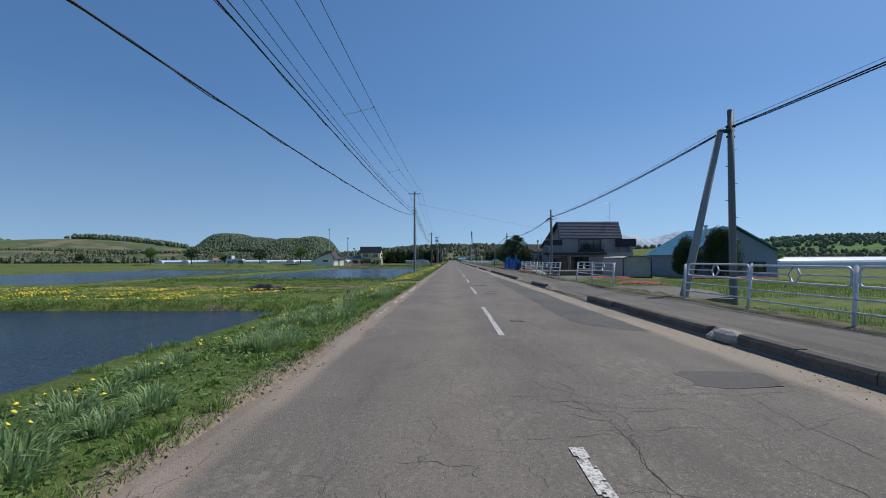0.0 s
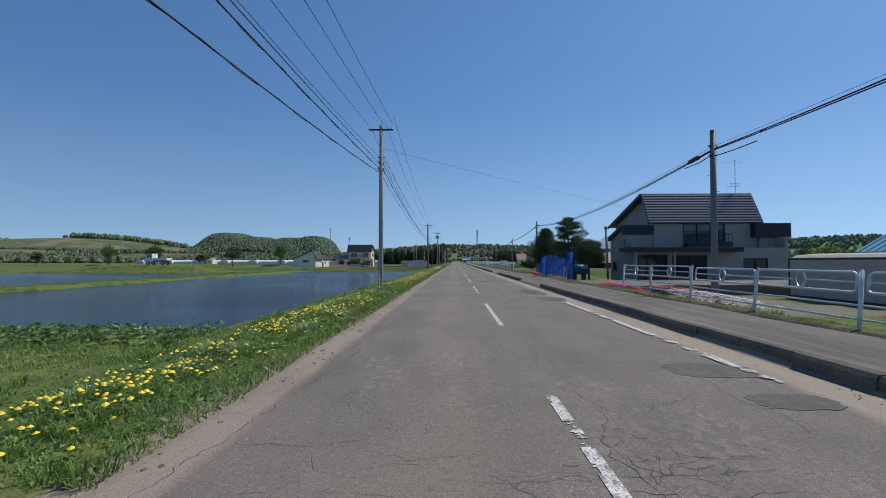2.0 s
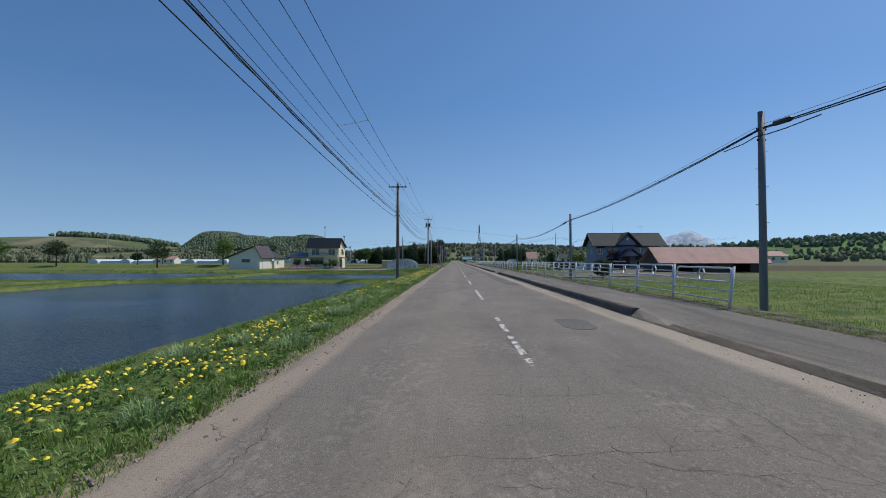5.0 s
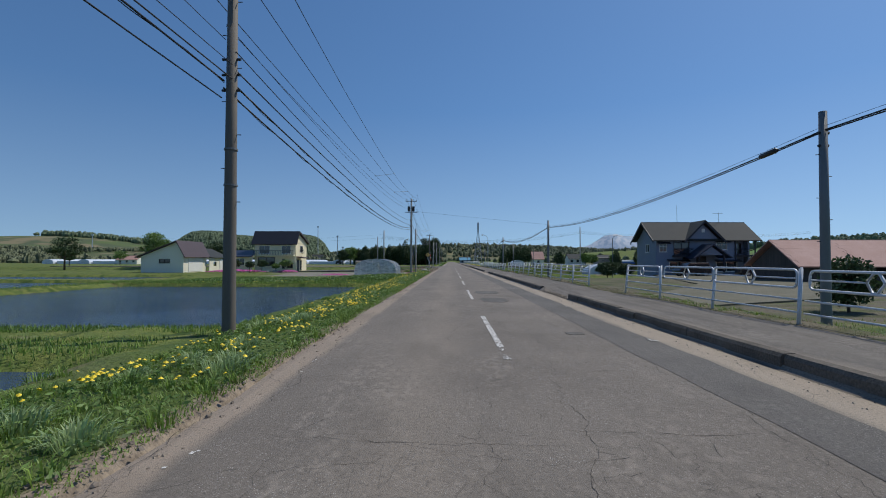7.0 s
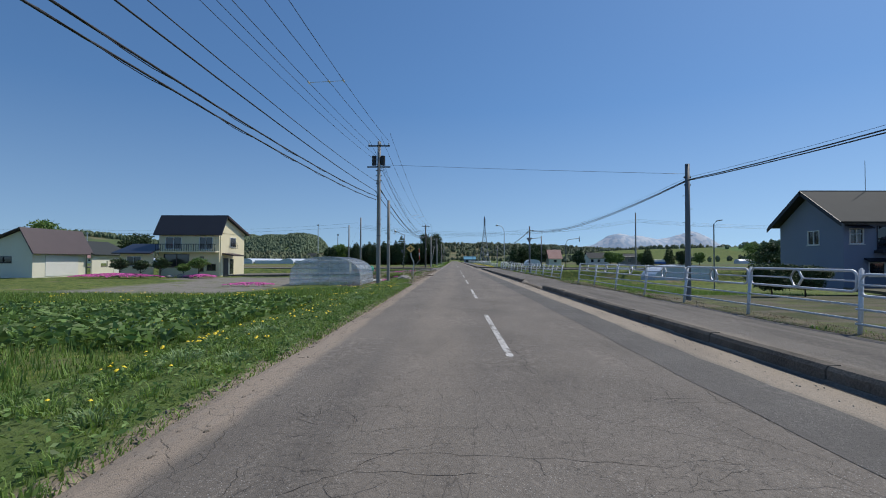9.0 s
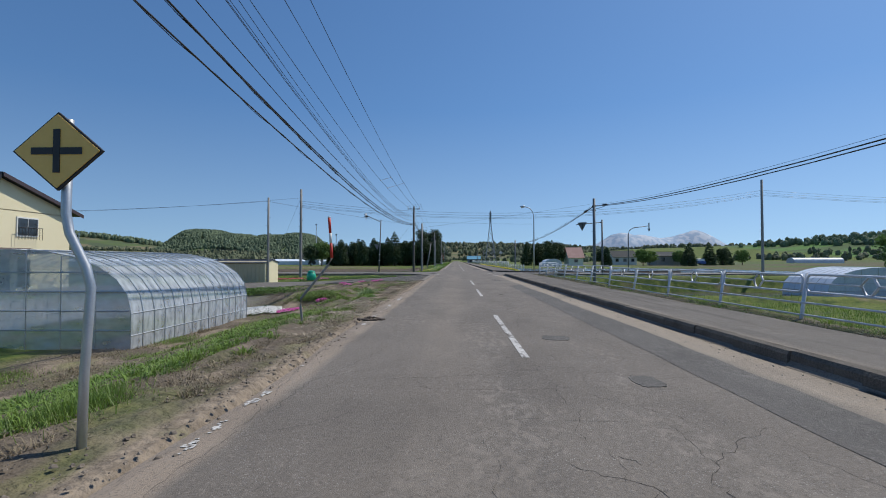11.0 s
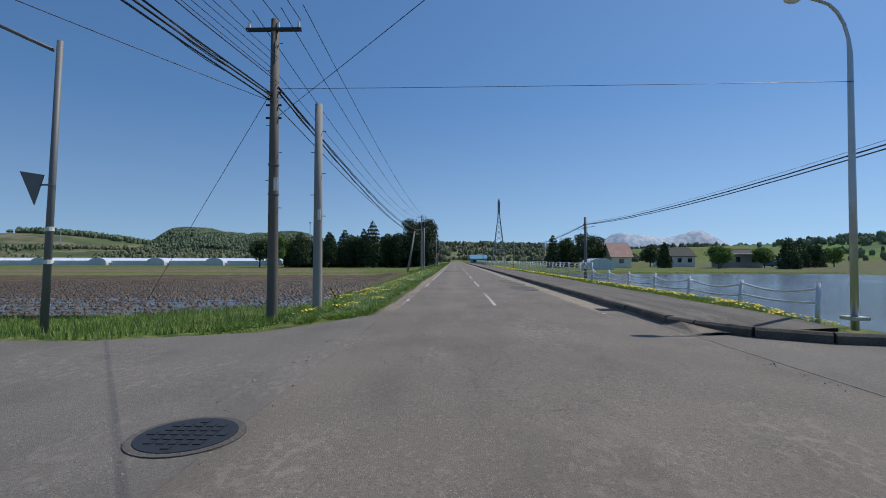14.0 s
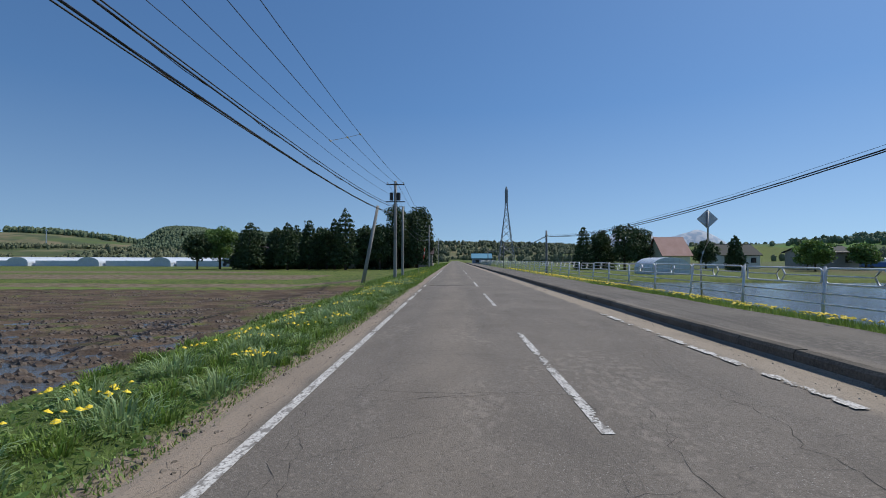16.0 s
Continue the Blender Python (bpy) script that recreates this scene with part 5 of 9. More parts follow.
walls_y(s, 64.9, 0.2, 15.2, 23.0, 2.3, 4.35, upper)
walls_y(s, 65.0, 0.2, 13.1, 15.2, 2.3, 3.4)
walls_y(s, 64.6, 0.2, 22.9, 24.2, 2.3, 3.1)
s.prism([(65.0, 4.3), (66.2, 6.42), (73.3, 4.62), (73.3, 4.3)], "x", 15.22, 15.42)
s.prism([(65.0, 4.3), (66.2, 6.42), (73.3, 4.62), (73.3, 4.3)], "x", 22.75, 22.95)
part("wall", s, "grey_wall", h)
s = Shape()
s.slab((14.75, 64.72, 4.22), (23.3, 64.72, 4.22), (23.3, 66.2, 6.6), (14.75, 66.2, 6.6), 0.1)
roof = part("roof", s, "navy_roof", h, "navy metal roof, steep in front")
for k in range(11):
    a, b = k / 11 + 0.01, (k + 0.62) / 11
    y0, y1, z0, z1 = 64.72 + 1.48 * a, 64.72 + 1.48 * b, 4.22 + 2.38 * a, 4.22 + 2.38 * b
    part("roof_strip", Shape().slab((14.82, y0 - 0.02, z0 + 0.015), (23.22, y0 - 0.02, z0 + 0.015), (23.22, y1 - 0.02, z1 + 0.015), (14.82, y1 - 0.02, z1 + 0.015), 0.02), "slate", roof)
part("roof", Shape().slab((14.7, 66.2, 6.62), (23.3, 66.2, 6.62), (23.3, 73.9, 4.6), (14.7, 73.9, 4.6), 0.16), "navy_roof", h, "navy metal roof sloping gently to the back")
part("fascia", Shape().slab((14.66, 66.15, 6.62), (14.66, 73.9, 4.58), (14.66, 73.9, 4.34), (14.66, 66.15, 6.36), 0.05), "dark_trim", h)
s = Shape().box(12.9, 15.2, 64.85, 65.3, 3.35, 4.05)
s.slab((12.85, 65.3, 4.05), (15.2, 65.3, 4.05), (15.2, 68.7, 3.2), (12.85, 68.7, 3.2), 0.22)
part("parapet", s, "dark_trim", h, "dark navy parapet over the side wing")
s = Shape()
s.prism([(65.0, 2.9), (65.2, 3.9), (68.4, 3.05), (68.4, 2.9)], "x", 13.12, 13.32)
part("wall", s, "grey_wall", h)
part("parapet", Shape().box(22.4, 25.0, 64.3, 66.0, 3.1, 4.15), "dark_trim", h, "dark balcony box")
c = part("canopy", Shape().box(12.6, 20.4, 62.4, 64.85, 2.0, 2.3), "dark_trim", h, "dark flat entrance canopy")
part("canopy_top", Shape().slab((12.6, 62.4, 2.31), (20.4, 62.4, 2.31), (20.4, 64.85, 2.4), (12.6, 64.85, 2.4), 0.03), "navy_roof", c)
for x in (12.95, 15.65):
    part("post", Shape().box(x, x + 0.1, 62.55, 62.65, Z0, 2.0), "concrete", h)
window(h, "y", 63.3, front[0], "dark_trim", 2, name="entrance", label="dark glazed sliding entrance")
window(h, "y", 63.3, front[1], "dark_trim", 1, cross=True)
window(h, "y", 63.3, front[2], "black", 1)
window(h, "y", 64.9, upper[0], "black", 2, cross=True)
window(h, "x", 13.1, (67.0, 67.8, 0.6, 1.25), "black", 1)
b = part("balcony", Shape().box(17.3, 20.6, 64.0, 64.1, 2.4, 2.75), "black", h, "black balcony with an open railing")
for k in range(14):
    part("baluster", Shape().box(17.35 + k * 0.245, 17.38 + k * 0.245, 64.03, 64.06, 2.75, 3.3), "black", b)
part("rail", Shape().box(17.3, 20.6, 64.0, 64.08, 3.3, 3.36), "black", b)
part("balcony_floor", Shape().box(17.3, 20.6, 64.1, 64.9, 2.35, 2.45), "black", b)
aerial = part("aerial", Shape().tube([(22.2, 66.4, 6.5), (22.2, 66.4, 9.3)], 0.025, 6), "steel", h, "rooftop television aerial")
for z, w in ((9.1, 0.9), (7.2, 0.6), (7.4, 0.5)):
    part("element", Shape().tube([(22.2 - w, 66.4 - 0.2, z), (22.2 + w * 0.6, 66.4 + 0.2, z)], 0.012, 5), "steel", aerial)
    for q in range(6):
        x = 22.2 - w + q * w * 0.3
        part("element", Shape().tube([(x, 66.1, z), (x, 66.6, z)], 0.008, 4), "steel", aerial)
p = based("drain_pipe", "tall grey vent pipe standing before the house wall", "pipe", (12.3, 66.5, -0.4))
part("tube", Shape().tube([(12.4, 66.9, -0.6), (12.25, 66.9, 3.9)], 0.09, 10), "concrete", p, smooth=True)
part("cap", Shape().tube([(12.25, 66.9, 3.9), (12.25, 66.9, 4.1)], 0.14, 10), "concrete", p, smooth=True)

# shed with a blue roof
h = based("shed", "blue-grey sheet metal shed with a light blue roof", "shed", (27.2, 50, -0.5))
s = Shape()
holes = [(28.6, 30.2, 0.1, 1.1)]
walls_y(s, 46.0, 0.12, 23.2, 31.3, -0.6, 2.05, holes)
s.prism([(23.2, 2.05), (27.2, 4.35), (31.3, 2.05)], "y", 46.0, 46.12)
s.prism([(23.2, 2.05), (27.2, 4.35), (31.3, 2.05)], "y", 55.6, 55.72)
walls_x(s, 23.2, 0.12, 46.12, 55.7, -0.6, 2.05, [(47.5, 49, 0.2, 1.1)])
walls_x(s, 31.2, 0.12, 46.12, 55.7, -0.6, 2.05)
walls_y(s, 55.6, 0.12, 23.2, 31.3, -0.6, 2.05)
part("wall", s, "steel_blue", h)
for x0, x1, z0, z1 in ((22.7, 27.2, 1.85, 4.5), (31.8, 27.2, 1.85, 4.5)):
    r = part("roof", Shape().slab((x0, 45.6, z0), (x1, 45.6, z1), (x1, 56.0, z1), (x0, 56.0, z0), 0.08), "blue_roof", h)
    for k in range(21):
        y = 45.7 + k * 0.5
        part("seam", Shape().slab((x0, y, z0 + 0.05), (x1, y, z1 + 0.05), (x1, y + 0.04, z1 + 0.05), (x0, y + 0.04, z0 + 0.05), 0.06), "blue_roof", r)
window(h, "y", 46.0, holes[0], "black", 1)
window(h, "x", 23.2, (47.5, 49, 0.2, 1.1), "black", 1)
part("chimney", Shape().tube([(25.6, 48, 3.2), (25.6, 48, 4.6)], 0.12, 10).tube([(25.6, 48, 4.6), (25.6, 48, 4.75)], 0.22, 10), "steel", h)

# small garage with a rounded roof
h = based("garage", "small pale grey steel garage with dark framing", "garage", (18, 49, -0.45))
prof = [(16.6, -0.5), (16.6, 1.45), (16.9, 1.62), (17.9, 1.7), (19.0, 1.62), (19.3, 1.45), (19.3, -0.5)]
part("body", Shape().prism(prof, "y", 46.05, 52.4), "concrete", h)
s = Shape()
for y in (46.0, 52.42):
    s.tube([(a, y, b) for a, b in prof], 0.045, 6)
s.tube([(16.6, 46, 1.45), (16.6, 52.4, 1.45)], 0.05, 6)
part("frame", s, "black", h)
part("door", Shape().box(16.85, 19.05, 46.0, 46.04, -0.45, 1.4), "concrete", h, "pale up-and-over door")
part("base", Shape().box(16.5, 19.4, 45.95, 52.5, -0.6, -0.3), "black", h)

# blue-grey house with cross gables
h = based("house", "blue-grey house with grey gabled roofs and navy trim", "house", (34, 168.5, -0.4))
s = Shape()
FY = 166.0
fronts = [(28.3, 29.3, 2.6, 3.7), (30.2, 32.3, 2.2, 3.9), (35.9, 37.3, 2.9, 3.9), (29.6, 31.9, 0.3, 1.3), (35.8, 38.6, 0.0, 1.3)]
walls_y(s, FY, 0.2, 27.9, 38.2, -0.8, 4.3, fronts)
walls_x(s, 27.9, 0.2, FY + 0.2, 172.3, -0.8, 4.3, [(168.2, 169.4, 2.6, 3.7)])
walls_y(s, 172.3, 0.2, 27.9, 40.4, -0.8, 4.3)
walls_x(s, 40.2, 0.2, FY + 0.2, 172.3, -0.8, 4.3)
walls_y(s, 167.2, 0.2, 38.2, 40.4, -0.8, 4.3, [(38.6, 39.9, 2.4, 3.8)])
s.prism([(FY, 4.3), (169.15, 6.5), (172.4, 4.3)], "x", 27.9, 28.1)
s.prism([(FY, 4.3), (169.15, 6.5), (172.4, 4.3)], "x", 40.2, 40.4)
s.prism([(31.9, 4.2), (34.0, 6.3), (36.1, 4.2)], "y", FY - 0.3, FY - 0.1)
part("wall", s, "blue_wall", h)
for y0, y1 in ((165.4, 169.15), (172.95, 169.15)):
    part("roof", Shape().slab((27.2, y0, 4.15), (41.6, y0, 4.15), (41.6, y1, 6.75), (27.2, y1, 6.75), 0.14), "grey_roof", h)
for sx in (-1, 1):
    part("roof", Shape().slab((34.0 + sx * 2.7, 165.2, 4.0), (34.0, 165.2, 6.75), (34.0, 169.15, 6.75), (34.0 + sx * 2.7, 166.0, 4.0), 0.12), "grey_roof", h)
    part("bargeboard", Shape().slab((34.0 + sx * 2.75, 165.15, 4.0), (34.0, 165.15, 6.8), (34.0, 165.15, 6.5), (34.0 + sx * 2.75, 165.15, 3.7), 0.06), "dark_trim", h)
    y = 169.15 + sx * 3.85
    part("bargeboard", Shape().slab((27.15, y, 4.1), (27.15, 169.15, 6.78), (27.15, 169.15, 6.45), (27.15, y, 3.8), 0.06), "dark_trim", h)
part("vent", Shape().box(33.8, 34.2, FY - 0.34, FY - 0.3, 5.2, 5.7), "white", h)
for k, hole in enumerate(fronts):
    window(h, "y", FY, hole, "dark_trim" if k == 1 else "white", 1, cross=k in (0, 2))
window(h, "x", 27.9, (168.2, 169.4, 2.6, 3.7), "white", 1)
window(h, "y", 167.2, (38.6, 39.9, 2.4, 3.8), "dark_trim", 1)
for x0, x1, z in ((28.0, 29.6, 3.85), (35.7, 37.5, 4.05), (29.3, 32.2, 1.5), (35.6, 39, 1.5)):
    part("awning", Shape().slab((x0, 165.4, z - 0.12), (x1, 165.4, z - 0.12), (x1, FY, z + 0.12), (x0, FY, z + 0.12), 0.08), "dark_trim", h)
b = part("balcony", Shape().box(30.0, 32.5, 165.3, FY, 1.95, 2.15), "dark_trim", h, "dark timber balcony with crossed braces")
for a, c in (((30.05, 2.2), (32.45, 2.95)), ((30.05, 2.95), (32.45, 2.2))):
    part("brace", Shape().tube([(a[0], 165.35, a[1]), (c[0], 165.35, c[1])], 0.05, 4), "dark_trim", b)
part("rail", Shape().box(30, 32.5, 165.3, 165.4, 2.95, 3.05), "dark_trim", b)
b = part("balcony", Shape().box(38.2, 41.0, 165.8, 167.2, 2.0, 2.2), "dark_trim", h, "dark timber corner balcony with posts")
for x in (38.3, 40.9):
    part("post", Shape().box(x, x + 0.12, 165.85, 165.97, -0.6, 4.2), "dark_trim", b)
part("rail", Shape().box(38.2, 41, 165.85, 165.95, 2.95, 3.05), "dark_trim", b)
part("brace", Shape().tube([(38.4, 165.9, 2.2), (40.9, 165.9, 2.95)], 0.05, 4), "dark_trim", b)
p = part("porch", Shape().box(32.4, 35.2, 163.4, FY, -0.6, 0.0), "concrete", h, "gabled porch with a navy roof")
for sx in (-1, 1):
    part("porch_roof", Shape().slab((33.8 + sx * 2.4, 163.0, 1.75), (33.8, 163.0, 3.5), (33.8, FY, 3.5), (33.8 + sx * 2.4, FY, 1.75), 0.14), "navy_roof", p)
    part("post", Shape().box(33.8 + sx * 1.6 - 0.1, 33.8 + sx * 1.6 + 0.1, 163.3, 163.5, 0, 2.1), "dark_trim", p)
part("gable", Shape().prism([(32.3, 2.15), (33.8, 3.25), (35.3, 2.15)], "y", 163.4, 163.5), "blue_wall", p)
part("door", Shape().box(33.2, 34.5, FY - 0.03, FY + 0.01, 0.0, 2.0), "black", p)
part("aerial", Shape().tube([(32.2, 169.2, 6.7), (32.2, 169.2, 9.2)], 0.02, 5), "black", h)
a = part("aerial", Shape().tube([(38.0, 169.2, 6.7), (38.0, 169.2, 8.2)], 0.02, 5), "black", h)
part("element", Shape().tube([(37.2, 169.2, 8.1), (38.6, 169.2, 8.1)], 0.02, 5), "black", a)

# long barn with a faded red roof
h = based("barn", "low weathered barn with a long faded red roof", "barn", (39, 147.7, -0.6))
s = Shape()
walls_y(s, 144.5, 0.15, 31.2, 47, -0.8, 1.1, [(34, 36, -0.6, 0.9), (38, 39, 0.1, 0.8), (42, 44.5, -0.6, 0.9)])
walls_x(s, 31.2, 0.15, 144.65, 151, -0.8, 1.1)
walls_x(s, 46.9, 0.15, 144.65, 151, -0.8, 1.1)
walls_y(s, 151, 0.15, 31.2, 47, -0.8, 1.1)
s.prism([(144.5, 1.1), (147.7, 3.1), (151, 1.1)], "x", 31.2, 31.35)
part("wall", s, "old_wood", h)
for y0 in (143.9, 151.6):
    r = part("roof", Shape().slab((30.7, y0, 0.9), (47.4, y0, 0.9), (47.4, 147.7, 3.35), (30.7, 147.7, 3.35), 0.1), "rust_roof", h)
    for k in range(9):
        f = k / 9
        y, z = y0 + (147.7 - y0) * f, 0.9 + 2.45 * f
        for q in range(3):
            x = 30.8 + q * 5.55 + 0.3 * (k % 2)
            part("roof_sheet", Shape().slab((x, y, z + 0.02), (x + 5.4, y, z + 0.02), (x + 5.4, y + (147.7 - y0) / 9, z + 0.29), (x, y + (147.7 - y0) / 9, z + 0.29), 0.02), "rust_roof", r)

# cream yellow house
h = based("house", "cream yellow two-storey house with a steep charcoal front roof", "house", (-32, 192, -0.7))
s = Shape()
FY = 189.5
up = [(-35.2, -33.2, 2.6, 4.1), (-31.0, -29.3, 2.6, 4.1)]
lo = [(-35.4, -32.2, 0.4, 2.0), (-30.9, -30.4, -0.1, 1.7), (-30.0, -28.9, 0.0, 0.8)]
walls_y(s, FY, 0.2, -36, -28.5, -0.9, 4.6, up + lo)
walls_x(s, -28.6, 0.2, FY + 0.2, 196.2, -0.9, 4.6)
walls_x(s, -36.0, 0.2, FY + 0.2, 196.2, -0.9, 4.6)
walls_y(s, 196.2, 0.2, -36, -28.5, -0.9, 4.6)
s.prism([(FY, 4.55), (190.6, 6.65), (196.4, 4.75), (196.4, 4.55)], "x", -28.6, -28.4)
s.prism([(FY, 4.55), (190.6, 6.65), (196.4, 4.75), (196.4, 4.55)], "x", -36.0, -35.8)
walls_y(s, 188.3, 0.2, -40, -36, -0.9, 2.2, [(-39.2, -37.4, 0.5, 1.7)])
walls_x(s, -40.0, 0.2, 188.5, 194, -0.9, 2.2)
part("wall", s, "yellow_wall", h)
part("roof", Shape().slab((-36.5, 189.0, 4.35), (-28.0, 189.0, 4.35), (-28.0, 190.6, 6.85), (-36.5, 190.6, 6.85), 0.15), "black_roof", h)
part("roof", Shape().slab((-36.5, 190.6, 6.88), (-28.0, 190.6, 6.88), (-28.0, 197.0, 4.75), (-36.5, 197.0, 4.75), 0.15), "black_roof", h)
part("bargeboard", Shape().slab((-27.96, 190.6, 6.86), (-27.96, 197.0, 4.75), (-27.96, 197.0, 4.5), (-27.96, 190.6, 6.6), 0.05), "brown_roof", h, "brown bargeboard")
part("roof", Shape().slab((-40.6, 187.6, 2.1), (-35.9, 187.6, 2.1), (-35.9, 191.5, 3.3), (-40.6, 191.5, 3.3), 0.12), "navy_roof", h)
b = part("balcony", Shape().box(-36, -28.5, 188.6, 189.5, 2.2, 2.35), "yellow_wall", h, "long balcony with a dark railing")
for k in range(26):
    part("baluster", Shape().box(-35.9 + k * 0.29, -35.86 + k * 0.29, 188.62, 188.66, 2.35, 3.15), "black", b)
part("rail", Shape().box(-36, -28.5, 188.6, 188.68, 3.15, 3.22), "black", b)
for k, hole in enumerate(up + lo):
    window(h, "y", FY, hole, "white" if k < 2 else "brown_roof", 1 if k != 3 else 0)
window(h, "y", 188.3, (-39.2, -37.4, 0.5, 1.7), "white", 1)
w = part("window", Shape().box(-28.42, -28.34, 192.0, 193.6, 2.9, 4.2), "white", h)
part("pane", Shape().box(-28.36, -28.3, 192.1, 192.75, 3.0, 4.1), "glass", w)
part("pane", Shape().box(-28.36, -28.3, 192.85, 193.5, 3.0, 4.1), "glass", w)
for k in range(9):
    part("guard_bar", Shape().tube([(-28.1, 191.9 + k * 0.22, 2.7), (-28.1, 191.9 + k * 0.22, 3.5)], 0.015, 5), "black", w)
part("guard_rail", Shape().tube([(-28.1, 191.9, 3.5), (-28.1, 193.7, 3.5)], 0.02, 5), "black", w)
e = part("porch", Shape().slab((-28.4, 190.0, 2.15), (-26.9, 190.0, 1.9), (-26.9, 193.0, 1.9), (-28.4, 193.0, 2.15), 0.15), "brown_roof", h, "brown canopy over the side entrance")
part("door", Shape().box(-28.4, -28.36, 190.4, 191.6, -0.7, 1.5), "black", e)
part("window", Shape().box(-28.4, -28.34, 192.2, 193.0, -0.5, 1.4), "glass", h)

# cream shed with a brown roof
h = based("shed", "cream sided shed with a dark brown roof and white garage door", "shed", (-48, 186, -0.6))
s = Shape()
walls_y(s, 182, 0.15, -52.4, -45.1, -0.8, 2.0, [(-49.3, -47.4, 0.9, 1.6)])
s.prism([(-52.4, 2.0), (-46.2, 4.5), (-45.1, 2.0)], "y", 182, 182.15)
walls_x(s, -45.25, 0.15, 182.15, 189.6, -0.8, 2.0)
walls_y(s, 189.5, 0.15, -52.4, -45.1, -0.8, 2.0)
walls_x(s, -52.4, 0.15, 182.15, 189.5, -0.8, 2.0)
walls_x(s, -44.7, 0.15, 189.7, 196.5, -0.8, 1.9, [(191.2, 192.4, 0.3, 1.1)])
part("wall", s, "cream_wall", h)
part("roof", Shape().slab((-53.2, 181.4, 1.9), (-46.2, 181.4, 4.7), (-46.2, 190, 4.7), (-53.2, 190, 1.9), 0.12), "brown_roof", h)
part("roof", Shape().slab((-44.6, 181.4, 1.85), (-46.2, 181.4, 4.7), (-46.2, 190, 4.7), (-44.6, 190, 1.85), 0.12), "brown_roof", h)
part("roof", Shape().slab((-44.2, 189.6, 1.8), (-48, 189.6, 3.6), (-48, 197, 3.6), (-44.2, 197, 1.8), 0.12), "grey_roof", h)
part("door", Shape().box(-45.1, -45.05, 183.6, 188.2, -0.6, 1.75), "white", h, "wide white roller door")
part("door", Shape().box(-44.55, -44.5, 193.5, 196, -0.6, 1.5), "white", h)
window(h, "y", 182, (-49.3, -47.4, 0.9, 1.6), "black", 1)

# yellow box shed by the side road
h = based("container_shed", "yellow steel storage shed with a shallow curved roof", "shed", (-18.5, 200.1, -0.7))
prof = [(198.75, -0.9), (198.75, 1.12), (199.15, 1.25), (200.1, 1.34), (201.05, 1.25), (201.45, 1.12), (201.45, -0.9)]
part("body", Shape().prism(prof, "x", -19.1, -14.78), "khaki", h, "dull khaki side sheets")
for k in range(14):
    part("rib", Shape().box(-19.0 + k * 0.315, -18.95 + k * 0.315, 198.73, 198.75, -0.85, 1.1), "khaki", h)
part("end_panel", Shape().prism([(a, b - 0.01) for a, b in prof], "x", -14.78, -14.72), "yellow_wall", h, "bright yellow end panel")
part("roof", Shape().slab((-19.2, 198.65, 1.14), (-14.65, 198.65, 1.14), (-14.65, 200.1, 1.4), (-19.2, 200.1, 1.4), 0.04), "black_roof", h)
part("roof", Shape().slab((-19.2, 201.55, 1.14), (-14.65, 201.55, 1.14), (-14.65, 200.1, 1.4), (-19.2, 200.1, 1.4), 0.04), "black_roof", h)


# ---- plastic greenhouses ----
def film_material():
    m = bpy.data.materials.new("greenhouse_film")
    m.use_nodes = True
    nt = m.node_tree
    b, out = nt.nodes["Principled BSDF"], nt.nodes["Material Output"]
    b.inputs["Base Color"].default_value, b.inputs["Roughness"].default_value = (0.68, 0.74, 0.8, 1), 0.22
    clear, mix = nt.nodes.new("ShaderNodeBsdfTransparent"), nt.nodes.new("ShaderNodeMixShader")
    clear.inputs["Color"].default_value = (0.92, 0.95, 0.97, 1)
    f = calc(nt, "ADD", calc(nt, "MULTIPLY", noise_fac(nt, 3, 5, (0.5, 2, 1), 0.35, 0.7), 0.34), 0.3)
    nt.links.new(f, mix.inputs[0])
    nt.links.new(clear.outputs[0], mix.inputs[1])
    nt.links.new(b.outputs[0], mix.inputs[2])
    nt.links.new(mix.outputs[0], out.inputs["Surface"])
    return m


M["film"] = film_material()
M["film_white"] = material("white_film", (0.68, 0.73, 0.79), 0.35, (0.5, 0.56, 0.64), 0.9, 9, 0.8, 0.5)


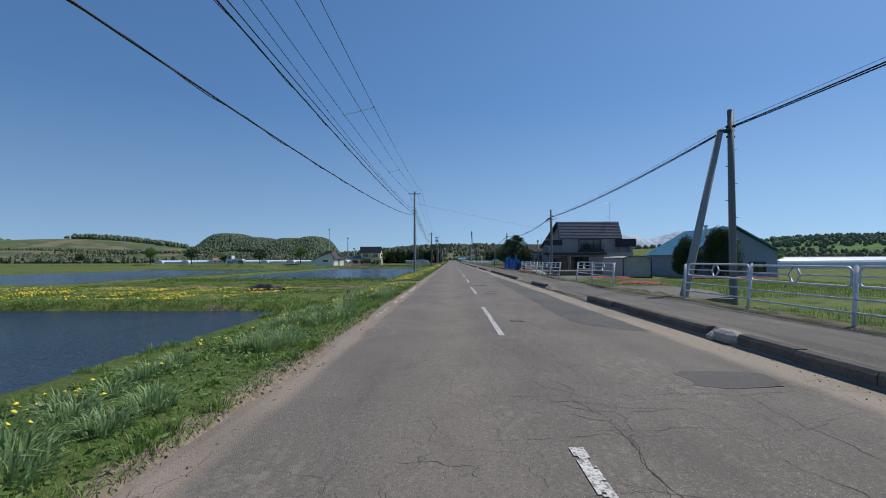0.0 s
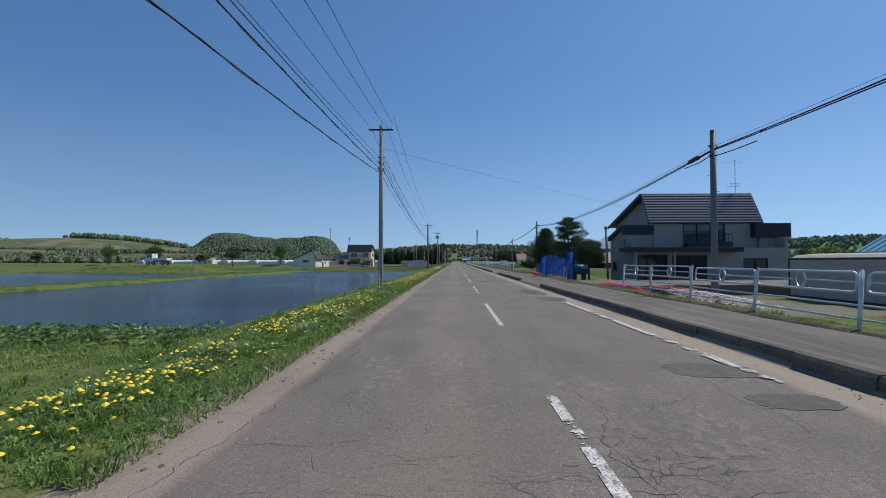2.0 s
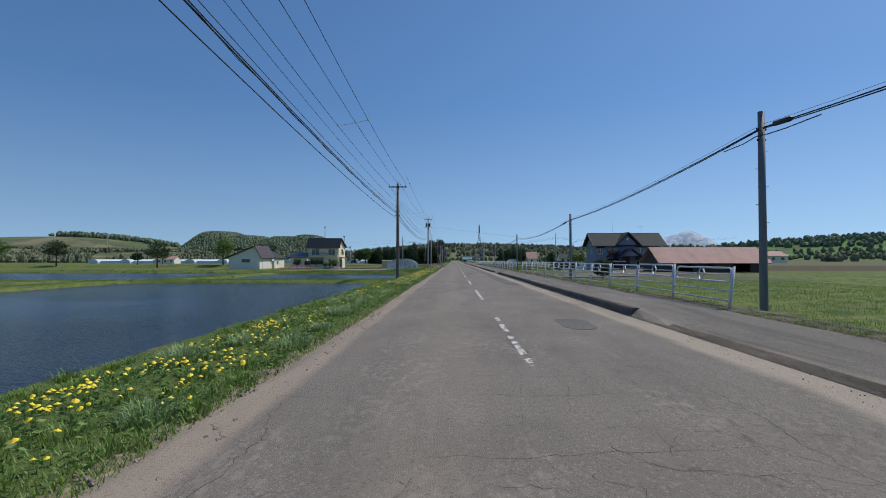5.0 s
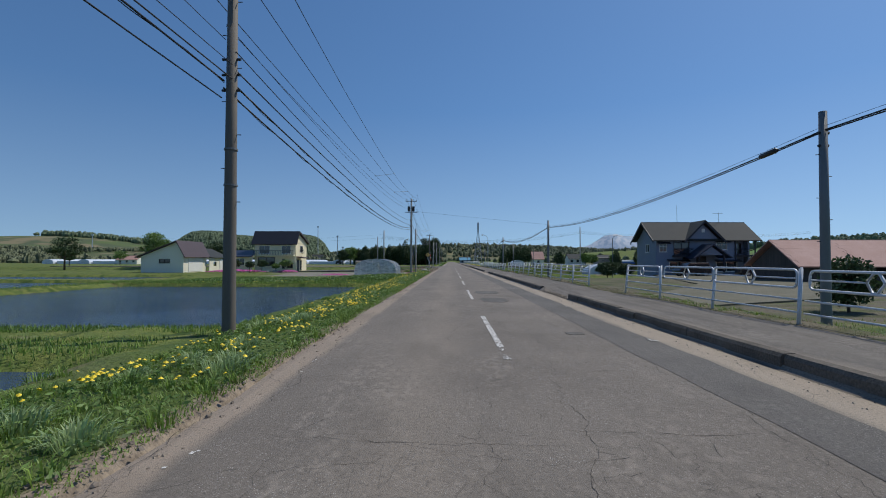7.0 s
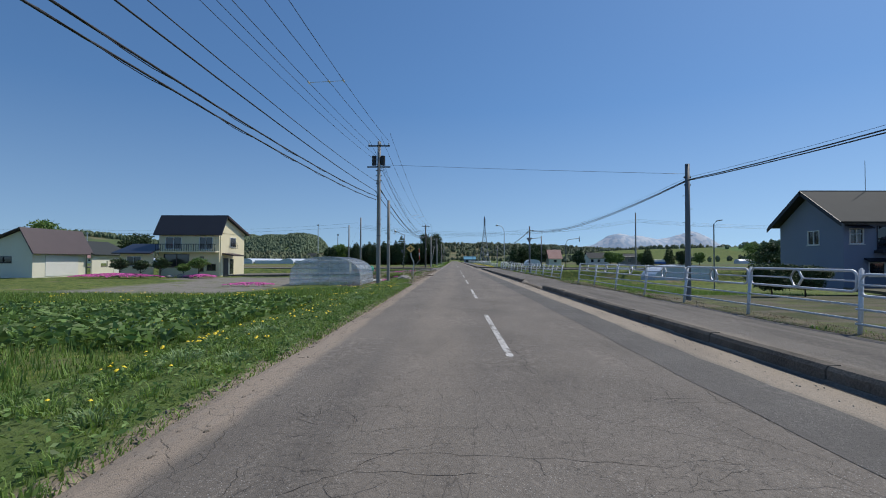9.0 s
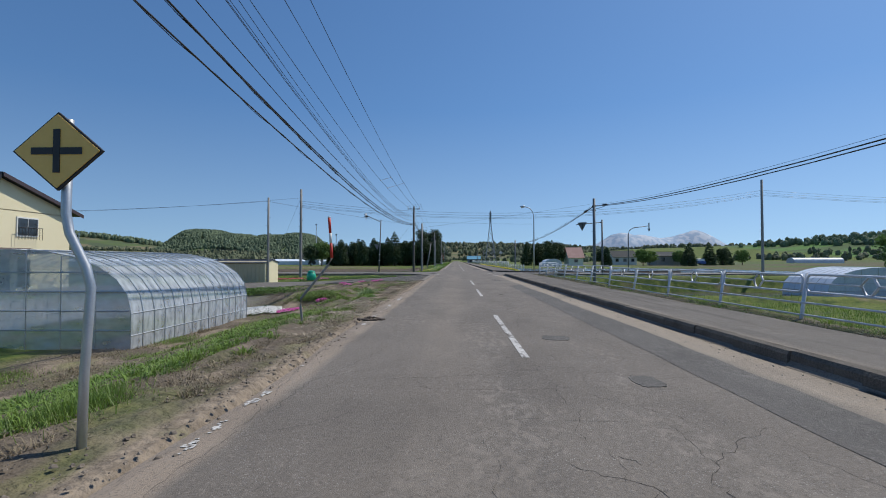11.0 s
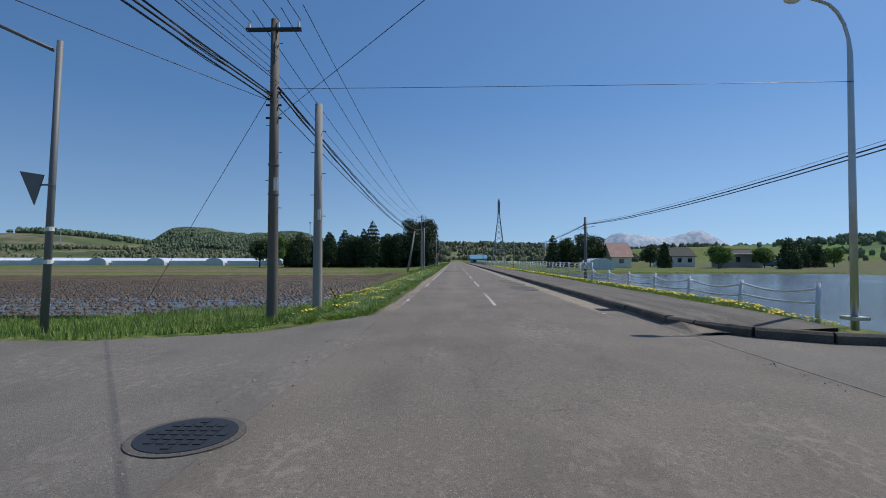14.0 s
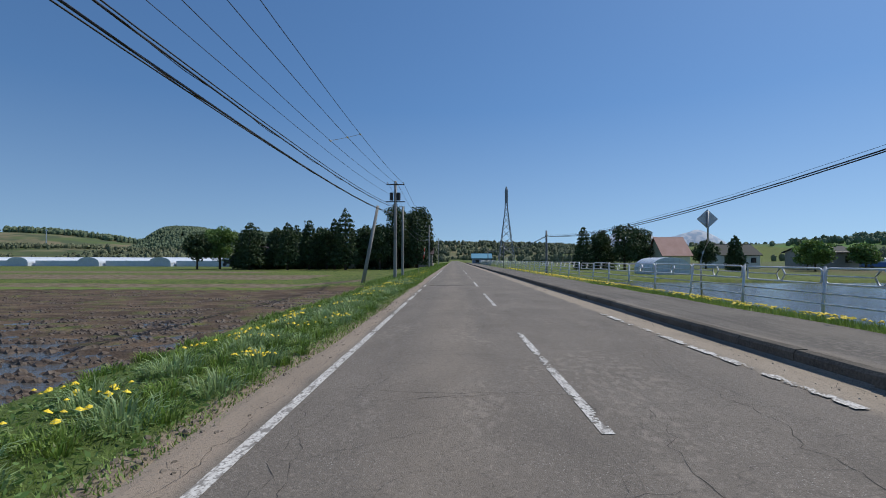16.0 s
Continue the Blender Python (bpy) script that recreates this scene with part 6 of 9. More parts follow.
def greenhouse(x0, x1, y0, y1, z0, top, film="film", ribs=1.0, label="arched plastic film greenhouse on a steel pipe frame", group="", along="y"):
    g = based("greenhouse", label, "greenhouse", ((x0 + x1) / 2, (y0 + y1) / 2, z0), group)
    wall = 0.36 * (top - z0)

    def arch(k, n=12, grow=0.0):
        a = math.pi * k / n
        u = 0.5 - 0.5 * math.copysign(abs(math.cos(a)) ** 0.92, math.cos(a))
        return u, z0 + wall + (top - z0 - wall) * math.sin(a) ** 0.92
    outline = [(0.0, z0)] + [arch(k) for k in range(13)] + [(1.0, z0)]
    span, length = (x1 - x0, y1 - y0) if along == "y" else (y1 - y0, x1 - x0)

    def place(u, w, z):
        return (x0 + u * span, y0 + w, z) if along == "y" else (x0 + w, y0 + u * span, z)
    s = Shape()
    n = len(outline)
    s.add([place(u, w, z) for w in (0, length) for u, z in outline], [(i, i + 1, n + i + 1, n + i) for i in range(n - 1)] + [tuple(range(n)), tuple(range(n, 2 * n))])
    part("film_cover", s.mesh("film_cover", film), film, g)
    count = max(2, int(length / ribs))
    for k in range(count + 1):
        w = length * k / count
        part("rib", Shape().tube([place(0.5 + (u - 0.5) * 1.003, w, z + 0.005) for u, z in outline], 0.011, 5), "steel", g)
    for u, z in ((0.0, z0 + wall), (1.0, z0 + wall), (0.5, top), (0.0, z0 + 0.35), (1.0, z0 + 0.35)):
        part("purlin", Shape().tube([place(u, 0, z), place(u, length, z)], 0.017, 5), "steel", g)
    for k in range(1, 7):
        u = k / 7
        part("end_bar", Shape().tube([place(u, -0.02, z0), place(u, -0.02, min(z for (q, z) in [arch(i, 40) for i in range(41)] if abs(q - u) < 0.05))], 0.015, 5), "steel", g)
    for k in range(1, 5):
        z = z0 + (top - z0) * k / 5.2
        lim = min((abs(q - 0.5) for q, zz in [arch(i, 40) for i in range(41)] if zz < z + 0.03 and zz > z0 + wall), default=0.5) if z > z0 + wall else 0.5
        part("end_bar", Shape().tube([place(0.5 - lim, -0.03, z), place(0.5 + lim, -0.03, z)], 0.015, 5), "steel", g)
    return g


greenhouse(-14.2, -7.95, 173.6, 180.2, -0.9, 1.62, ribs=0.47)
greenhouse(28.3, 37, 198.5, 203.5, -2.1, 0.8, "film_white", ribs=0.7, label="white-clouded plastic greenhouse in the low field")
for k in range(2):
    greenhouse(62, 150, 92 + 9 * k, 98 + 9 * k, -0.6, 1.75, "film_white", 8, "long white plastic greenhouse tunnel across the fields", "white tunnels", "x")
for k in range(9):
    greenhouse(-235 + k * 21, -235 + k * 21 + 6.5, 372, 420, -0.9, 1.9, "film_white", 6, "far white plastic greenhouse tunnel beyond the fields", "far tunnels")
    solid("film_sheet", Shape().box(-228 + k * 21, -214.5 + k * 21, 374, 418, -0.9, 0.9), "film_white", "low white film cover between greenhouse tunnels", "greenhouse cover", "film covers")
greenhouse(26, 31, 300, 306, -0.6, 1.7, "film_white", 1.2, "small white plastic greenhouse by the trees")
greenhouse(118, 135, 330, 334, 0.3, 2.2, "film_white", 3, "white tunnel on the green slope", "", "x")


# ---- distant houses ----
def small_house(x, y, z, w, d, wall_h, roof_h, wall, roof, label, along="x", name="house"):
    g = based(name, label, name if name != "house" else "house", (x, y, z), "distant houses")
    s = Shape().box(x - w / 2, x + w / 2, y - d / 2, y + d / 2, z - 0.3, z + wall_h)
    if along == "x":
        s.prism([(y - d / 2, z + wall_h), (y, z + wall_h + roof_h), (y + d / 2, z + wall_h)], "x", x - w / 2, x + w / 2)
    else:
        s.prism([(x - w / 2, z + wall_h), (x, z + wall_h + roof_h), (x + w / 2, z + wall_h)], "y", y - d / 2, y + d / 2)
    part("wall", s, wall, g)
    for sg in (-1, 1):
        if along == "x":
            part("roof", Shape().slab((x - w / 2 - 0.4, y + sg * (d / 2 + 0.5), z + wall_h - 0.15), (x + w / 2 + 0.4, y + sg * (d / 2 + 0.5), z + wall_h - 0.15), (x + w / 2 + 0.4, y, z + wall_h + roof_h + 0.15), (x - w / 2 - 0.4, y, z + wall_h + roof_h + 0.15), 0.15), roof, g)
        else:
            part("roof", Shape().slab((x + sg * (w / 2 + 0.5), y - d / 2 - 0.4, z + wall_h - 0.15), (x + sg * (w / 2 + 0.5), y + d / 2 + 0.4, z + wall_h - 0.15), (x, y + d / 2 + 0.4, z + wall_h + roof_h + 0.15), (x, y - d / 2 - 0.4, z + wall_h + roof_h + 0.15), 0.15), roof, g)
    for k in range(max(1, int(w / 3))):
        wx = x - w / 2 + (k + 0.5) * w / max(1, int(w / 3))
        part("window", Shape().box(wx - 0.6, wx + 0.6, y - d / 2 - 0.05, y - d / 2 + 0.02, z + wall_h * 0.35, z + wall_h * 0.75), "glass", g)
    return g


small_house(42, 331, -0.3, 5, 7, 2.6, 3.3, "cream_wall", "rust_roof", "old farmhouse with a steep faded red roof behind trees")
small_house(76.5, 338, -0.3, 8.4, 9, 3.4, 1.1, "concrete", "grey_roof", "grey farm storehouse beyond the flooded field")
small_house(66, 352, -0.3, 9, 8, 3, 2.2, "white", "grey_roof", "white farmhouse beyond the flooded field")
for x, y, w, wh, rf, wl in ((-40, 345, 10, 3.2, "brown_roof", "old_wood"), (-30, 350, 7, 3, "grey_roof", "cream_wall"), (-19, 346, 9, 3, "grey_roof", "white"), (-9, 352, 8, 3.2, "brown_roof", "grey_wall")):
    small_house(x, y, -0.4, w, 7, wh, 1.8, wl, rf, "low farm building half hidden under dark trees")
small_house(-175, 360, -0.6, 11, 7, 2.5, 1.8, "cream_wall", "rust_roof", "small far farmhouse across the paddies")
small_house(-150, 640, 1.0, 12, 9, 4, 3, "white", "grey_roof", "far white farmhouse below the wooded hill")
small_house(9.2, 395, -0.4, 6, 5, 2.4, 1.2, "steel_blue", "blue_roof", "small hut with a bright blue roof by the road")
small_house(120, 260, 0.5, 14, 8, 2.6, 1.6, "cream_wall", "rust_roof", "far farm shed with a red roof")


# ---- signs, posts and lamps ----
def diamond(cx, cz, hx, hz, y, thick, shrink=1.0):
    return Shape().prism([(cx - hx * shrink, cz), (cx, cz - hz * shrink), (cx + hx * shrink, cz), (cx, cz + hz * shrink)], "y", y, y + thick)


sg = based("road_sign", "yellow diamond crossroads warning sign on a bent grey post", "road sign", (-2.57, 165.3, 0))
part("post", Shape().tube([(-2.57, 165.33, -0.4), (-2.55, 165.33, 0.5), (-2.51, 165.33, 1.15), (-2.55, 165.33, 1.3), (-2.68, 165.33, 1.55), (-2.71, 165.33, 1.7), (-2.70, 165.33, 2.4)], 0.034, 10), "steel", sg, smooth=True)
plate = part("plate", diamond(-2.73, 2.15, 0.34, 0.29, 165.27, 0.02), "black", sg, "black sign edge")
part("face", diamond(-2.73, 2.15, 0.34, 0.29, 165.262, 0.006, 0.94), "sign_yellow", plate, "faded yellow sign face")
part("cross", Shape().box(-2.755, -2.705, 165.255, 165.261, 1.99, 2.31).box(-2.92, -2.757, 165.255, 165.261, 2.125, 2.175).box(-2.703, -2.54, 165.255, 165.261, 2.125, 2.175), "black", plate, "black crossroads symbol")
part("bracket", Shape().box(-2.76, -2.64, 165.29, 165.37, 2.05, 2.1).box(-2.76, -2.64, 165.29, 165.37, 2.2, 2.25), "steel", sg)

sg = based("road_sign", "back of a grey diamond road sign on a bent post", "road sign", (9.0, 254, 0))
part("post", Shape().tube([(8.75, 254, -0.3), (8.72, 254, 1.3), (8.8, 254, 1.6), (8.98, 254, 2.0), (9.0, 254, 3.1)], 0.034, 8), "steel", sg, smooth=True)
plate = part("plate", diamond(9.0, 2.8, 0.37, 0.34, 254.05, 0.02), "steel", sg, "bare grey sign back")
part("stiffener", Shape().box(8.78, 9.22, 254.02, 254.05, 2.66, 2.7).box(8.78, 9.22, 254.02, 254.05, 2.9, 2.94), "steel", plate)


def snow_pole(path, label):
    g = based("snow_pole", label, "snow pole", path[0], "snow poles")
    part("tube", Shape().tube([(path[0][0], path[0][1], -0.5)] + path, 0.028, 8), "pole_conc", g, smooth=True)
    a, b = Vector(path[-2]), Vector(path[-1])
    for lo, hi, paint in ((0.0, 0.36, "orange"), (0.36, 0.6, "white"), (0.6, 0.97, "orange"), (0.97, 1.0, "white")):
        part("stripe", Shape().tube([a.lerp(b, lo), a.lerp(b, hi)], 0.032, 8), paint, g, "red reflective band" if paint == "orange" else "white reflective band", smooth=True)


snow_pole([(-3.43, 73.4, 0.0), (-3.43, 73.4, 0.2), (-3.25, 73.4, 0.56), (-2.72, 73.4, 1.1), (-2.68, 73.4, 1.2), (-2.7, 73.4, 2.13)], "bent red and white snow pole leaning over the verge")
snow_pole([(-3.24, 172.57, -0.35), (-3.32, 172.57, 0.3), (-3.31, 172.57, 0.48), (-3.15, 172.57, 0.68), (-2.7, 172.57, 1.23), (-2.61, 172.57, 1.4), (-2.68, 172.57, 2.34)], "kinked red and white snow pole beside the ditch")
snow_pole([(-3.4, 283.5, 0.0), (-3.4, 283.5, 0.6), (-2.9, 283.5, 1.4), (-2.8, 283.5, 2.5)], "kinked snow pole on the far verge")
for a, b in (((-3.4, 51.0, -0.1), (-3.5, 51.7, 0.75)), ((-4.25, 224.6, -0.3), (-4.5, 224.2, 0.3)), ((-17.5, 206.3, -0.1), (-16.8, 206.25, 1.5))):
    g = based("guy_guard", "black and yellow striped sleeve on a guy wire", "guy wire guard", a, "guy guards")
    a, b = Vector(a), Vector(b)
    for k in range(10):
        part("stripe", Shape().tube([a.lerp(b, k / 10), a.lerp(b, (k + 1) / 10)], 0.035, 8), "black" if k % 2 else "hazard_yellow", g, smooth=True)

lamp = based("street_lamp", "tall steel street lamp with a curved arm over the junction", "street lamp", (9.5, 218.4, 0))
arc = [(9.5, 218.4, -0.3), (9.5, 218.4, 3.0), (9.5, 218.4, 6.3)] + [(9.5 - 0.75 * (1 - math.cos(a)), 218.4, 6.3 + 1.3 * math.sin(a)) for a in (0.3, 0.6, 0.9, 1.2, 1.5)] + [(8.45, 218.4, 7.7)]
part("mast", Shape().tube(arc, [0.085, 0.08, 0.06] + [0.04] * 6, 10), "steel", lamp, smooth=True)
head = part("head", Shape().ball((8.2, 218.4, 7.72), (0.3, 0.14, 0.12), 12, 7), "steel", lamp, smooth=True)
part("glass_bowl", Shape().ball((8.15, 218.4, 7.64), (0.2, 0.11, 0.1), 10, 6), "white", head, smooth=True)
part("base_plate", Shape().box(9.3, 9.7, 218.2, 218.6, -0.05, 0.03), "steel", lamp)

gate = based("overhead_sign_mast", "slim mast holding an inverted triangle sign over the side road", "road sign", (-8.7, 216.8, 0))
part("mast", Shape().tube([(-8.7, 216.8, -0.4), (-8.46, 216.8, 6.05)], [0.08, 0.06], 10), "mast", gate, smooth=True)
part("arm", Shape().tube([(-8.6, 216.8, 5.85), (-10.4, 216.4, 6.65)], 0.04, 8), "mast", gate, smooth=True)
pl = part("plate", Shape().prism([(216.05, 6.75), (216.85, 6.75), (216.45, 5.9)], "x", -10.15, -10.12), "white", gate, "triangular sign seen edge on")
part("light_box", Shape().box(-10.3, -9.9, 216.3, 216.6, 6.3, 6.5), "black", pl)
pl = part("plate", Shape().prism([(-9.2, 3.22), (-8.68, 3.14), (-8.88, 2.5)], "y", 216.7, 216.73), "mast", gate, "grey back of a small triangular sign")
part("bracket", Shape().tube([(-9.0, 216.72, 2.93), (-8.5, 216.74, 2.93)], 0.02, 6), "mast", pl)
for z in (1.25, 1.95):
    part("band", Shape().tube([(-8.68 + z * 0.037, 216.8, z), (-8.68 + z * 0.037, 216.8, z + 0.09)], 0.085, 10), "white", gate)

gate = based("overhead_sign_mast", "dark mast with an arm carrying an inverted triangle stop sign", "road sign", (14.3, 207.9, -0.5))
part("mast", Shape().tube([(14.35, 207.9, -1.2), (14.3, 207.9, 5.25)], [0.09, 0.075], 10), "mast", gate, smooth=True)
part("arm", Shape().tube([(14.3, 207.9, 5.0), (11.8, 207.7, 4.75)], 0.04, 8), "mast", gate, smooth=True)
pl = part("plate", Shape().prism([(11.9, 4.95), (12.8, 5.0), (12.35, 4.15)], "y", 207.65, 207.68), "mast", gate, "grey back of the triangular sign")
part("stiffener", Shape().box(12.05, 12.65, 207.62, 207.65, 4.8, 4.84).box(12.33, 12.37, 207.6, 207.63, 4.4, 5.0), "black", pl)
arrow = based("arrow_marker", "curved mast with a small down arrow marking the road edge", "road marker", (20.8, 219, -0.4))
part("mast", Shape().tube([(20.8, 219, -0.8), (20.8, 219, 4.4), (20.95, 219, 4.9), (21.4, 219, 5.2), (23.3, 219, 5.45)], [0.08, 0.07, 0.05, 0.045, 0.04], 8), "mast", arrow, smooth=True)
part("arrow", Shape().prism([(23.19, 5.8), (23.31, 5.8), (23.31, 5.1), (23.42, 5.1), (23.25, 4.75), (23.08, 5.1), (23.19, 5.1)], "y", 218.95, 218.98), "mast", arrow, "dull back of a small down arrow")
for x, y, h0 in ((27.5, 182, 5.2),):
    g = based("street_lamp", "slim far lamp post with a short arm", "street lamp", (x, y, -0.5), "far lamps")
    part("mast", Shape().tube([(x, y, -2), (x, y, h0), (x + 0.3, y, h0 + 0.35), (x + 0.9, y, h0 + 0.45)], 0.06, 6), "mast", g)

# pylon
M["pylon"] = material("pylon_steel", (0.27, 0.3, 0.33), 0.6, (0.2, 0.22, 0.25), 1, 8, 0.5, 0, metal=0.3)
tw = based("power_pylon", "steel lattice power pylon standing far down the road", "pylon", (17.25, 393, 0))


def half(z):
    return 0.35 + 2.3 * max(0, 1 - z / 19) ** 1.1


lv = [0, 3.2, 6, 8.6, 11, 13.2, 15.2, 17, 18.6, 20.2, 21.8, 23.4]
for sx, sy in ((-1, -1), (1, -1), (1, 1), (-1, 1)):
    part("leg", Shape().tube([(17.25 + sx * half(z), 393 + sy * half(z), z) for z in lv] + [(17.25 + sx * 0.1, 393 + sy * 0.1, 25.1)], 0.11, 5), "pylon", tw)
for k in range(len(lv) - 1):
    for a, b in (((-1, -1), (1, -1)), ((1, -1), (1, 1)), ((1, 1), (-1, 1)), ((-1, 1), (-1, -1))):
        for p, q in ((a, b), (b, a)):
            part("brace", Shape().tube([(17.25 + p[0] * half(lv[k]), 393 + p[1] * half(lv[k]), lv[k]), (17.25 + q[0] * half(lv[k + 1]), 393 + q[1] * half(lv[k + 1]), lv[k + 1])], 0.05, 4), "pylon", tw)
part("head", Shape().tube([(17.25, 393, 20), (17.25, 393, 24.2), (17.25, 393, 25.4)], [0.5, 0.55, 0.15], 6), "pylon", tw)
for x, y, h0 in ((-215, 1050, 30), (-60, 1500, 40), (-330, 1280, 88), (-262, 1200, 60), (-800, 1150, 60)):
    g = based("mast", "thin far mast on the wooded hill", "mast", (x, y, 10), "far masts")
    part("shaft", Shape().tube([(x, y, 0), (x, y, h0)], [1.6, 0.7], 5), "steel", g)
    part("head", Shape().box(x - 2.2, x + 2.2, y - 0.5, y + 0.5, h0 - 4, h0 - 1), "steel", g)

# blue net on a pipe frame beside the house
net = based("windbreak_fence", "pipe frame fence hung with blue tarpaulin and netting", "fence", (8.9, 71, 0))


def net_material():
    m = bpy.data.materials.new("blue_net")
    m.use_nodes = True
    nt = m.node_tree
    b, out = nt.nodes["Principled BSDF"], nt.nodes["Material Output"]
    b.inputs["Base Color"].default_value, b.inputs["Roughness"].default_value = (0.012, 0.12, 0.55, 1), 0.6
    clear, mix = nt.nodes.new("ShaderNodeBsdfTransparent"), nt.nodes.new("ShaderNodeMixShader")
    nt.links.new(calc(nt, "ADD", calc(nt, "MULTIPLY", noise_fac(nt, 1.5, 4, lo=0.35, hi=0.65), 0.35), 0.45), mix.inputs[0])
    nt.links.new(clear.outputs[0], mix.inputs[1])
    nt.links.new(b.outputs[0], mix.inputs[2])
    nt.links.new(mix.outputs[0], out.inputs["Surface"])
    return m


M["net"] = net_material()
for k in range(13):
    y = 64.0 + k * 1.2
    part("post", Shape().tube([(8.9, y, -0.3), (8.9, y, 2.05)], 0.024, 6), "black", net)
    if k % 3 == 0:
        part("strut", Shape().tube([(8.2, y, 0.05), (8.9, y, 1.2)], 0.024, 6), "black", net)
for z in (0.3, 0.75, 1.25, 1.85):
    part("rail", Shape().tube([(8.9, 63.9, z), (8.9, 78.5, z)], 0.02, 6), "black", net)


def cloth(x0, y0, x1, y1, z0, z1, nu=28, nv=10, ruff=0.06, seed=1):
    r = np.random.RandomState(seed)
    v = []
    for i in range(nu + 1):
        for j in range(nv + 1):
            a, b = i / nu, j / nv
            o = ruff * (math.sin(a * 31 + b * 3 + seed) + 0.6 * math.sin(a * 57 - b * 5)) * (1.1 - b)
            v.append((x0 + (x1 - x0) * a + o, y0 + (y1 - y0) * a, z0 + (z1 - z0) * b + (0.04 * math.sin(a * 40) if j == nv else 0)))
    return Shape().add(v, [(i * (nv + 1) + j, (i + 1) * (nv + 1) + j, (i + 1) * (nv + 1) + j + 1, i * (nv + 1) + j + 1) for i in range(nu) for j in range(nv)])


part("tarpaulin", cloth(8.87, 74.6, 8.87, 78.4, 0.0, 1.75), "tarp", net, "crumpled bright blue tarpaulin", smooth=True)
part("tarpaulin", cloth(8.9, 78.4, 11.5, 78.6, 0.0, 1.75, seed=3), "tarp", net, "crumpled bright blue tarpaulin", smooth=True)
part("netting", cloth(8.86, 63.9, 8.86, 65.6, 0.0, 1.2, 14, seed=9), "net", net, "thin blue netting", smooth=True)
part("tarpaulin", cloth(8.86, 63.9, 8.86, 65.8, 1.15, 2.0, 14, seed=5), "tarp", net, "crumpled bright blue tarpaulin", smooth=True)
part("netting", cloth(8.86, 65.6, 8.86, 74.6, 0.9, 1.8, 40, 6, 0.02, 7), "net", net, "thin blue netting", smooth=True)
part("netting", cloth(8.87, 65.6, 8.87, 74.6, 0.05, 0.9, 40, 6, 0.03, 8), "net", net, "thin blue netting", smooth=True)
tank = based("drum", "teal plastic drum lying on its side", "drum", (9.5, 65.0, 0))
part("body", Shape().tube([(8.98, 65.0, 0.72), (10.2, 65.0, 0.72)], 0.4, 18), "tank_teal", tank, smooth=True)
for q in (9.15, 9.85):
    part("stand", Shape().box(q, q + 0.2, 64.7, 65.3, -0.3, 0.4), "old_wood", tank)

# white farm truck
tr = based("pickup_truck", "small white farm truck parked on the far field track", "truck", (-43, 92, -0.28))
body = Shape().prism([(-44.9, 0.15), (-44.9, 0.75), (-44.75, 0.8), (-44.55, 1.45), (-43.65, 1.5), (-43.6, 0.75), (-43.6, 0.15)], "y", 91.3, 92.7)
cab = part("cab", body, "white", tr)
part("window", Shape().box(-44.5, -43.75, 91.27, 91.3, 0.85, 1.35), "glass", cab)
part("windscreen", Shape().slab((-44.8, 91.4, 0.85), (-44.8, 92.6, 0.85), (-44.62, 92.6, 1.4), (-44.62, 91.4, 1.4), 0.02), "glass", cab)
part("headlight", Shape().box(-44.94, -44.9, 91.4, 91.65, 0.5, 0.65), "white", cab)
part("headlight", Shape().box(-44.94, -44.9, 92.35, 92.6, 0.5, 0.65), "white", cab)
bed = part("bed", Shape().box(-43.55, -41.3, 91.3, 92.7, 0.25, 0.42), "black", tr)
part("side_board", Shape().box(-43.55, -41.3, 91.28, 91.33, 0.42, 0.8), "white", bed)
part("side_board", Shape().box(-43.55, -41.3, 92.67, 92.72, 0.42, 0.8), "white", bed)
part("tailgate", Shape().box(-41.33, -41.28, 91.33, 92.67, 0.42, 0.8), "white", bed)
for x in (-44.3, -42.0):
    for y in (91.35, 92.65):
        w = part("wheel", Shape().tube([(x, y - 0.09, 0.02), (x, y + 0.09, 0.02)], 0.3, 14), "black", tr)
        part("rim", Shape().tube([(x, y - 0.1, 0.02), (x, y + 0.1, 0.02)], 0.16, 10), "steel", w)

tr.location += Vector((-4.2, 11.5, 1.0))

# cars by the blue-grey house
def car(x, y, z, paint, label, turn):
    g = thing("car", label, "car", "parked cars", (x, y, z), turn)
    p = Shape().prism([(-2.05, 0.3), (-2.1, 0.75), (-1.85, 1.0), (-1.35, 1.12), (-0.75, 1.66), (1.7, 1.68), (1.98, 1.1), (2.05, 0.9), (2.05, 0.3)], "y", -0.8, 0.8)
    b = part("body", p.mesh("body", paint, bevel=0.04), paint, g)
    for sy in (-0.805, 0.79):
        part("window", Shape().prism([(-1.1, 1.12), (-0.68, 1.56), (0.1, 1.57), (0.1, 1.12)], "y", sy, sy + 0.015), "glass", b)
        part("window", Shape().prism([(0.18, 1.12), (0.18, 1.57), (1.62, 1.58), (1.84, 1.12)], "y", sy, sy + 0.015), "glass", b)
    for q in (-1.2, 1.25):
        for sy in (-0.72, 0.72):
            w = part("wheel", Shape().tube([(q, sy - 0.1, 0.3), (q, sy + 0.1, 0.3)], 0.31, 14), "black", g)
            part("rim", Shape().tube([(q, sy - 0.11, 0.3), (q, sy + 0.11, 0.3)], 0.18, 10), "steel", w)
    for sy in (-0.6, 0.6):
        part("headlight", Shape().ball((-1.9, sy, 0.72), (0.06, 0.14, 0.08), 8, 5), "white", b)


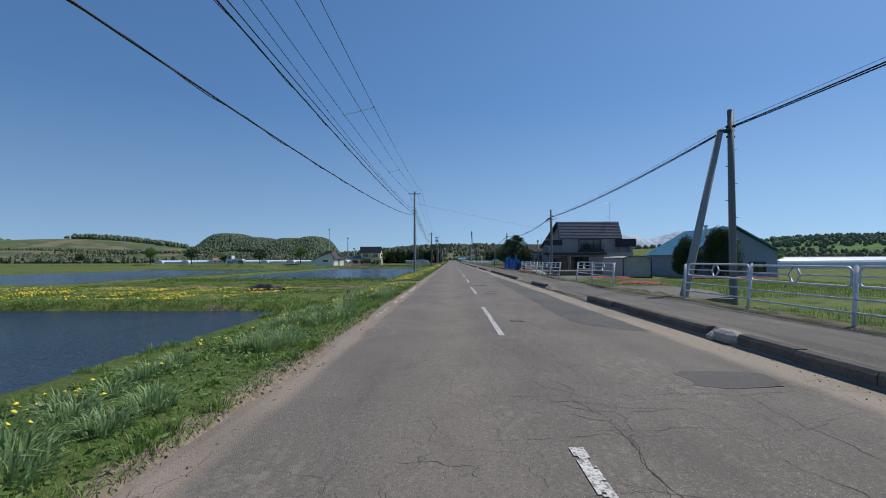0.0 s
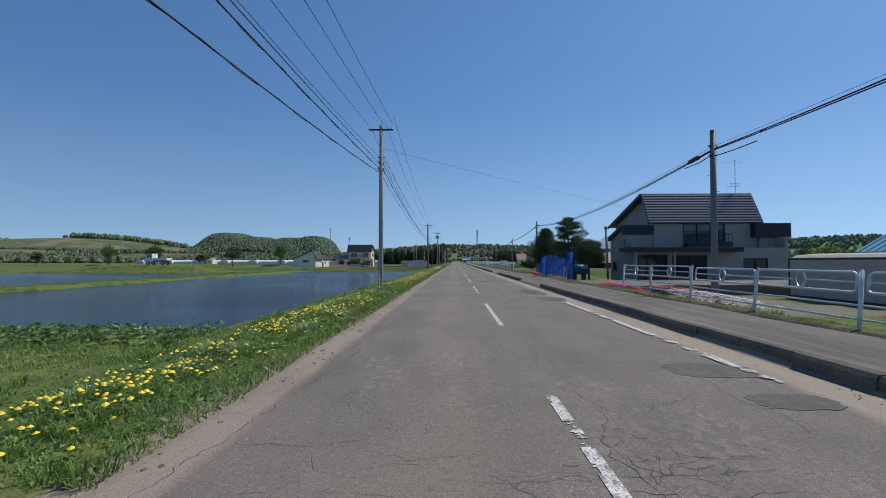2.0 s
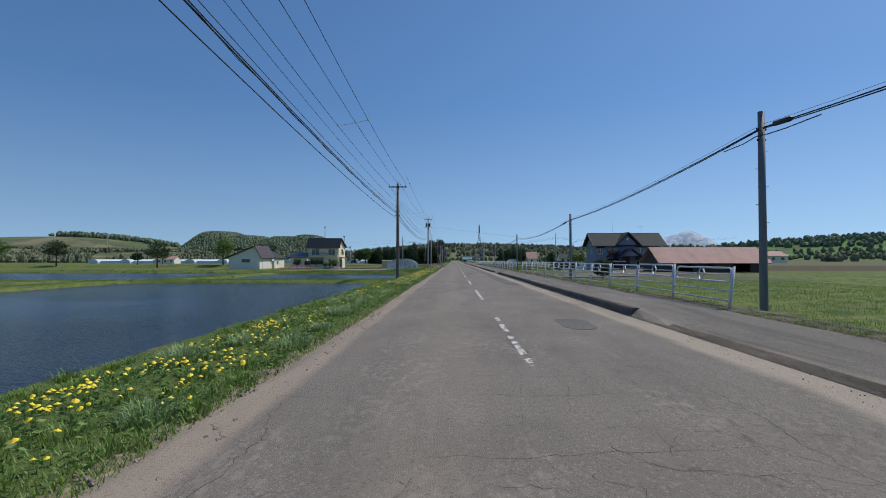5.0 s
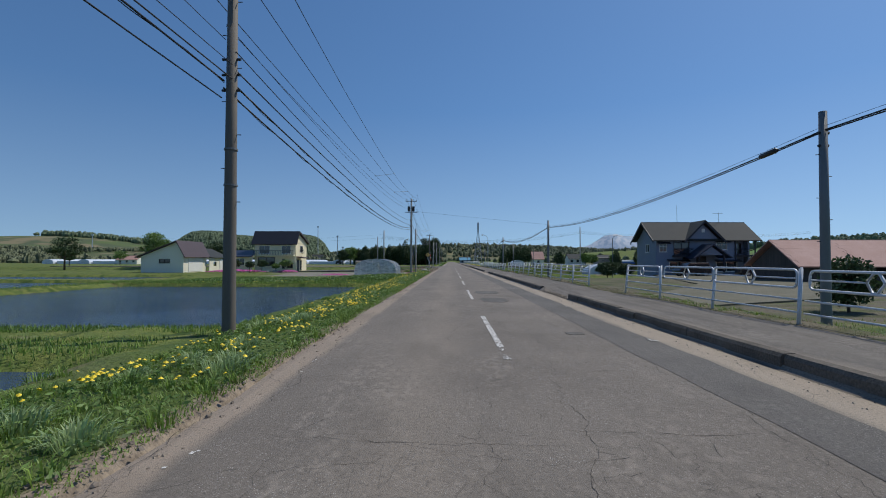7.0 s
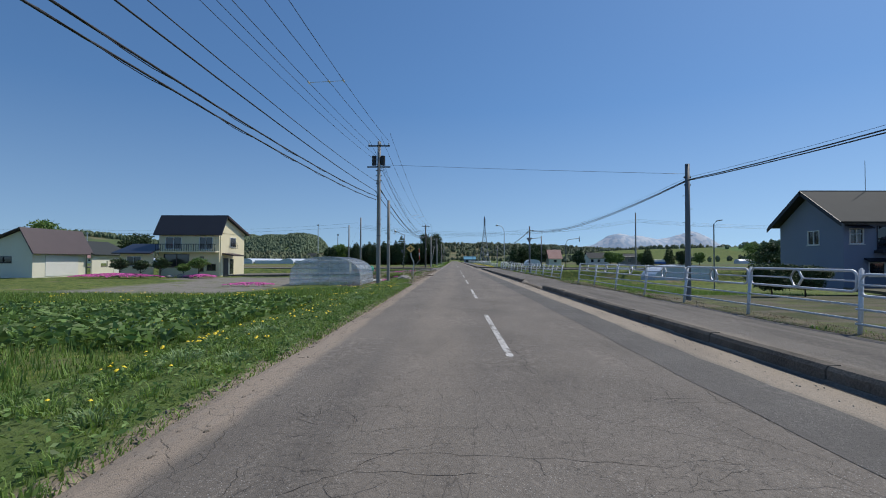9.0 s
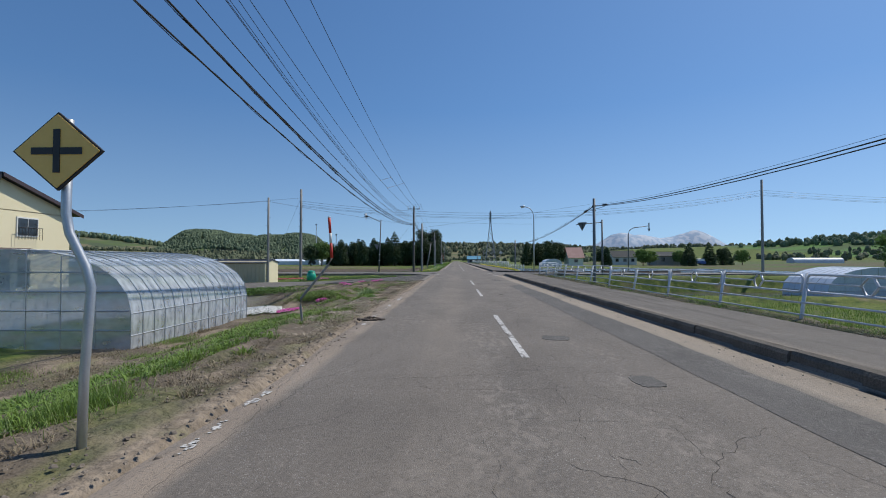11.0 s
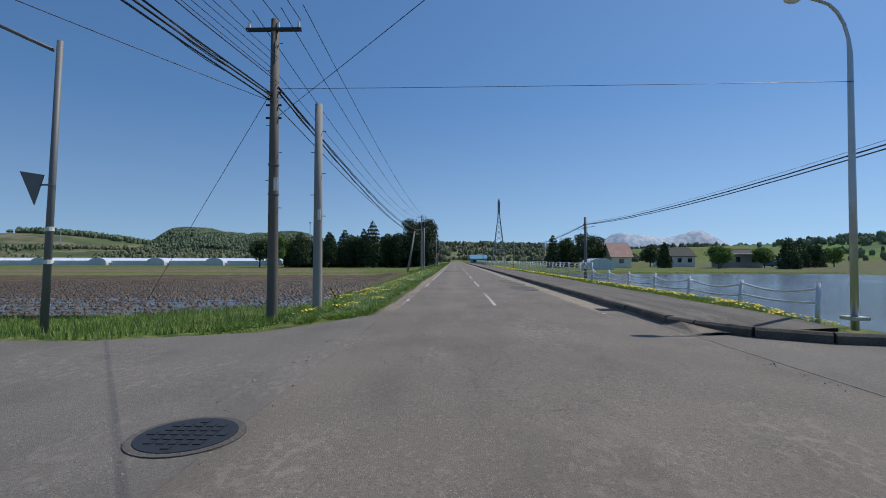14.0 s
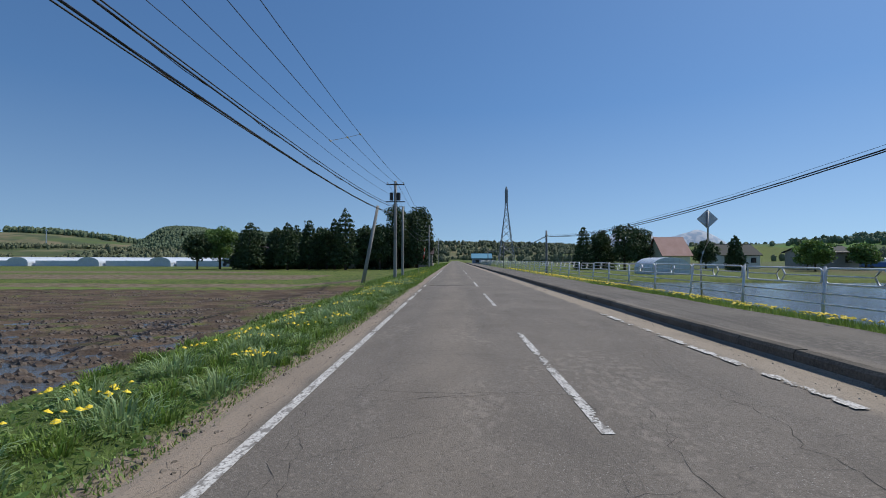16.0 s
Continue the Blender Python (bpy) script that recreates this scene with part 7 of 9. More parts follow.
M["car_dark"] = material("dark_car_paint", (0.02, 0.022, 0.028), 0.25, bump=0, coat=0.6)
M["car_blue"] = material("blue_paint", (0.02, 0.12, 0.42), 0.35, bump=0, coat=0.3)
car(29.8, 160.5, -0.5, "car_dark", "dark car parked before the blue-grey house", 8)
car(38.2, 161.5, -0.5, "car_dark", "dark car parked beside the porch of the blue-grey house", -6)
tr = based("farm_trailer", "bright blue farm trailer with a white cover beside the flooded field", "trailer", (85.7, 335, -0.2))
part("bed", Shape().box(81.6, 89.8, 334, 336.5, 0.1, 1.0), "car_blue", tr)
part("cover", Shape().prism([(334.1, 1.0), (334.3, 1.7), (335.2, 1.9), (336.2, 1.7), (336.4, 1.0)], "x", 82.0, 89.4), "white", tr, "white sheet stretched over the load")
part("frame", Shape().box(80.6, 90.6, 334.2, 336.3, -0.1, 0.1), "black", tr)
for x in (83.6, 87.6):
    part("wheel", Shape().tube([(x, 333.95, 0), (x, 334.2, 0)], 0.4, 12), "black", tr)
tr = based("tractor", "dark tractor parked before the far greenhouses", "tractor", (-62, 369, -0.7))
part("body", Shape().box(-64, -61.8, 368, 369.3, 0.1, 1.2).box(-62.6, -61.2, 368, 369.3, 1.2, 2.3), "black", tr)
for x, r in ((-63.8, 0.5), (-61.6, 0.85)):
    part("wheel", Shape().tube([(x, 367.8, r - 0.6), (x, 368.2, r - 0.6)], r, 12), "black", tr)

# concrete kerbs round the mouth of the side road
rim = tagged(new("corner_kerb"), "pale worn concrete kerb along the side road", "kerb", "", "structure")
rnd = random.Random(2)
path = [(-22 + 0.9 * k, 207.1) for k in range(20)] + [(-4.2, 207.1), (-3.5, 207.05), (-3.0, 206.95)]
for (a, b) in zip(path, path[1:]):
    d = math.degrees(math.atan2(b[1] - a[1], b[0] - a[0]))
    l = math.hypot(b[0] - a[0], b[1] - a[1])
    ob = part("kerb_stone", Shape().prism([(-0.08, -0.2), (-0.08, 0.13), (-0.04, 0.16), (0.07, 0.16), (0.09, -0.2)], "x", 0.01, l - 0.01), "old_kerb", rim)
    ob.matrix_basis = pose(a[0], a[1], rnd.uniform(-0.09, -0.05), 0, 0, d)
path = [(12 - 0.6 * k, 207.55) for k in range(9)] + [(6.4, 207.4), (5.8, 207.0), (5.3, 206.5), (4.95, 205.9), (4.7, 205.2), (4.55, 204.4), (4.5, 203.6), (4.48, 203.0)]
for (a, b) in zip(path, path[1:]):
    d = math.degrees(math.atan2(b[1] - a[1], b[0] - a[0]))
    l = math.hypot(b[0] - a[0], b[1] - a[1])
    ob = part("kerb_stone", Shape().prism([(-0.09, -0.2), (-0.09, 0.14), (-0.04, 0.185), (0.07, 0.185), (0.09, -0.2)], "x", 0.01, l - 0.01), "old_kerb", rim)
    ob.matrix_basis = pose(a[0], a[1], rnd.uniform(-0.12, -0.09), 0, 0, d)
path = [(4.5, 217.2), (4.75, 216.3), (5.3, 215.4), (6.2, 214.8), (7.5, 214.5), (9, 214.35)] + [(9 + 1.2 * k, 214.3 - 0.02 * k) for k in range(1, 14)]
for (a, b) in zip(path, path[1:]):
    d = math.degrees(math.atan2(b[1] - a[1], b[0] - a[0]))
    l = math.hypot(b[0] - a[0], b[1] - a[1])
    ob = part("kerb_stone", Shape().prism([(-0.09, -0.2), (-0.09, 0.14), (-0.04, 0.185), (0.07, 0.185), (0.09, -0.2)], "x", 0.01, l - 0.01), "kerb", rim)
    ob.matrix_basis = pose(a[0], a[1], rnd.uniform(-0.02, 0), 0, 0, d)
solid("gutter_strip", Shape().prism([(-2.15, 194), (-1.88, 194), (-1.8, 204.8), (-2.05, 206.3), (-2.32, 206.2), (-2.08, 204.6)], "z", -0.1, 0.012), "old_kerb", "worn concrete gutter strip at the road edge", "gutter", "", "structure")
corner = Shape().prism([(6.9, 204.9), (6.6, 206.6), (5.9, 206.8), (5.35, 206.2), (5.0, 205.6), (4.8, 205), (4.66, 204.3), (4.62, 203), (6.5, 203)], "z", -0.1, 0.075)
solid("pavement_corner", corner, "pavement", "rounded asphalt corner of the footpath", "pavement", "", "structure")
yard = Shape().prism([(-28, 189.5), (-12, 191.3), (-8.2, 193.1), (-5.2, 194.9), (-3.6, 193.6), (-2.6, 192.6), (-2.15, 192.4), (-2.15, 205.2), (-2.4, 206.2), (-3.4, 206.4), (-4.4, 204.0), (-6.3, 201), (-8.2, 200), (-9.5, 198.5), (-28, 197)], "z", -0.4, -0.03)
yard.v = [(x, y, z - 0.042 * max(0.0, min(-3.5 - x, 13))) for x, y, z in yard.v]
solid("yard_drive", yard, "gravel_drive", "dark gravelly drive leading to the yard", "driveway", "", "structure")

for pts_ in ([(6.5, 53.0), (13.0, 55.0), (24, 55.5), (24, 63.2), (13.1, 63.2), (9.0, 62.5), (6.5, 62.0)], [(6.5, 15.5), (9.5, 16.0), (11, 20), (11, 24), (6.5, 24.5)], [(6.5, 120.2), (10, 121), (24, 128), (44, 150), (40, 165), (27, 165), (20, 140), (9.5, 125.2), (6.5, 124.8)]):
    solid("driveway", Shape().prism(pts_, "z", -0.6, 0.03 if pts_[0][1] < 100 else -0.43), "gravel_drive" if pts_[0][1] < 100 else "dirt", "dusty gravel drive leading off the footpath", "driveway", "driveways", "structure")

# small things by the drive
tank = based("compost_bin", "green plastic compost bin with a ribbed body", "bin", (-11.7, 200.8, -0.4))
part("body", Shape().tube([(-11.7, 200.8, -0.3), (-11.7, 200.8, 0.1), (-11.7, 200.8, 0.38)], [0.39, 0.37, 0.29], 16), "green_plastic", tank, smooth=True)
part("lid", Shape().tube([(-11.7, 200.8, 0.38), (-11.7, 200.8, 0.45), (-11.7, 200.8, 0.5)], [0.32, 0.29, 0.06], 16), "green_plastic", tank, smooth=True)
rnd = random.Random(9)


def rock(x, y, z, r, mat="stone"):
    s = Shape().ball((0, 0, 0), (r * rnd.uniform(0.9, 1.4), r * rnd.uniform(0.8, 1.2), r * rnd.uniform(0.5, 0.8)), 14, 9)
    s.v = [(x + p[0] * rnd.uniform(0.8, 1.15), y + p[1] * rnd.uniform(0.8, 1.15), z + p[2] * rnd.uniform(0.8, 1.1)) for p in s.v]
    return solid("rock", s, mat, "rough grey garden stone lying on the ground", "stone", "garden stones", smooth=False)


for x, y, r in ((-5.2, 204.3, 0.26), (-4.75, 204.5, 0.2), (-5.6, 204.1, 0.2), (-4.5, 204.2, 0.13), (-3.1, 164.6, 0.35), (-5.6, 190.8, 0.11), (-5.2, 191.4, 0.08), (-6.2, 189.2, 0.1), (-30.5, 185, 0.5), (-29.6, 185.2, 0.4), (-31.6, 184.6, 0.35), (-12.4, 192.0, 0.2), (-12.0, 191.7, 0.16)):
    rock(x, y, float(ground_height(x, y)) + r * 0.3, r, "dark_stone" if y > 188 and x > -7 else "stone")
# solid black block in place of the shade inside the hole
solid("culvert_mouth", Shape().box(-4.62, -4.12, 190.85, 191.3, -0.95, -0.42), "black", "black block standing for the dark mouth of a culvert in the ditch", "culvert")
solid("paving_edge", Shape().slab((-8.3, 192.85, -0.17), (-4.6, 195.55, -0.03), (-4.68, 195.68, -0.03), (-8.38, 192.98, -0.17), 0.2), "old_kerb", "narrow weathered concrete edging of the flower bank", "edging")
solid("broken_kerb", Shape().ball((4.55, 7.8, 0.08), (0.16, 0.45, 0.14), 9, 6).ball((4.5, 8.1, 0.04), (0.14, 0.2, 0.1), 7, 5), "stone", "crumbled piece of concrete kerb", "kerb rubble")
sl = based("sluice", "small weathered timber sluice at the edge of the paddy", "sluice", (-4.1, 21.3, -0.3))
for k in range(3):
    part("board", Shape().box(-4.55, -3.7, 21.2 + 0.05 * k, 21.24 + 0.05 * k, -0.3, -0.02 - 0.05 * k), "old_wood", sl)
for x in (-4.6, -3.68):
    part("post", Shape().box(x, x + 0.08, 21.16, 21.4, -0.5, 0.03), "old_wood", sl)
sheet = Shape()
for i in range(15):
    for j in range(6):
        u, v = i / 14, j / 5
        sheet.v.append((-11.0 + 1.8 * u + 0.05 * math.sin(9 * v), 25.6 + 0.9 * v + 0.08 * math.sin(7 * u), -0.33 + 0.42 * math.sin(math.pi * v) * (0.35 + 0.65 * math.sin(math.pi * min(1, u * 0.8 + 0.15))) + 0.05 * math.sin(19 * u + 5 * v)))
sheet.f = [(i * 6 + j, (i + 1) * 6 + j, (i + 1) * 6 + j + 1, i * 6 + j + 1) for i in range(14) for j in range(5)]
solid("plastic_sheet", sheet, "black", "crumpled black plastic sheet lying on the grassy bank", "plastic sheet", smooth=True)
pile = Shape()
for k in range(90):
    a, r = rnd.uniform(0, 6.28), 0.3 * rnd.random() ** 0.7
    pile.ball((-1.72 + math.cos(a) * r, 172.6 + math.sin(a) * r * 0.7, 0.015 + 0.08 * (0.3 - r) * rnd.random() * 3), (rnd.uniform(0.012, 0.045), rnd.uniform(0.012, 0.04), rnd.uniform(0.01, 0.028)), 7, 5)
solid("mud_heap", pile, "mud", "small heap of dark earth fallen on the road edge", "soil heap", "", "stuff")


# ---- plants ----
def leaves(points, size, rng, flat=0.0, aspect=0.55):
    """Small diamond-shaped leaves at the points, turned at random."""
    n = len(points)
    d = rng.normal(size=(n, 3))
    d[:, 2] *= 1 - flat
    d /= np.linalg.norm(d, axis=1, keepdims=True)
    e = np.cross(d, rng.normal(size=(n, 3)))
    e /= np.linalg.norm(e, axis=1, keepdims=True) + 1e-9
    s = (size * rng.uniform(0.6, 1.3, n))[:, None]
    v = np.stack([points - d * s, points + e * s * aspect, points + d * s, points - e * s * aspect], 1)
    return v.reshape(-1, 3), np.arange(4 * n).reshape(-1, 4)


def mesh_of(name, chunks, mat):
    verts, faces, at = [], [], 0
    for v, f in chunks:
        verts.append(v)
        faces += (f + at).tolist()
        at += len(v)
    me = bpy.data.meshes.new(name)
    me.from_pydata(np.concatenate(verts).tolist(), [], faces)
    me.materials.append(M[mat])
    return me


def crown_points(lobes, n, rng, shell=0.4):
    """Points near the surface of several lobes (x, y, z, rx, ry, rz)."""
    lobes = np.array(lobes, float)
    vol = (lobes[:, 3] * lobes[:, 4] + lobes[:, 3] * lobes[:, 5])
    pick = rng.choice(len(lobes), n, p=vol / vol.sum())
    d = rng.normal(size=(n, 3))
    d /= np.linalg.norm(d, axis=1, keepdims=True)
    r = 1 - (1 - shell) * rng.rand(n) ** 1.5
    r = r * (1 + 0.08 * rng.normal(size=n))
    return lobes[pick, :3] + d * lobes[pick, 3:] * r[:, None]


def limbs(s, base, top, r, rng, spread, count=7):
    s.tube([base, base.lerp(top, 0.35) + Vector((rng.uniform(-0.05, 0.05), rng.uniform(-0.05, 0.05), 0)), base.lerp(top, 0.7), top], [r, r * 0.8, r * 0.5, r * 0.15], 8)
    for k in range(count):
        a, f = rng.uniform(0, 6.28), rng.uniform(0.3, 0.9)
        p = base.lerp(top, f)
        q = p + Vector((math.cos(a) * spread * (1.1 - f * 0.6), math.sin(a) * spread * (1.1 - f * 0.6), spread * rng.uniform(0.2, 0.6)))
        s.tube([p, p.lerp(q, 0.5) + Vector((0, 0, 0.05 * spread)), q], [r * 0.4, r * 0.25, r * 0.06], 5)


def round_tree(x, y, z, height, width, trunk, n, size, mat, label, seed, category="tree", group="", lobes=9, squash=1.0, taper=0.0):
    rng = np.random.RandomState(seed)
    t = based("tree", label, category, (x, y, z), group)
    top = z + height
    mid = z + trunk + (height - trunk) / 2
    ls = [(x, y, mid, width * (0.36 - 0.12 * taper), width * (0.36 - 0.12 * taper), (height - trunk) * 0.42)]
    for f, r in ((-0.5, 0.34 + 0.08 * taper), (0.45, 0.3 - 0.08 * taper)):
        ls.append((x, y, mid + f * (height - trunk) * 0.42, width * r, width * r, (height - trunk) * 0.26))
    for k in range(lobes):
        a, b = rng.uniform(0, 6.28), rng.uniform(-0.8, 0.9)
        rr = width * 0.3 * math.sqrt(max(0.05, 1 - b * b * 0.8)) * (1 - taper * b)
        ls.append((x + math.cos(a) * rr, y + math.sin(a) * rr, mid + b * (height - trunk) * 0.36, width * rng.uniform(0.16, 0.24), width * rng.uniform(0.16, 0.24), (height - trunk) * rng.uniform(0.1, 0.18) * squash))
    s = Shape()
    limbs(s, Vector((x, y, z - 0.3)), Vector((x, y, top - 0.1 * height)), max(0.05, 0.028 * height), rng, width * 0.35)
    part("trunk", s, "bark", t, smooth=True)
    part("crown", mesh_of("crown", [leaves(crown_points(ls, n, rng), size, rng)], mat), mat, t)
    return t


def pine(x, y, z, height, width, bare_to, tiers, per, n, size, mat, label, seed, gap=1.0):
    """A conifer of separate boughs: each a limb with flat tufts of needles along its outer part."""
    rng = np.random.RandomState(seed)
    t = based("tree", label, "tree", (x, y, z))
    s = Shape().tube([(x, y, z - 0.3), (x + 0.03, y, z + height * 0.4), (x - 0.04, y, z + height * 0.75), (x, y, z + height * 0.98)], [0.03 * height, 0.022 * height, 0.012 * height, 0.01], 8)
    lobes = []
    for k in range(tiers):
        f = k / (tiers - 1)
        zz = z + bare_to + (height - bare_to) * (f * 0.93 + 0.02)
        reach = width / 2 * (1 - f) ** 0.6 * (0.6 if k == 0 else 1.0)
        for q in range(per):
            a = 6.283 * (q + rng.uniform(-0.35, 0.35)) / per + k * 2.4
            l = reach * rng.uniform(0.6, 1.12) + 0.12
            up = l * rng.uniform(0.02, 0.32)
            s.tube([(x, y, zz), (x + math.cos(a) * l * 0.55, y + math.sin(a) * l * 0.55, zz + up * 0.4), (x + math.cos(a) * l, y + math.sin(a) * l, zz + up)], [0.035, 0.022, 0.008], 5)
            for g in (0.4, 0.62, 0.82, 1.0):
                r = width * 0.085 * rng.uniform(0.75, 1.3) * gap
                lobes.append((x + math.cos(a) * l * g + rng.normal(0, 0.05), y + math.sin(a) * l * g + rng.normal(0, 0.05), zz + up * g + 0.05, r, r, r * rng.uniform(0.4, 0.75)))
    lobes.append((x, y, z + height * 0.95, 0.14, 0.14, 0.3))
    part("trunk", s, "bark", t, smooth=True)
    part("crown", mesh_of("crown", [leaves(crown_points(lobes, n, rng, 0.2), size, rng, 0, 0.3)], mat), mat, t)
    return t


def conifer(x, y, z, height, width, n, size, mat, label, seed, trunk=0.08, group="", round_top=0.0):
    rng = np.random.RandomState(seed)
    t = based("tree", label, "tree", (x, y, z), group)
    s = Shape().tube([(x, y, z - 0.3), (x, y, z + height * 0.5), (x, y, z + height * 0.97)], [0.02 * height + 0.05, 0.012 * height + 0.03, 0.01], 8)
    f = trunk + (1 - trunk) * (1 - np.sqrt(rng.rand(n)))
    whorl = np.floor(f * 13) / 13 + 0.02 * rng.normal(size=n)
    taper = (1 - f) ** (0.85 - 0.4 * round_top) * (1 + round_top * 0.5 * f)
    a = rng.rand(n) * 6.283
    arm = 0.72 + 0.28 * np.sin(a * 5 + np.floor(f * 13) * 2.4) * np.cos(a * 3 + f * 20)
    r = width / 2 * taper * arm * (0.5 + 0.5 * np.sqrt(rng.rand(n)))
    p = np.stack([x + np.cos(a) * r, y + np.sin(a) * r, z + height * (0.6 * f + 0.4 * whorl) - 0.14 * r], -1)
    for k in range(9):
        q = rng.uniform(0, 6.28)
        h0 = trunk + (0.9 - trunk) * k / 9
        l = width / 2 * (1 - h0) * 0.8
        s.tube([(x, y, z + height * h0), (x + math.cos(q) * l, y + math.sin(q) * l, z + height * h0 - 0.1 * l)], [0.03, 0.01], 4)
    part("trunk", s, "bark", t, smooth=True)
    part("crown", mesh_of("crown", [leaves(p, size, rng)], mat), mat, t)
    return t


# trees by the grey house and the blue-roofed shed
pine(9.5, 77.7, -0.2, 4.75, 3.5, 1.2, 11, 8, 52000, 0.05, "leaf_dark", "dense dark yew tree behind the blue tarpaulin", 21, 1.5)
pine(9.2, 66.6, -0.2, 4.9, 3.9, 1.7, 9, 5, 30000, 0.05, "leaf_dark", "open dark pine tree with spreading boughs beside the footpath", 22, 1.0)
round_tree(9.9, 63.4, -0.2, 3.3, 2.35, 1.0, 42000, 0.032, "leaf_dark", "clipped round yew tree before the grey house", 23, lobes=22, taper=0.35)
round_tree(24.6, 43.6, -0.5, 5.0, 3.5, 0.05, 22000, 0.07, "leaf_dark", "tall clipped evergreen beside the shed", 24, lobes=16, taper=0.6)
round_tree(22.0, 44.6, -0.5, 4.3, 2.6, 0.05, 14000, 0.07, "leaf_dark", "narrow evergreen beside the shed", 25, lobes=12, taper=0.6)
round_tree(19.9, 161.5, -0.6, 1.9, 3.4, 0.1, 9000, 0.08, "leaf_dark", "wide clipped hedge bush by the drive", 26, "bush", lobes=14)
round_tree(22.2, 161.9, -0.6, 1.8, 3.0, 0.1, 8000, 0.08, "leaf_dark", "clipped hedge bush by the drive", 27, "bush", lobes=12)
round_tree(14.8, 119.5, -0.5, 2.1, 2.2, 0.15, 4000, 0.08, "leaf_dark", "rounded evergreen bush behind the fence", 28, "bush", lobes=12)
# field trees beyond the paddies
for k, (x, y, h0, w) in enumerate(((-133, 208, 8.4, 6.5), (-113, 205, 8.0, 6.5), (-82, 202, 7.2, 7.5), (-66, 207, 8.6, 7.5), (-120, 250, 5, 5), (-190, 240, 6, 6), (-160, 330, 7, 8), (-56, 215, 6.8, 6.5))):
    round_tree(x, y, -0.6, h0, w, h0 * 0.34, 2600, 0.2, "leaf_dark" if k % 3 else "leaf_mid", "dark spreading pine standing alone in the fields", 40 + k, group="field trees", squash=0.7)
# garden before the yellow house
for k, (x, y, h0, w) in enumerate(((-37.0, 184, 2.2, 2.3), (-34.6, 184, 2.0, 2.0), (-32.6, 184.4, 2.3, 2.2), (-28.6, 185, 2.3, 2.6), (-30.6, 185.5, 1.6, 1.8))):
    round_tree(x, y, -0.7, h0, w, h0 * 0.4, 1800, 0.1, "leaf_dark" if k < 3 else "leaf_mid", "small cloud-pruned garden tree", 60 + k, group="garden trees", squash=0.6)
# wood on the left of the road
rng0 = random.Random(77)
for k, (px, h0, w, kind) in enumerate(((-49, 8.9, 8.5, "r"), (-52, 7.5, 6, "r"), (-41, 9.6, 6.5, "c"), (-37, 8.6, 6, "c"), (-33, 9.3, 5.8, "c"), (-29.5, 10.0, 5.5, "c"), (-26, 8.4, 6, "r"), (-24.5, 10.5, 4.5, "c"),
                                          (-21.5, 12.2, 6.6, "c"), (-18, 9.0, 6, "r"), (-15, 9.4, 6.0, "r"), (-12.0, 13.8, 7.2, "r"), (-8.2, 14.2, 7.0, "r"), (-6.4, 12.8, 5.6, "c"), (-10, 12.5, 6, "c"), (-7.5, 11, 6, "c"))):
    y = 333 + rng0.uniform(-3, 4) + (0 if k < 11 else rng0.uniform(0, 30))
    label = "dark evergreen in the wood beside the road"
    if kind == "r":
        round_tree(px, y, -0.4, h0, w, 1.2 if k < 11 else 3.0, 4200, 0.26, "leaf_dark" if k else "leaf_mid", label, 100 + k, group="roadside wood", lobes=13)
    else:
        conifer(px, y, -0.4, h0, w, 4600, 0.25, "leaf_dark", label, 100 + k, 0.12, "roadside wood", 0.7)
for k in range(17):
    px = -47 + 2.3 * k + rng0.uniform(-0.8, 0.8)
    conifer(px, 340 + rng0.uniform(-3, 5), -0.4, rng0.uniform(7.2, 9.4) + (1.5 if px > -14 else 0), rng0.uniform(5.0, 6.8), 3000, 0.28, "leaf_dark", "dark evergreen in the wood beside the road", 230 + k, 0.04, "roadside wood", 0.8)
for k in range(12):
    conifer(-8.5 - rng0.uniform(0, 40), 352 + rng0.uniform(0, 25), -0.4, rng0.uniform(7, 11), rng0.uniform(5, 7), 2200, 0.34, "leaf_dark", "dark evergreen deeper in the wood", 130 + k, 0.1, "roadside wood", 0.6)
for k in range(7):
    conifer(-7 - rng0.uniform(0, 6), 372 + 14 * k, -0.4, rng0.uniform(8, 11), rng0.uniform(5, 7), 1500, 0.4, "leaf_dark", "dark evergreen along the far road", 150 + k, 0.15, "roadside wood", 0.6)
# trees beyond the flooded field on the right
for k, (x, y, h0, w, kind, mat) in enumerate(((25.5, 331, 8.6, 5, "c", "leaf_dark"), (29, 333, 8.0, 5.5, "r", "leaf_dark"), (33.5, 331, 9.3, 7, "r", "leaf_dark"), (37, 333, 8.9, 6.5, "r", "leaf_dark"), (31, 336, 8.2, 6, "c", "leaf_dark"),
                                              (52, 326, 6.6, 4.5, "c", "leaf_dark"), (55, 342, 6.5, 6, "r", "leaf_dark"), (62, 320, 5.6, 6, "r", "leaf_mid"), (68, 330, 5.4, 6, "r", "leaf_mid"), (74, 314, 7.2, 6.2, "c", "leaf_dark"),
                                              (79, 330, 5.5, 6, "r", "leaf_mid"), (92, 336, 8.2, 6.5, "c", "leaf_dark"), (99, 340, 6.5, 6, "r", "leaf_dark"), (103, 345, 7.0, 7, "c", "leaf_dark"), (45, 352, 6, 6, "r", "leaf_spring"), (112, 350, 6, 7, "r", "leaf_mid"))):
    if kind == "r":
        round_tree(x, y, -0.5, h0, w, 0.8, 3200, 0.24, mat, "leafy tree beyond the flooded field" if mat != "leaf_dark" else "dense dark evergreen beyond the flooded field", 170 + k, group="trees beyond the field", lobes=12)
    else:
        conifer(x, y, -0.5, h0, w, 3600, 0.24, mat, "dark conifer beyond the flooded field", 170 + k, 0.06, "trees beyond the field", 0.6)
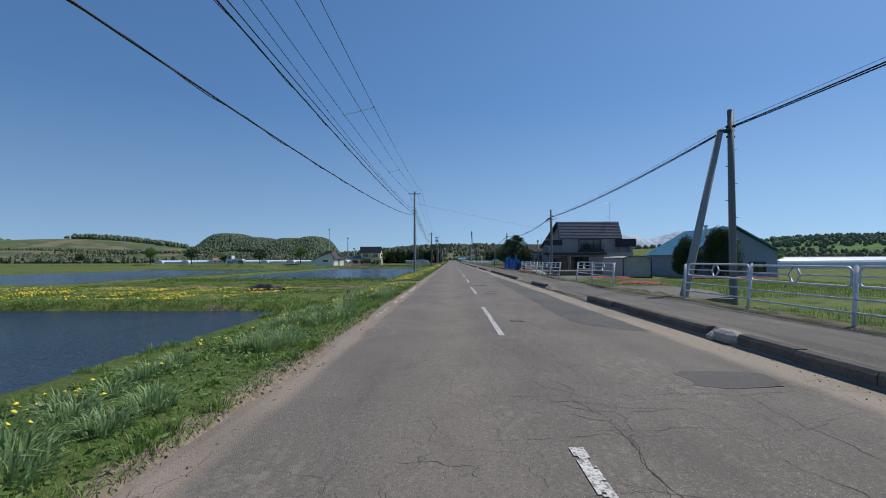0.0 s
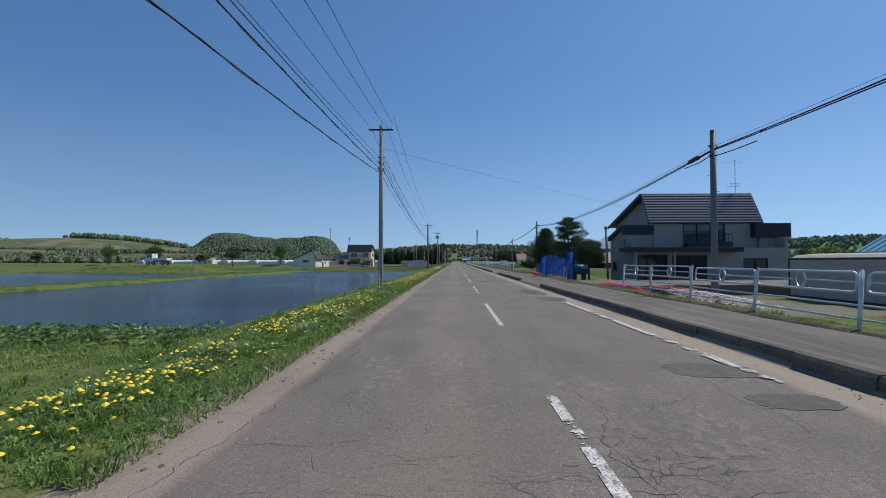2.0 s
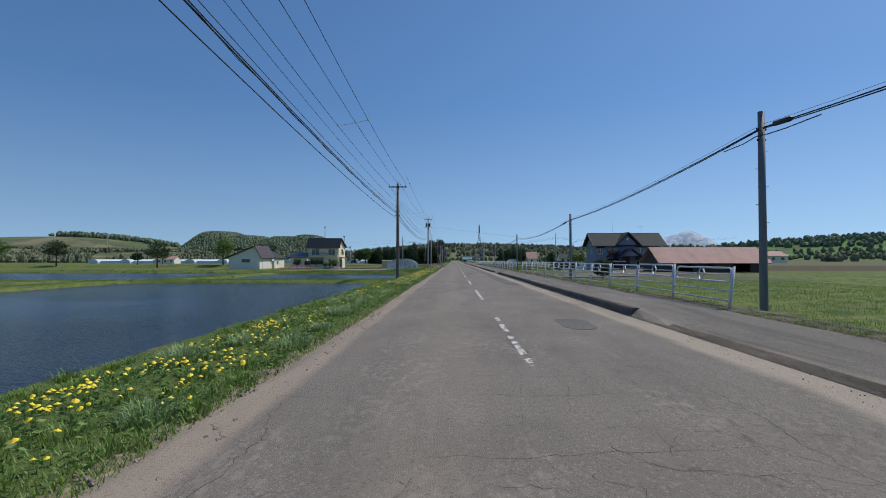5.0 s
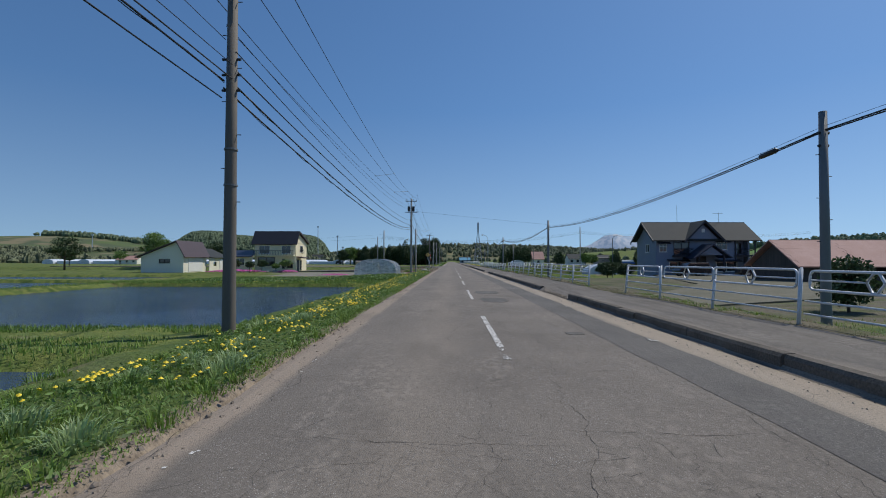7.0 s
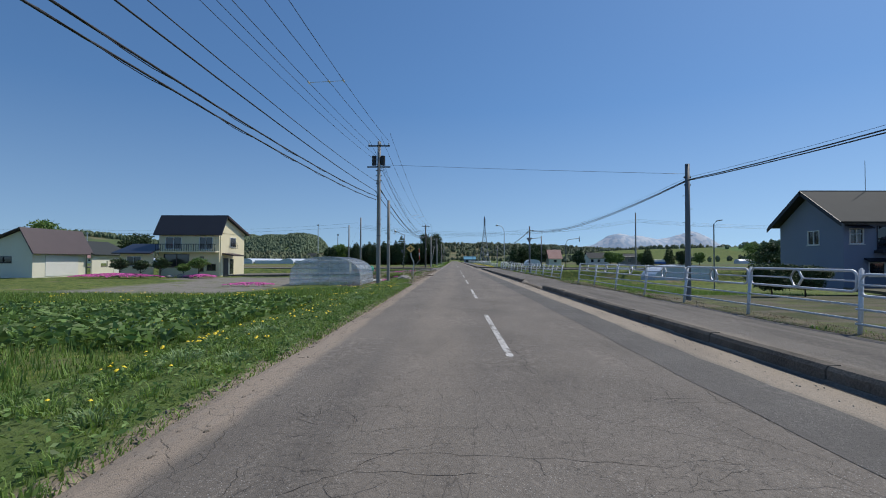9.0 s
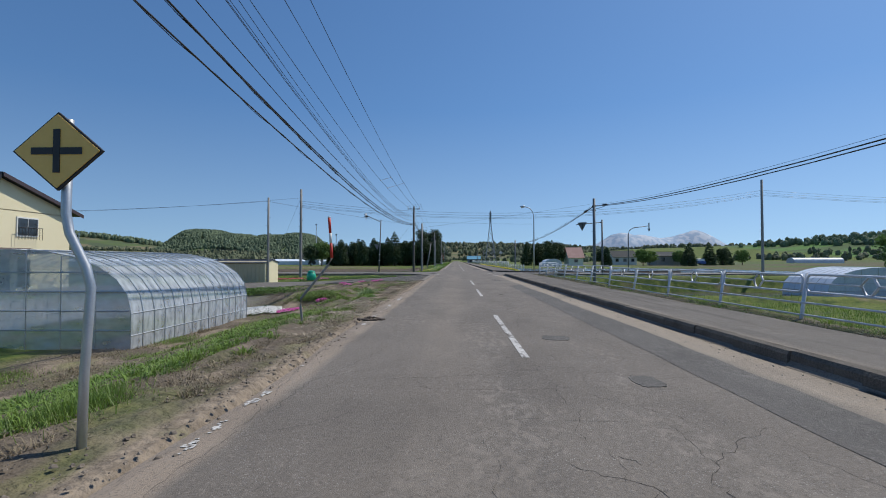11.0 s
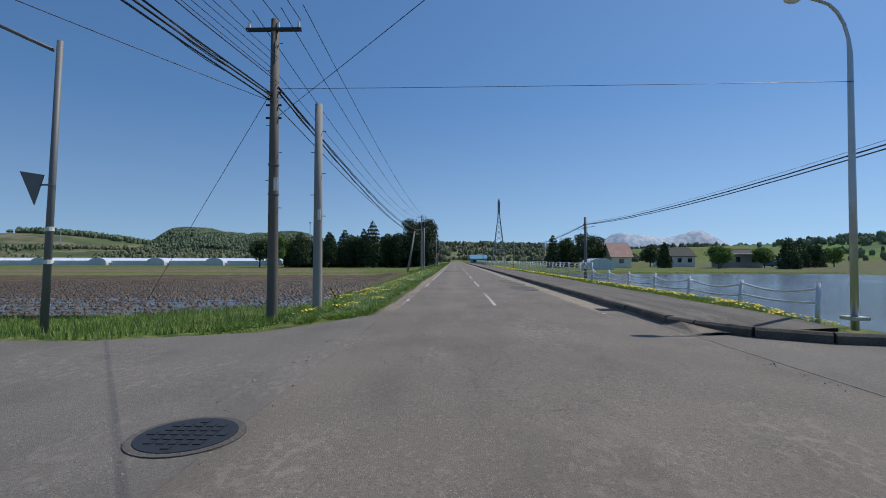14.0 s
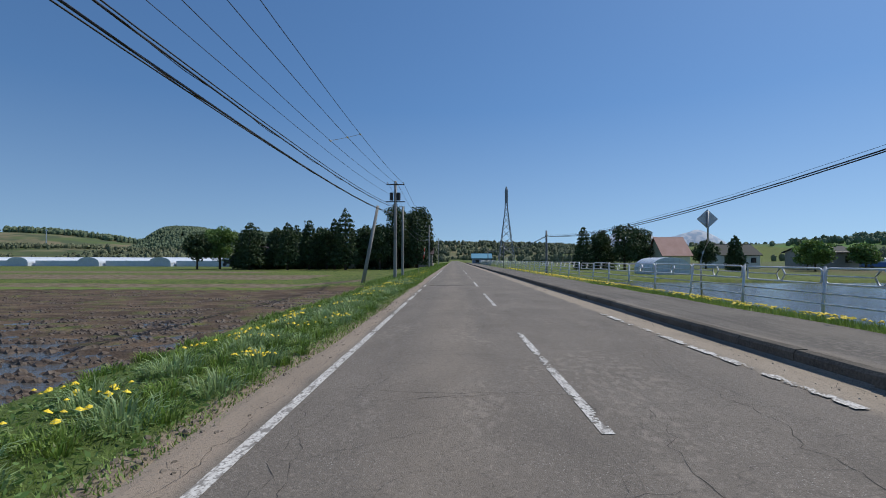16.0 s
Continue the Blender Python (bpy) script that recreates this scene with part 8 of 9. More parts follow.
for k, (x, y, h0, w) in enumerate(((48, 205, 5, 5), (62, 230, 6, 6), (41, 190, 3, 4), (70, 120, 5, 6), (95, 160, 6, 7), (58, 88, 4, 5))):
    round_tree(x, y, -0.6, h0, w, 0.8, 2200, 0.2, "leaf_mid" if k % 2 else "leaf_dark", "leafy tree standing among the fields", 200 + k, group="field trees")


# far woods, as one mass of small trees
def far_wood(name, n, where, mat, seed, lo, hi, label):
    rng = np.random.RandomState(seed)
    pts = []
    while len(pts) < n:
        c = where(rng)
        if c:
            pts.append(c)
    x, y = np.array(pts).T
    z = ground_height(x, y) - 0.5
    h, w = rng.uniform(lo, hi, n), rng.uniform(0.32, 0.5, n) * rng.uniform(lo, hi, n)
    ang = np.arange(6) * np.pi / 3
    rows = []
    for f, r in ((0.05, 0.75), (0.45, 1.0), (0.78, 0.62)):
        jit = rng.uniform(0.7, 1.25, (n, 6))
        rows.append(np.stack([x[:, None] + np.cos(ang) * w[:, None] * r * jit, y[:, None] + np.sin(ang) * w[:, None] * r * jit, (z + h * f)[:, None] + rng.uniform(-0.08, 0.08, (n, 6)) * h[:, None]], -1))
    top = np.stack([x, y, z + h], -1)[:, None]
    v = np.concatenate(rows + [top], 1)
    tri = []
    for k in range(2):
        for i in range(6):
            a, b, c, d = k * 6 + i, k * 6 + (i + 1) % 6, (k + 1) * 6 + (i + 1) % 6, (k + 1) * 6 + i
            tri += [(a, b, c), (a, c, d)]
    tri += [(12 + i, 12 + (i + 1) % 6, 18) for i in range(6)]
    f = (np.array(tri)[None] + 19 * np.arange(n)[:, None, None]).reshape(-1, 3)
    k = 12
    d = rng.normal(size=(n, k, 3))
    d /= np.linalg.norm(d, axis=2, keepdims=True)
    d[..., 2] = np.abs(d[..., 2]) * 1.1 - 0.25
    p = np.stack([x, y, z + h * 0.5], -1)[:, None] + d * np.stack([w, w, h * 0.5], -1)[:, None] * rng.uniform(0.85, 1.12, (n, k, 1))
    lv, lf = leaves(p.reshape(-1, 3), np.repeat(h, k) * 0.1, rng, 0, 0.8)
    verts = np.concatenate([v.reshape(-1, 3), lv])
    return soup(name, verts, f.tolist() + (lf + 19 * n).tolist(), mat, label, "woods")


def on_hill(rng):
    x, y = rng.uniform(-760, -310), rng.uniform(1150, 1420)
    return (x, y) if hills(np.array(x), np.array(y)) > 20 + 8 * math.sin(x * 0.02) else None


def belt_left(rng):
    x, y = rng.uniform(-1100, 60), rng.uniform(560, 1150)
    return (x, y) if wobble(x * 0.006, y * 0.012, 1.0) + 0.4 * wobble(x * 0.03, y * 0.03, 1) > 0.22 else None


def hedges_left(rng):
    x, k = rng.uniform(-1000, -40), rng.randint(0, 7)
    y = (440, 500, 570, 660, 770, 900, 1040)[k] + 14 * math.sin(x * 0.011 + k) + rng.normal(0, 5 + 3 * k)
    return (x, y) if math.sin(x * (0.013 + 0.002 * k) + 2.1 * k) + 0.5 * math.sin(x * 0.05 + k) > 0.1 else None


def ridge_left(rng):
    x = rng.uniform(-1700, -600)
    return (x, 1480 + rng.uniform(-60, 60)) if math.sin(x * 0.011) > -0.3 else None


def belt_right(rng):
    x, y = rng.uniform(60, 1500), rng.uniform(520, 1250)
    return (x, y) if wobble(x * 0.005 + 2, y * 0.011, 1.0) + 0.4 * wobble(x * 0.03, y * 0.03, 1) > 0.2 and x > 0.06 * y else None


def ridge_right(rng):
    x, y = rng.uniform(420, 1500), rng.uniform(420, 900)
    h0 = float(hills(np.array(x), np.array(y)))
    return (x, y) if h0 > 21 else None


def ahead(rng):
    x, y = rng.uniform(-500, 900), rng.uniform(1500, 2300)
    return (x, y) if float(hills(np.array(x), np.array(y))) > 14 else None


# far_dark: conifer green lightened, so the haze of distance is in the colour
M["far_dark"] = material("far_conifer", (0.15, 0.195, 0.11), 0.9, (0.11, 0.15, 0.085), 0.02, 0.2, 0.6, 0, island=0.16)
M["far_mid"] = material("far_spring_wood", (0.16, 0.175, 0.095), 0.9, (0.1, 0.12, 0.066), 0.02, 0.2, 0.6, 0, island=0.28)
far_wood("hill_wood", 6500, on_hill, "far_dark", 1, 6, 10, "dense dark forest covering the hill")
far_wood("valley_wood", 3000, belt_left, "far_mid", 2, 4, 8, "scrubby spring woods on the far slopes")
far_wood("hedge_wood", 2600, hedges_left, "far_mid", 8, 3.5, 8, "hedgerows and scrub between the far fields")
far_wood("ridge_trees", 700, ridge_left, "far_dark", 3, 10, 18, "line of trees along the far ridge")
far_wood("valley_wood", 2000, belt_right, "far_mid", 4, 5, 9, "spring woods beyond the fields")
far_wood("ridge_wood", 2600, ridge_right, "far_dark", 5, 7, 11, "dark trees along the far ridge")
far_wood("hill_wood", 2600, ahead, "far_mid", 6, 12, 20, "wooded hills at the end of the valley")

# snow mountains, far off
rng = np.random.RandomState(12)
s = Shape()
n = 120
rows_ = []
for j in range(9):
    row = []
    for i in range(n + 1):
        u = i / n
        x = 760 + 2500 * u
        base = 66 + 134 * math.exp(-((x - 1930) / 720) ** 4) + 100 * math.exp(-((x - 2310) / 190) ** 2) + 62 * math.exp(-((x - 1560) / 120) ** 2) + 46 * math.exp(-((x - 1770) / 170) ** 2)
        rough_ = noise.fractal(Vector((u * 16, j * 0.6, 3)), 1.0, 2.0, 5) * 14
        f = j / 8
        row.append((x, 4300 + 500 * f + 60 * rough_ / 24, (base + rough_) * math.sin(f * math.pi / 2) - 25 * (1 - f)))
    rows_.append(row)
s.add([p for r in rows_ for p in r], [(j * (n + 1) + i, j * (n + 1) + i + 1, (j + 1) * (n + 1) + i + 1, (j + 1) * (n + 1) + i) for j in range(8) for i in range(n)])


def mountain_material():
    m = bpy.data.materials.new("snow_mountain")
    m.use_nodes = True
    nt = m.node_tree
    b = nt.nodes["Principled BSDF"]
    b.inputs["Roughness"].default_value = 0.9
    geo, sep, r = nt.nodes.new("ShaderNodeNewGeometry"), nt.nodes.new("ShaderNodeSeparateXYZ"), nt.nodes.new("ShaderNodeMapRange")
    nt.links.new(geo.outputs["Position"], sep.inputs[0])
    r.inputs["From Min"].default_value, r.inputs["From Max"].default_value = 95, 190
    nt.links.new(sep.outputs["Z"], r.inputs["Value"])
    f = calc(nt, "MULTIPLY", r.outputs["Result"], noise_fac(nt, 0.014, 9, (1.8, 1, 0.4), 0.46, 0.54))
    # haze is put into the colours: rock blued towards the sky, snow dulled
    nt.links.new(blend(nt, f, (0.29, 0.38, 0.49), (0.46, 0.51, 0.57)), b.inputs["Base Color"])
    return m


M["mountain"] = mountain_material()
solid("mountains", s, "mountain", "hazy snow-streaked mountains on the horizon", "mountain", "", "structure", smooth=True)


# ---- grass and flowers ----
def blades(x, y, z, h, w, rng, lean=0.35):
    n = len(x)
    a = rng.rand(n) * 6.283
    bend = lean * h * rng.uniform(0.2, 1.6, n)
    c, s_ = np.cos(a), np.sin(a)
    dx, dy = -s_ * w, c * w
    p = np.stack([x, y, z], -1)
    side = np.stack([dx, dy, 0 * dx], -1)
    tip = p + np.stack([c * bend, s_ * bend, h * (1 - 0.15 * np.minimum(bend / h, 1))], -1)
    v = np.stack([p - side, p + side, tip], 1).reshape(-1, 3)
    return v, np.arange(3 * n).reshape(-1, 3).tolist()


def grass_stuff(name, x, y, h, w, mat, rng, label, lean=0.35):
    z = ground_height(x, y) - 0.02
    z = np.where((x > -2.3) & (x < 0), np.maximum(z, -0.03), z)
    v, f = blades(x, y, z, h, w, rng, lean)
    me = bpy.data.meshes.new(name)
    me.from_pydata(v.tolist(), [], f)
    me.materials.append(M[mat])
    return tagged(new(name, me), label, "grass", "", "stuff")


def verge_x(n, rng, lo=-5.3, hi=-1.98):
    return rng.uniform(lo, hi, n)


def bare(x, y):
    """Where the left verge shows earth instead of grass."""
    track = (y > 27.5) & (y < 31.5) & (np.abs(wobble(x, y, 0.8)) < 0.75)
    ditch = (y > 158.5) & (y < 216)
    return track | ditch | ((y > 205) & (y < 218.6 + (x + 2) * 0.9))


def tufts(name, cx, cy, per, r, h, w, mat, rng, label, droop=1.0):
    """Clumps of curved blades that lean outwards from the middle of each clump."""
    m = len(cx)
    k = np.repeat(np.arange(m), per)
    n = len(k)
    size = rng.uniform(0.7, 1.3, m)[k]
    u, a = np.sqrt(rng.rand(n)), rng.rand(n) * 6.283
    x, y = cx[k] + np.cos(a) * u * r * size, cy[k] + np.sin(a) * u * r * size
    x = np.where((cx[k] < 0) & (x > -2.0), -4.0 - x, x)
    b = a + rng.normal(0, 0.5, n)
    lean = droop * (0.15 + 0.75 * u * rng.uniform(0.5, 1.3, n))
    tall = h * size * rng.uniform(0.45, 1.15, n) * (1.05 - 0.35 * u)
    c, s_ = np.cos(b), np.sin(b)
    z = ground_height(x, y) - 0.02
    z = np.where((x > -2.3) & (x < 0), np.maximum(z, -0.03), z)
    p = np.stack([x, y, z], -1)
    side = np.stack([-s_, c, 0 * c], -1) * (w * rng.uniform(0.6, 1.3, n))[:, None]
    mid = p + np.stack([c * lean * tall * 0.35, s_ * lean * tall * 0.35, tall * 0.62], -1)
    tip = p + np.stack([c * lean * tall, s_ * lean * tall, tall * (1 - 0.32 * np.minimum(lean, 1.6))], -1)
    v = np.stack([p - side, p + side, mid + side * 0.8, mid - side * 0.8, tip], 1)
    f = np.array([(0, 1, 2), (0, 2, 3), (3, 2, 4)])
    return soup(name, v, (f[None] + 5 * np.arange(n)[:, None, None]).reshape(-1, 3), mat, label, "grass")


rng = np.random.RandomState(31)
n = 480000
x, y = verge_x(n, rng, -5.6), rng.uniform(-3, 268, n)
x = np.where(rng.rand(n) < 0.35, rng.uniform(-3.2, -1.98, n) + np.where(y > 217, 0.1, 0.0), x)
keep = ~bare(x, y)
x, y = x[keep], y[keep]
lush = 0.5 + 0.5 * wobble(x * 0.9, y * 0.35, 1.0)
grass_stuff("verge_grass", x, y, rng.uniform(0.03, 0.09, len(x)) * (0.5 + 0.9 * lush) * (1.0 - 0.5 * step(-3.4, -4.6, x)), rng.uniform(0.004, 0.009, len(x)), "grass", rng, "bright green grass on the road verge", 0.7)
# leafy clumps all along, taller by the wet field
cx, cy = rng.uniform(-5.2, -2.1, 4800), rng.uniform(-1, 268, 4800)
keep = ~bare(cx, cy) & (wobble(cx * 1.1, cy * 0.4, 1.0) > -0.45)
cx, cy = cx[keep], cy[keep]
low = cy < 217
tufts("verge_tufts", cx[low], cy[low], 46, 0.13, 0.17, 0.007, "grass", rng, "leafy clumps of green grass on the verge")
tufts("verge_tufts", cx[~low], cy[~low], 80, 0.15, 0.22, 0.007, "grass", rng, "tall leafy clumps of grass beside the wet field")
# silvery tussocks
for ya, yb, count, tall, label in ((0, 26.5, 64, 0.36, "large silvery green tussocks of tall grass by the first paddy"), (33, 62, 34, 0.24, "silvery tussocks among the dandelions"), (64, 92, 40, 0.28, "silvery tussocks of grass beside the paddy"),
                                   (98, 113, 26, 0.26, "silvery tussocks of grass round the power pole"), (113, 158, 26, 0.2, "pale tussocks of grass on the verge"), (218.5, 268, 150, 0.28, "thick silvery tussocks along the wet field")):
    cx, cy = rng.uniform(-3.9, -2.3, count), rng.uniform(ya, yb, count)
    keep = ~bare(cx, cy)
    tufts("tussocks", cx[keep], cy[keep], 150, 0.22, tall, 0.0085, "grass_pale", rng, label, 1.15)
# far verge, field edges and banks
n = 42000
y = rng.uniform(266, 410, n)
grass_stuff("verge_grass", rng.uniform(-6, -2.0, n), y, rng.uniform(0.12, 0.35, n), rng.uniform(0.01, 0.025, n), "grass", rng, "green grass on the far verge")
n = 150000
x, y = rng.uniform(-24, -5.0, n), rng.uniform(17, 40, n)
keep = ~((y > 27.8) & (y < 31.2) & (wobble(x * 0.5, y, 0.7) < 0.45))
grass_stuff("bank_grass", x[keep], y[keep], rng.uniform(0.03, 0.1, n)[keep], rng.uniform(0.006, 0.014, n)[keep], "grass", rng, "short rough turf between the flooded fields", 0.9)
cx, cy = rng.uniform(-24, -4.6, 900), rng.uniform(17, 39, 900)
keep = wobble(cx * 0.5, cy * 0.6, 1.0) > 0.0
tufts("bank_tufts", cx[keep], cy[keep], 40, 0.2, 0.16, 0.012, "grass", rng, "clumps of coarse grass between the flooded fields")
n = 80000
x, y = rng.uniform(-26, -5.0, n), rng.uniform(136, 159, n)
grass_stuff("bank_grass", x, y, rng.uniform(0.08, 0.3, n), rng.uniform(0.008, 0.02, n), "grass", rng, "rough grass and weeds by the houses")
n = 30000
x, y = rng.uniform(-40, -4.0, n), rng.uniform(215.4, 223.6, n)
y = np.maximum(y, np.where(x > -6, 218.4 + (x + 4) * 1.2, 215.4))
grass_stuff("bank_grass", x, y, rng.uniform(0.08, 0.3, n), rng.uniform(0.008, 0.016, n), "grass", rng, "green grass between the side road and the wet field")
n = 16000
x, y = rng.uniform(-20, -3.6, n), rng.uniform(203.2, 206.8, n)
keep = (y > 204.0) | (x < -6.5)
grass_stuff("bed_grass", x[keep], y[keep], rng.uniform(0.04, 0.14, n)[keep], rng.uniform(0.006, 0.012, n)[keep], "grass", rng, "low grass and garden plants behind the corner kerb", 0.8)
# banks round the fields
for (xa, xb, ya, yb, m) in ((-26, -5.4, 109.4, 111.9, 9000), (-28.6, -26.2, 40, 110, 12000), (-27.2, -24.4, 113, 142, 6000), (-60, -26, 108.4, 111.8, 9000), (-20, -5.4, 112.8, 114.2, 5000), (-62, -5.6, 17.0, 18.2, 7000)):
    x, y = rng.uniform(xa, xb, m), rng.uniform(ya, yb, m)
    grass_stuff("bank_grass", x, y, rng.uniform(0.05, 0.15, m), rng.uniform(0.01, 0.02, m), "grass", rng, "grass on the low bank between paddies")
# right verge behind the footpath
n = 130000
x, y = rng.uniform(6.62, 8.6, n), rng.uniform(-3, 262, n)
keep = (wobble(x * 1.3, y * 0.25, 1.0) > -0.05) & ~((y > 203) & (y < 217))
keep &= ~((y > 15) & (y < 36)) & ~((y > 53) & (y < 62)) & ~((y > 120) & (y < 125))
keep |= (y > 217.5)
x, y = x[keep], y[keep]
x = np.where(y > 217.5, np.maximum(x, 6.95), x)
grass_stuff("verge_grass", x, y, rng.uniform(0.02, 0.08, len(x)) * np.where(y > 217.5, 2.0, 1.0), rng.uniform(0.004, 0.009, len(x)), "grass", rng, "patchy grass along the footpath fence", 0.8)
cx, cy = rng.uniform(6.75, 8.5, 800), rng.uniform(-3, 203, 800)
keep = wobble(cx * 1.3, cy * 0.25, 1.0) > 0.1
tufts("verge_tufts", cx[keep], cy[keep], 36, 0.14, 0.13, 0.007, "grass", rng, "low weeds and grass under the footpath fence", 1.3)
n = 30000
x, y = rng.uniform(6.62, 9.5, n), rng.uniform(84, 203, n)
grass_stuff("dry_grass", x, y, rng.uniform(0.03, 0.12, n), rng.uniform(0.003, 0.006, n), "dry", rng, "dry brown grass along the footpath", 0.9)
n = 60000
x, y = rng.uniform(-9, -2.1, n), rng.uniform(166, 197, n)
keep = (y < 195.6 + (x + 4.5) * 0.73) & (wobble(x * 0.8, y * 0.8, 1.0) > -0.25)
x, y, n = x[keep], y[keep], int(keep.sum())
grass_stuff("dry_grass", x, y, rng.uniform(0.02, 0.08, n), rng.uniform(0.003, 0.005, n), "dry", rng, "dry straw-coloured grass round the ditch", 2.5)
n = 30000
x, y = rng.uniform(8.6, 30, n), rng.uniform(84, 117, n)
grass_stuff("lawn_grass", x, y, rng.uniform(0.06, 0.16, n), rng.uniform(0.008, 0.016, n), "grass", rng, "mown grass behind the fence")
n = 30000
x, y = rng.uniform(9, 26, n), rng.uniform(165, 206, n)
grass_stuff("field_grass", x, y, rng.uniform(0.1, 0.3, n), rng.uniform(0.01, 0.02, n), "grass", rng, "green grass in the low field")


def leaf_stuff(name, x, y, size, mat, rng, label, lift=0.08, category="weeds"):
    p = np.stack([x, y, ground_height(x, y) + lift * rng.uniform(0.2, 1.2, len(x))], -1)
    v, f = leaves(p, size, rng, 0.55, 0.4)
    return soup(name, v, f, mat, label, category)


n = 90000
x, y = rng.uniform(-4.6, -2.1, n), rng.uniform(-2, 268, n)
keep = ~bare(x, y)
leaf_stuff("weed_leaves", x[keep], y[keep], 0.036, "leaf_mid", rng, "broad weed leaves among the verge grass")
n = 16000
x, y = rng.uniform(-22, -5, n), rng.uniform(140, 150, n)
leaf_stuff("weed_leaves", x, y, 0.13, "leaf_mid", rng, "large butterbur leaves on the bank by the houses", 0.25)
n = 3500
x, y = rng.uniform(-24, -5.2, n), rng.uniform(37.6, 39.6, n)
leaf_stuff("weed_leaves", x, y, 0.08, "leaf_mid", rng, "broad green weeds on the bank of the paddy", 0.16)
# grass clumps along the ditch, straw lying beside the road
n = 120000
x, y = rng.uniform(-6.2, -3.0, n), rng.uniform(160, 189, n)
keep = (wobble(x * 0.9 + 2, y * 0.55, 1.0) > 0.08) & (np.abs(x + 4.5 + 0.4 * np.sin(y * 0.4)) < 1.0 + 0.3 * np.sin(y * 0.9)) & (y < 181 + 5 * rng.rand(n))
grass_stuff("ditch_grass", x[keep], y[keep], rng.uniform(0.02, 0.06, n)[keep], rng.uniform(0.004, 0.008, n)[keep], "grass", rng, "short bright green grass on the ditch banks", 0.9)
cy = rng.uniform(160, 190, 2600)
cx = -4.5 + 0.35 * np.sin(cy * 0.5) + rng.normal(0, 0.75, 2600)
keep = (wobble(cx * 0.9 + 2, cy * 0.45, 1.0) > -0.12) & (rng.rand(2600) > step(176, 191, cy)) & (cx < -2.9)
tufts("ditch_tufts", cx[keep], cy[keep], 40, 0.16, 0.15, 0.01, "grass", rng, "leafy clumps of weeds on the ditch banks", 1.3)
tufts("tussocks", np.array([-3.5]), np.array([181.5]), 260, 0.22, 0.42, 0.008, "grass_pale", rng, "arching tussock of tall grass on the ditch bank", 1.3)
for x, y, w, l, h0, m in ((-3.1, 163.5, 0.5, 0.9, 0.2, 2600), (-3.0, 161, 0.5, 1.0, 0.22, 2600), (-3.3, 166.3, 0.35, 0.6, 0.2, 1500), (-6.8, 178.5, 0.5, 0.8, 0.14, 1600), (-7.6, 175, 0.6, 0.8, 0.12, 1600), (-8.6, 170.5, 0.8, 0.8, 0.14, 2200), (-6.2, 167.5, 0.7, 0.6, 0.14, 2000)):
    grass_stuff("grass_clump", x + rng.normal(0, w / 2, m), y + rng.normal(0, l / 2, m), rng.uniform(0.4, 1.1, m) * h0, rng.uniform(0.003, 0.006, m), "grass", rng, "clump of grass by the bare ditch", 0.6)
for k in range(80):
    cx, cy, r, m = rng.uniform(-8.0, -2.7), rng.uniform(171, 195), rng.uniform(0.1, 0.32), 420
    grass_stuff("grass_clump", cx + rng.normal(0, r, m), cy + rng.normal(0, r * 1.3, m), rng.uniform(0.04, 0.14, m), rng.uniform(0.004, 0.007, m), "grass" if k % 2 else "dry", rng, "low clump of grass on the bare ditch bank" if k % 2 else "clump of dead grass on the bare ditch bank", 0.8)
n = 26000
x, y = rng.uniform(-3.5, -2.2, n), rng.uniform(168, 182, n)
keep = (np.abs(x + 2.75 - 0.15 * np.sin(y)) < 0.35 + 0.15 * np.sin(y * 1.3)) & (wobble(x, y * 0.6, 1.0) > -0.3)
grass_stuff("straw", x[keep], y[keep], rng.uniform(0.02, 0.06, n)[keep], rng.uniform(0.003, 0.005, n)[keep], "dry", rng, "pale dry straw lying along the road edge", 5.0)
n = 9000
x, y = -6.6 + rng.normal(0, 0.42, n), 184.8 + rng.normal(0, 0.25, n)
leaf_stuff("low_shrub", x, y, 0.035, "leaf_spring", rng, "low bright green shrub on the flower bank", 0.24, "shrub")
n = 5000
x, y = -10.2 + rng.normal(0, 0.9, n), 186.6 + rng.normal(0, 0.35, n)
leaf_stuff("low_shrub", x, y, 0.05, "leaf_mid", rng, "low dark green shrub on the flower bank", 0.25, "shrub")
n = 7000
x, y = rng.uniform(-14, -5.0, n), rng.uniform(202.2, 204.6, n)
leaf_stuff("low_shrub", x, y, 0.06, "leaf_mid", rng, "low garden plants behind the corner kerb", 0.12, "shrub")


def blooms(name, x, y, size, mat, rng, label, lift):
    """Flower heads: small rough discs of eight petals."""
    n = len(x)
    z = ground_height(x, y) + lift
    a = np.arange(6) * np.pi / 3
    tilt = rng.normal(0, 0.25, (n, 2))
    s_ = size * rng.uniform(0.7, 1.2, n)
    rim = np.stack([x[:, None] + np.cos(a) * s_[:, None], y[:, None] + np.sin(a) * s_[:, None], z[:, None] + (np.cos(a) * tilt[:, :1] + np.sin(a) * tilt[:, 1:]) * s_[:, None]], -1)
    mid = np.stack([x, y, z + 0.7 * s_], -1)[:, None]
    v = np.concatenate([rim, mid], 1)
    tri = np.array([(i, (i + 1) % 6, 6) for i in range(6)])
    return soup(name, v, (tri[None] + 7 * np.arange(n)[:, None, None]).reshape(-1, 3), mat, label, "flowers")


def clusters(xa, xb, ya, yb, count, per, spread, rng, ok=None):
    cx, cy = rng.uniform(xa, xb, count), rng.uniform(ya, yb, count)
    m = rng.poisson(per, count) + 1
    x, y = np.repeat(cx, m) + rng.normal(0, spread, m.sum()), np.repeat(cy, m) + rng.normal(0, spread, m.sum())
    return x, y


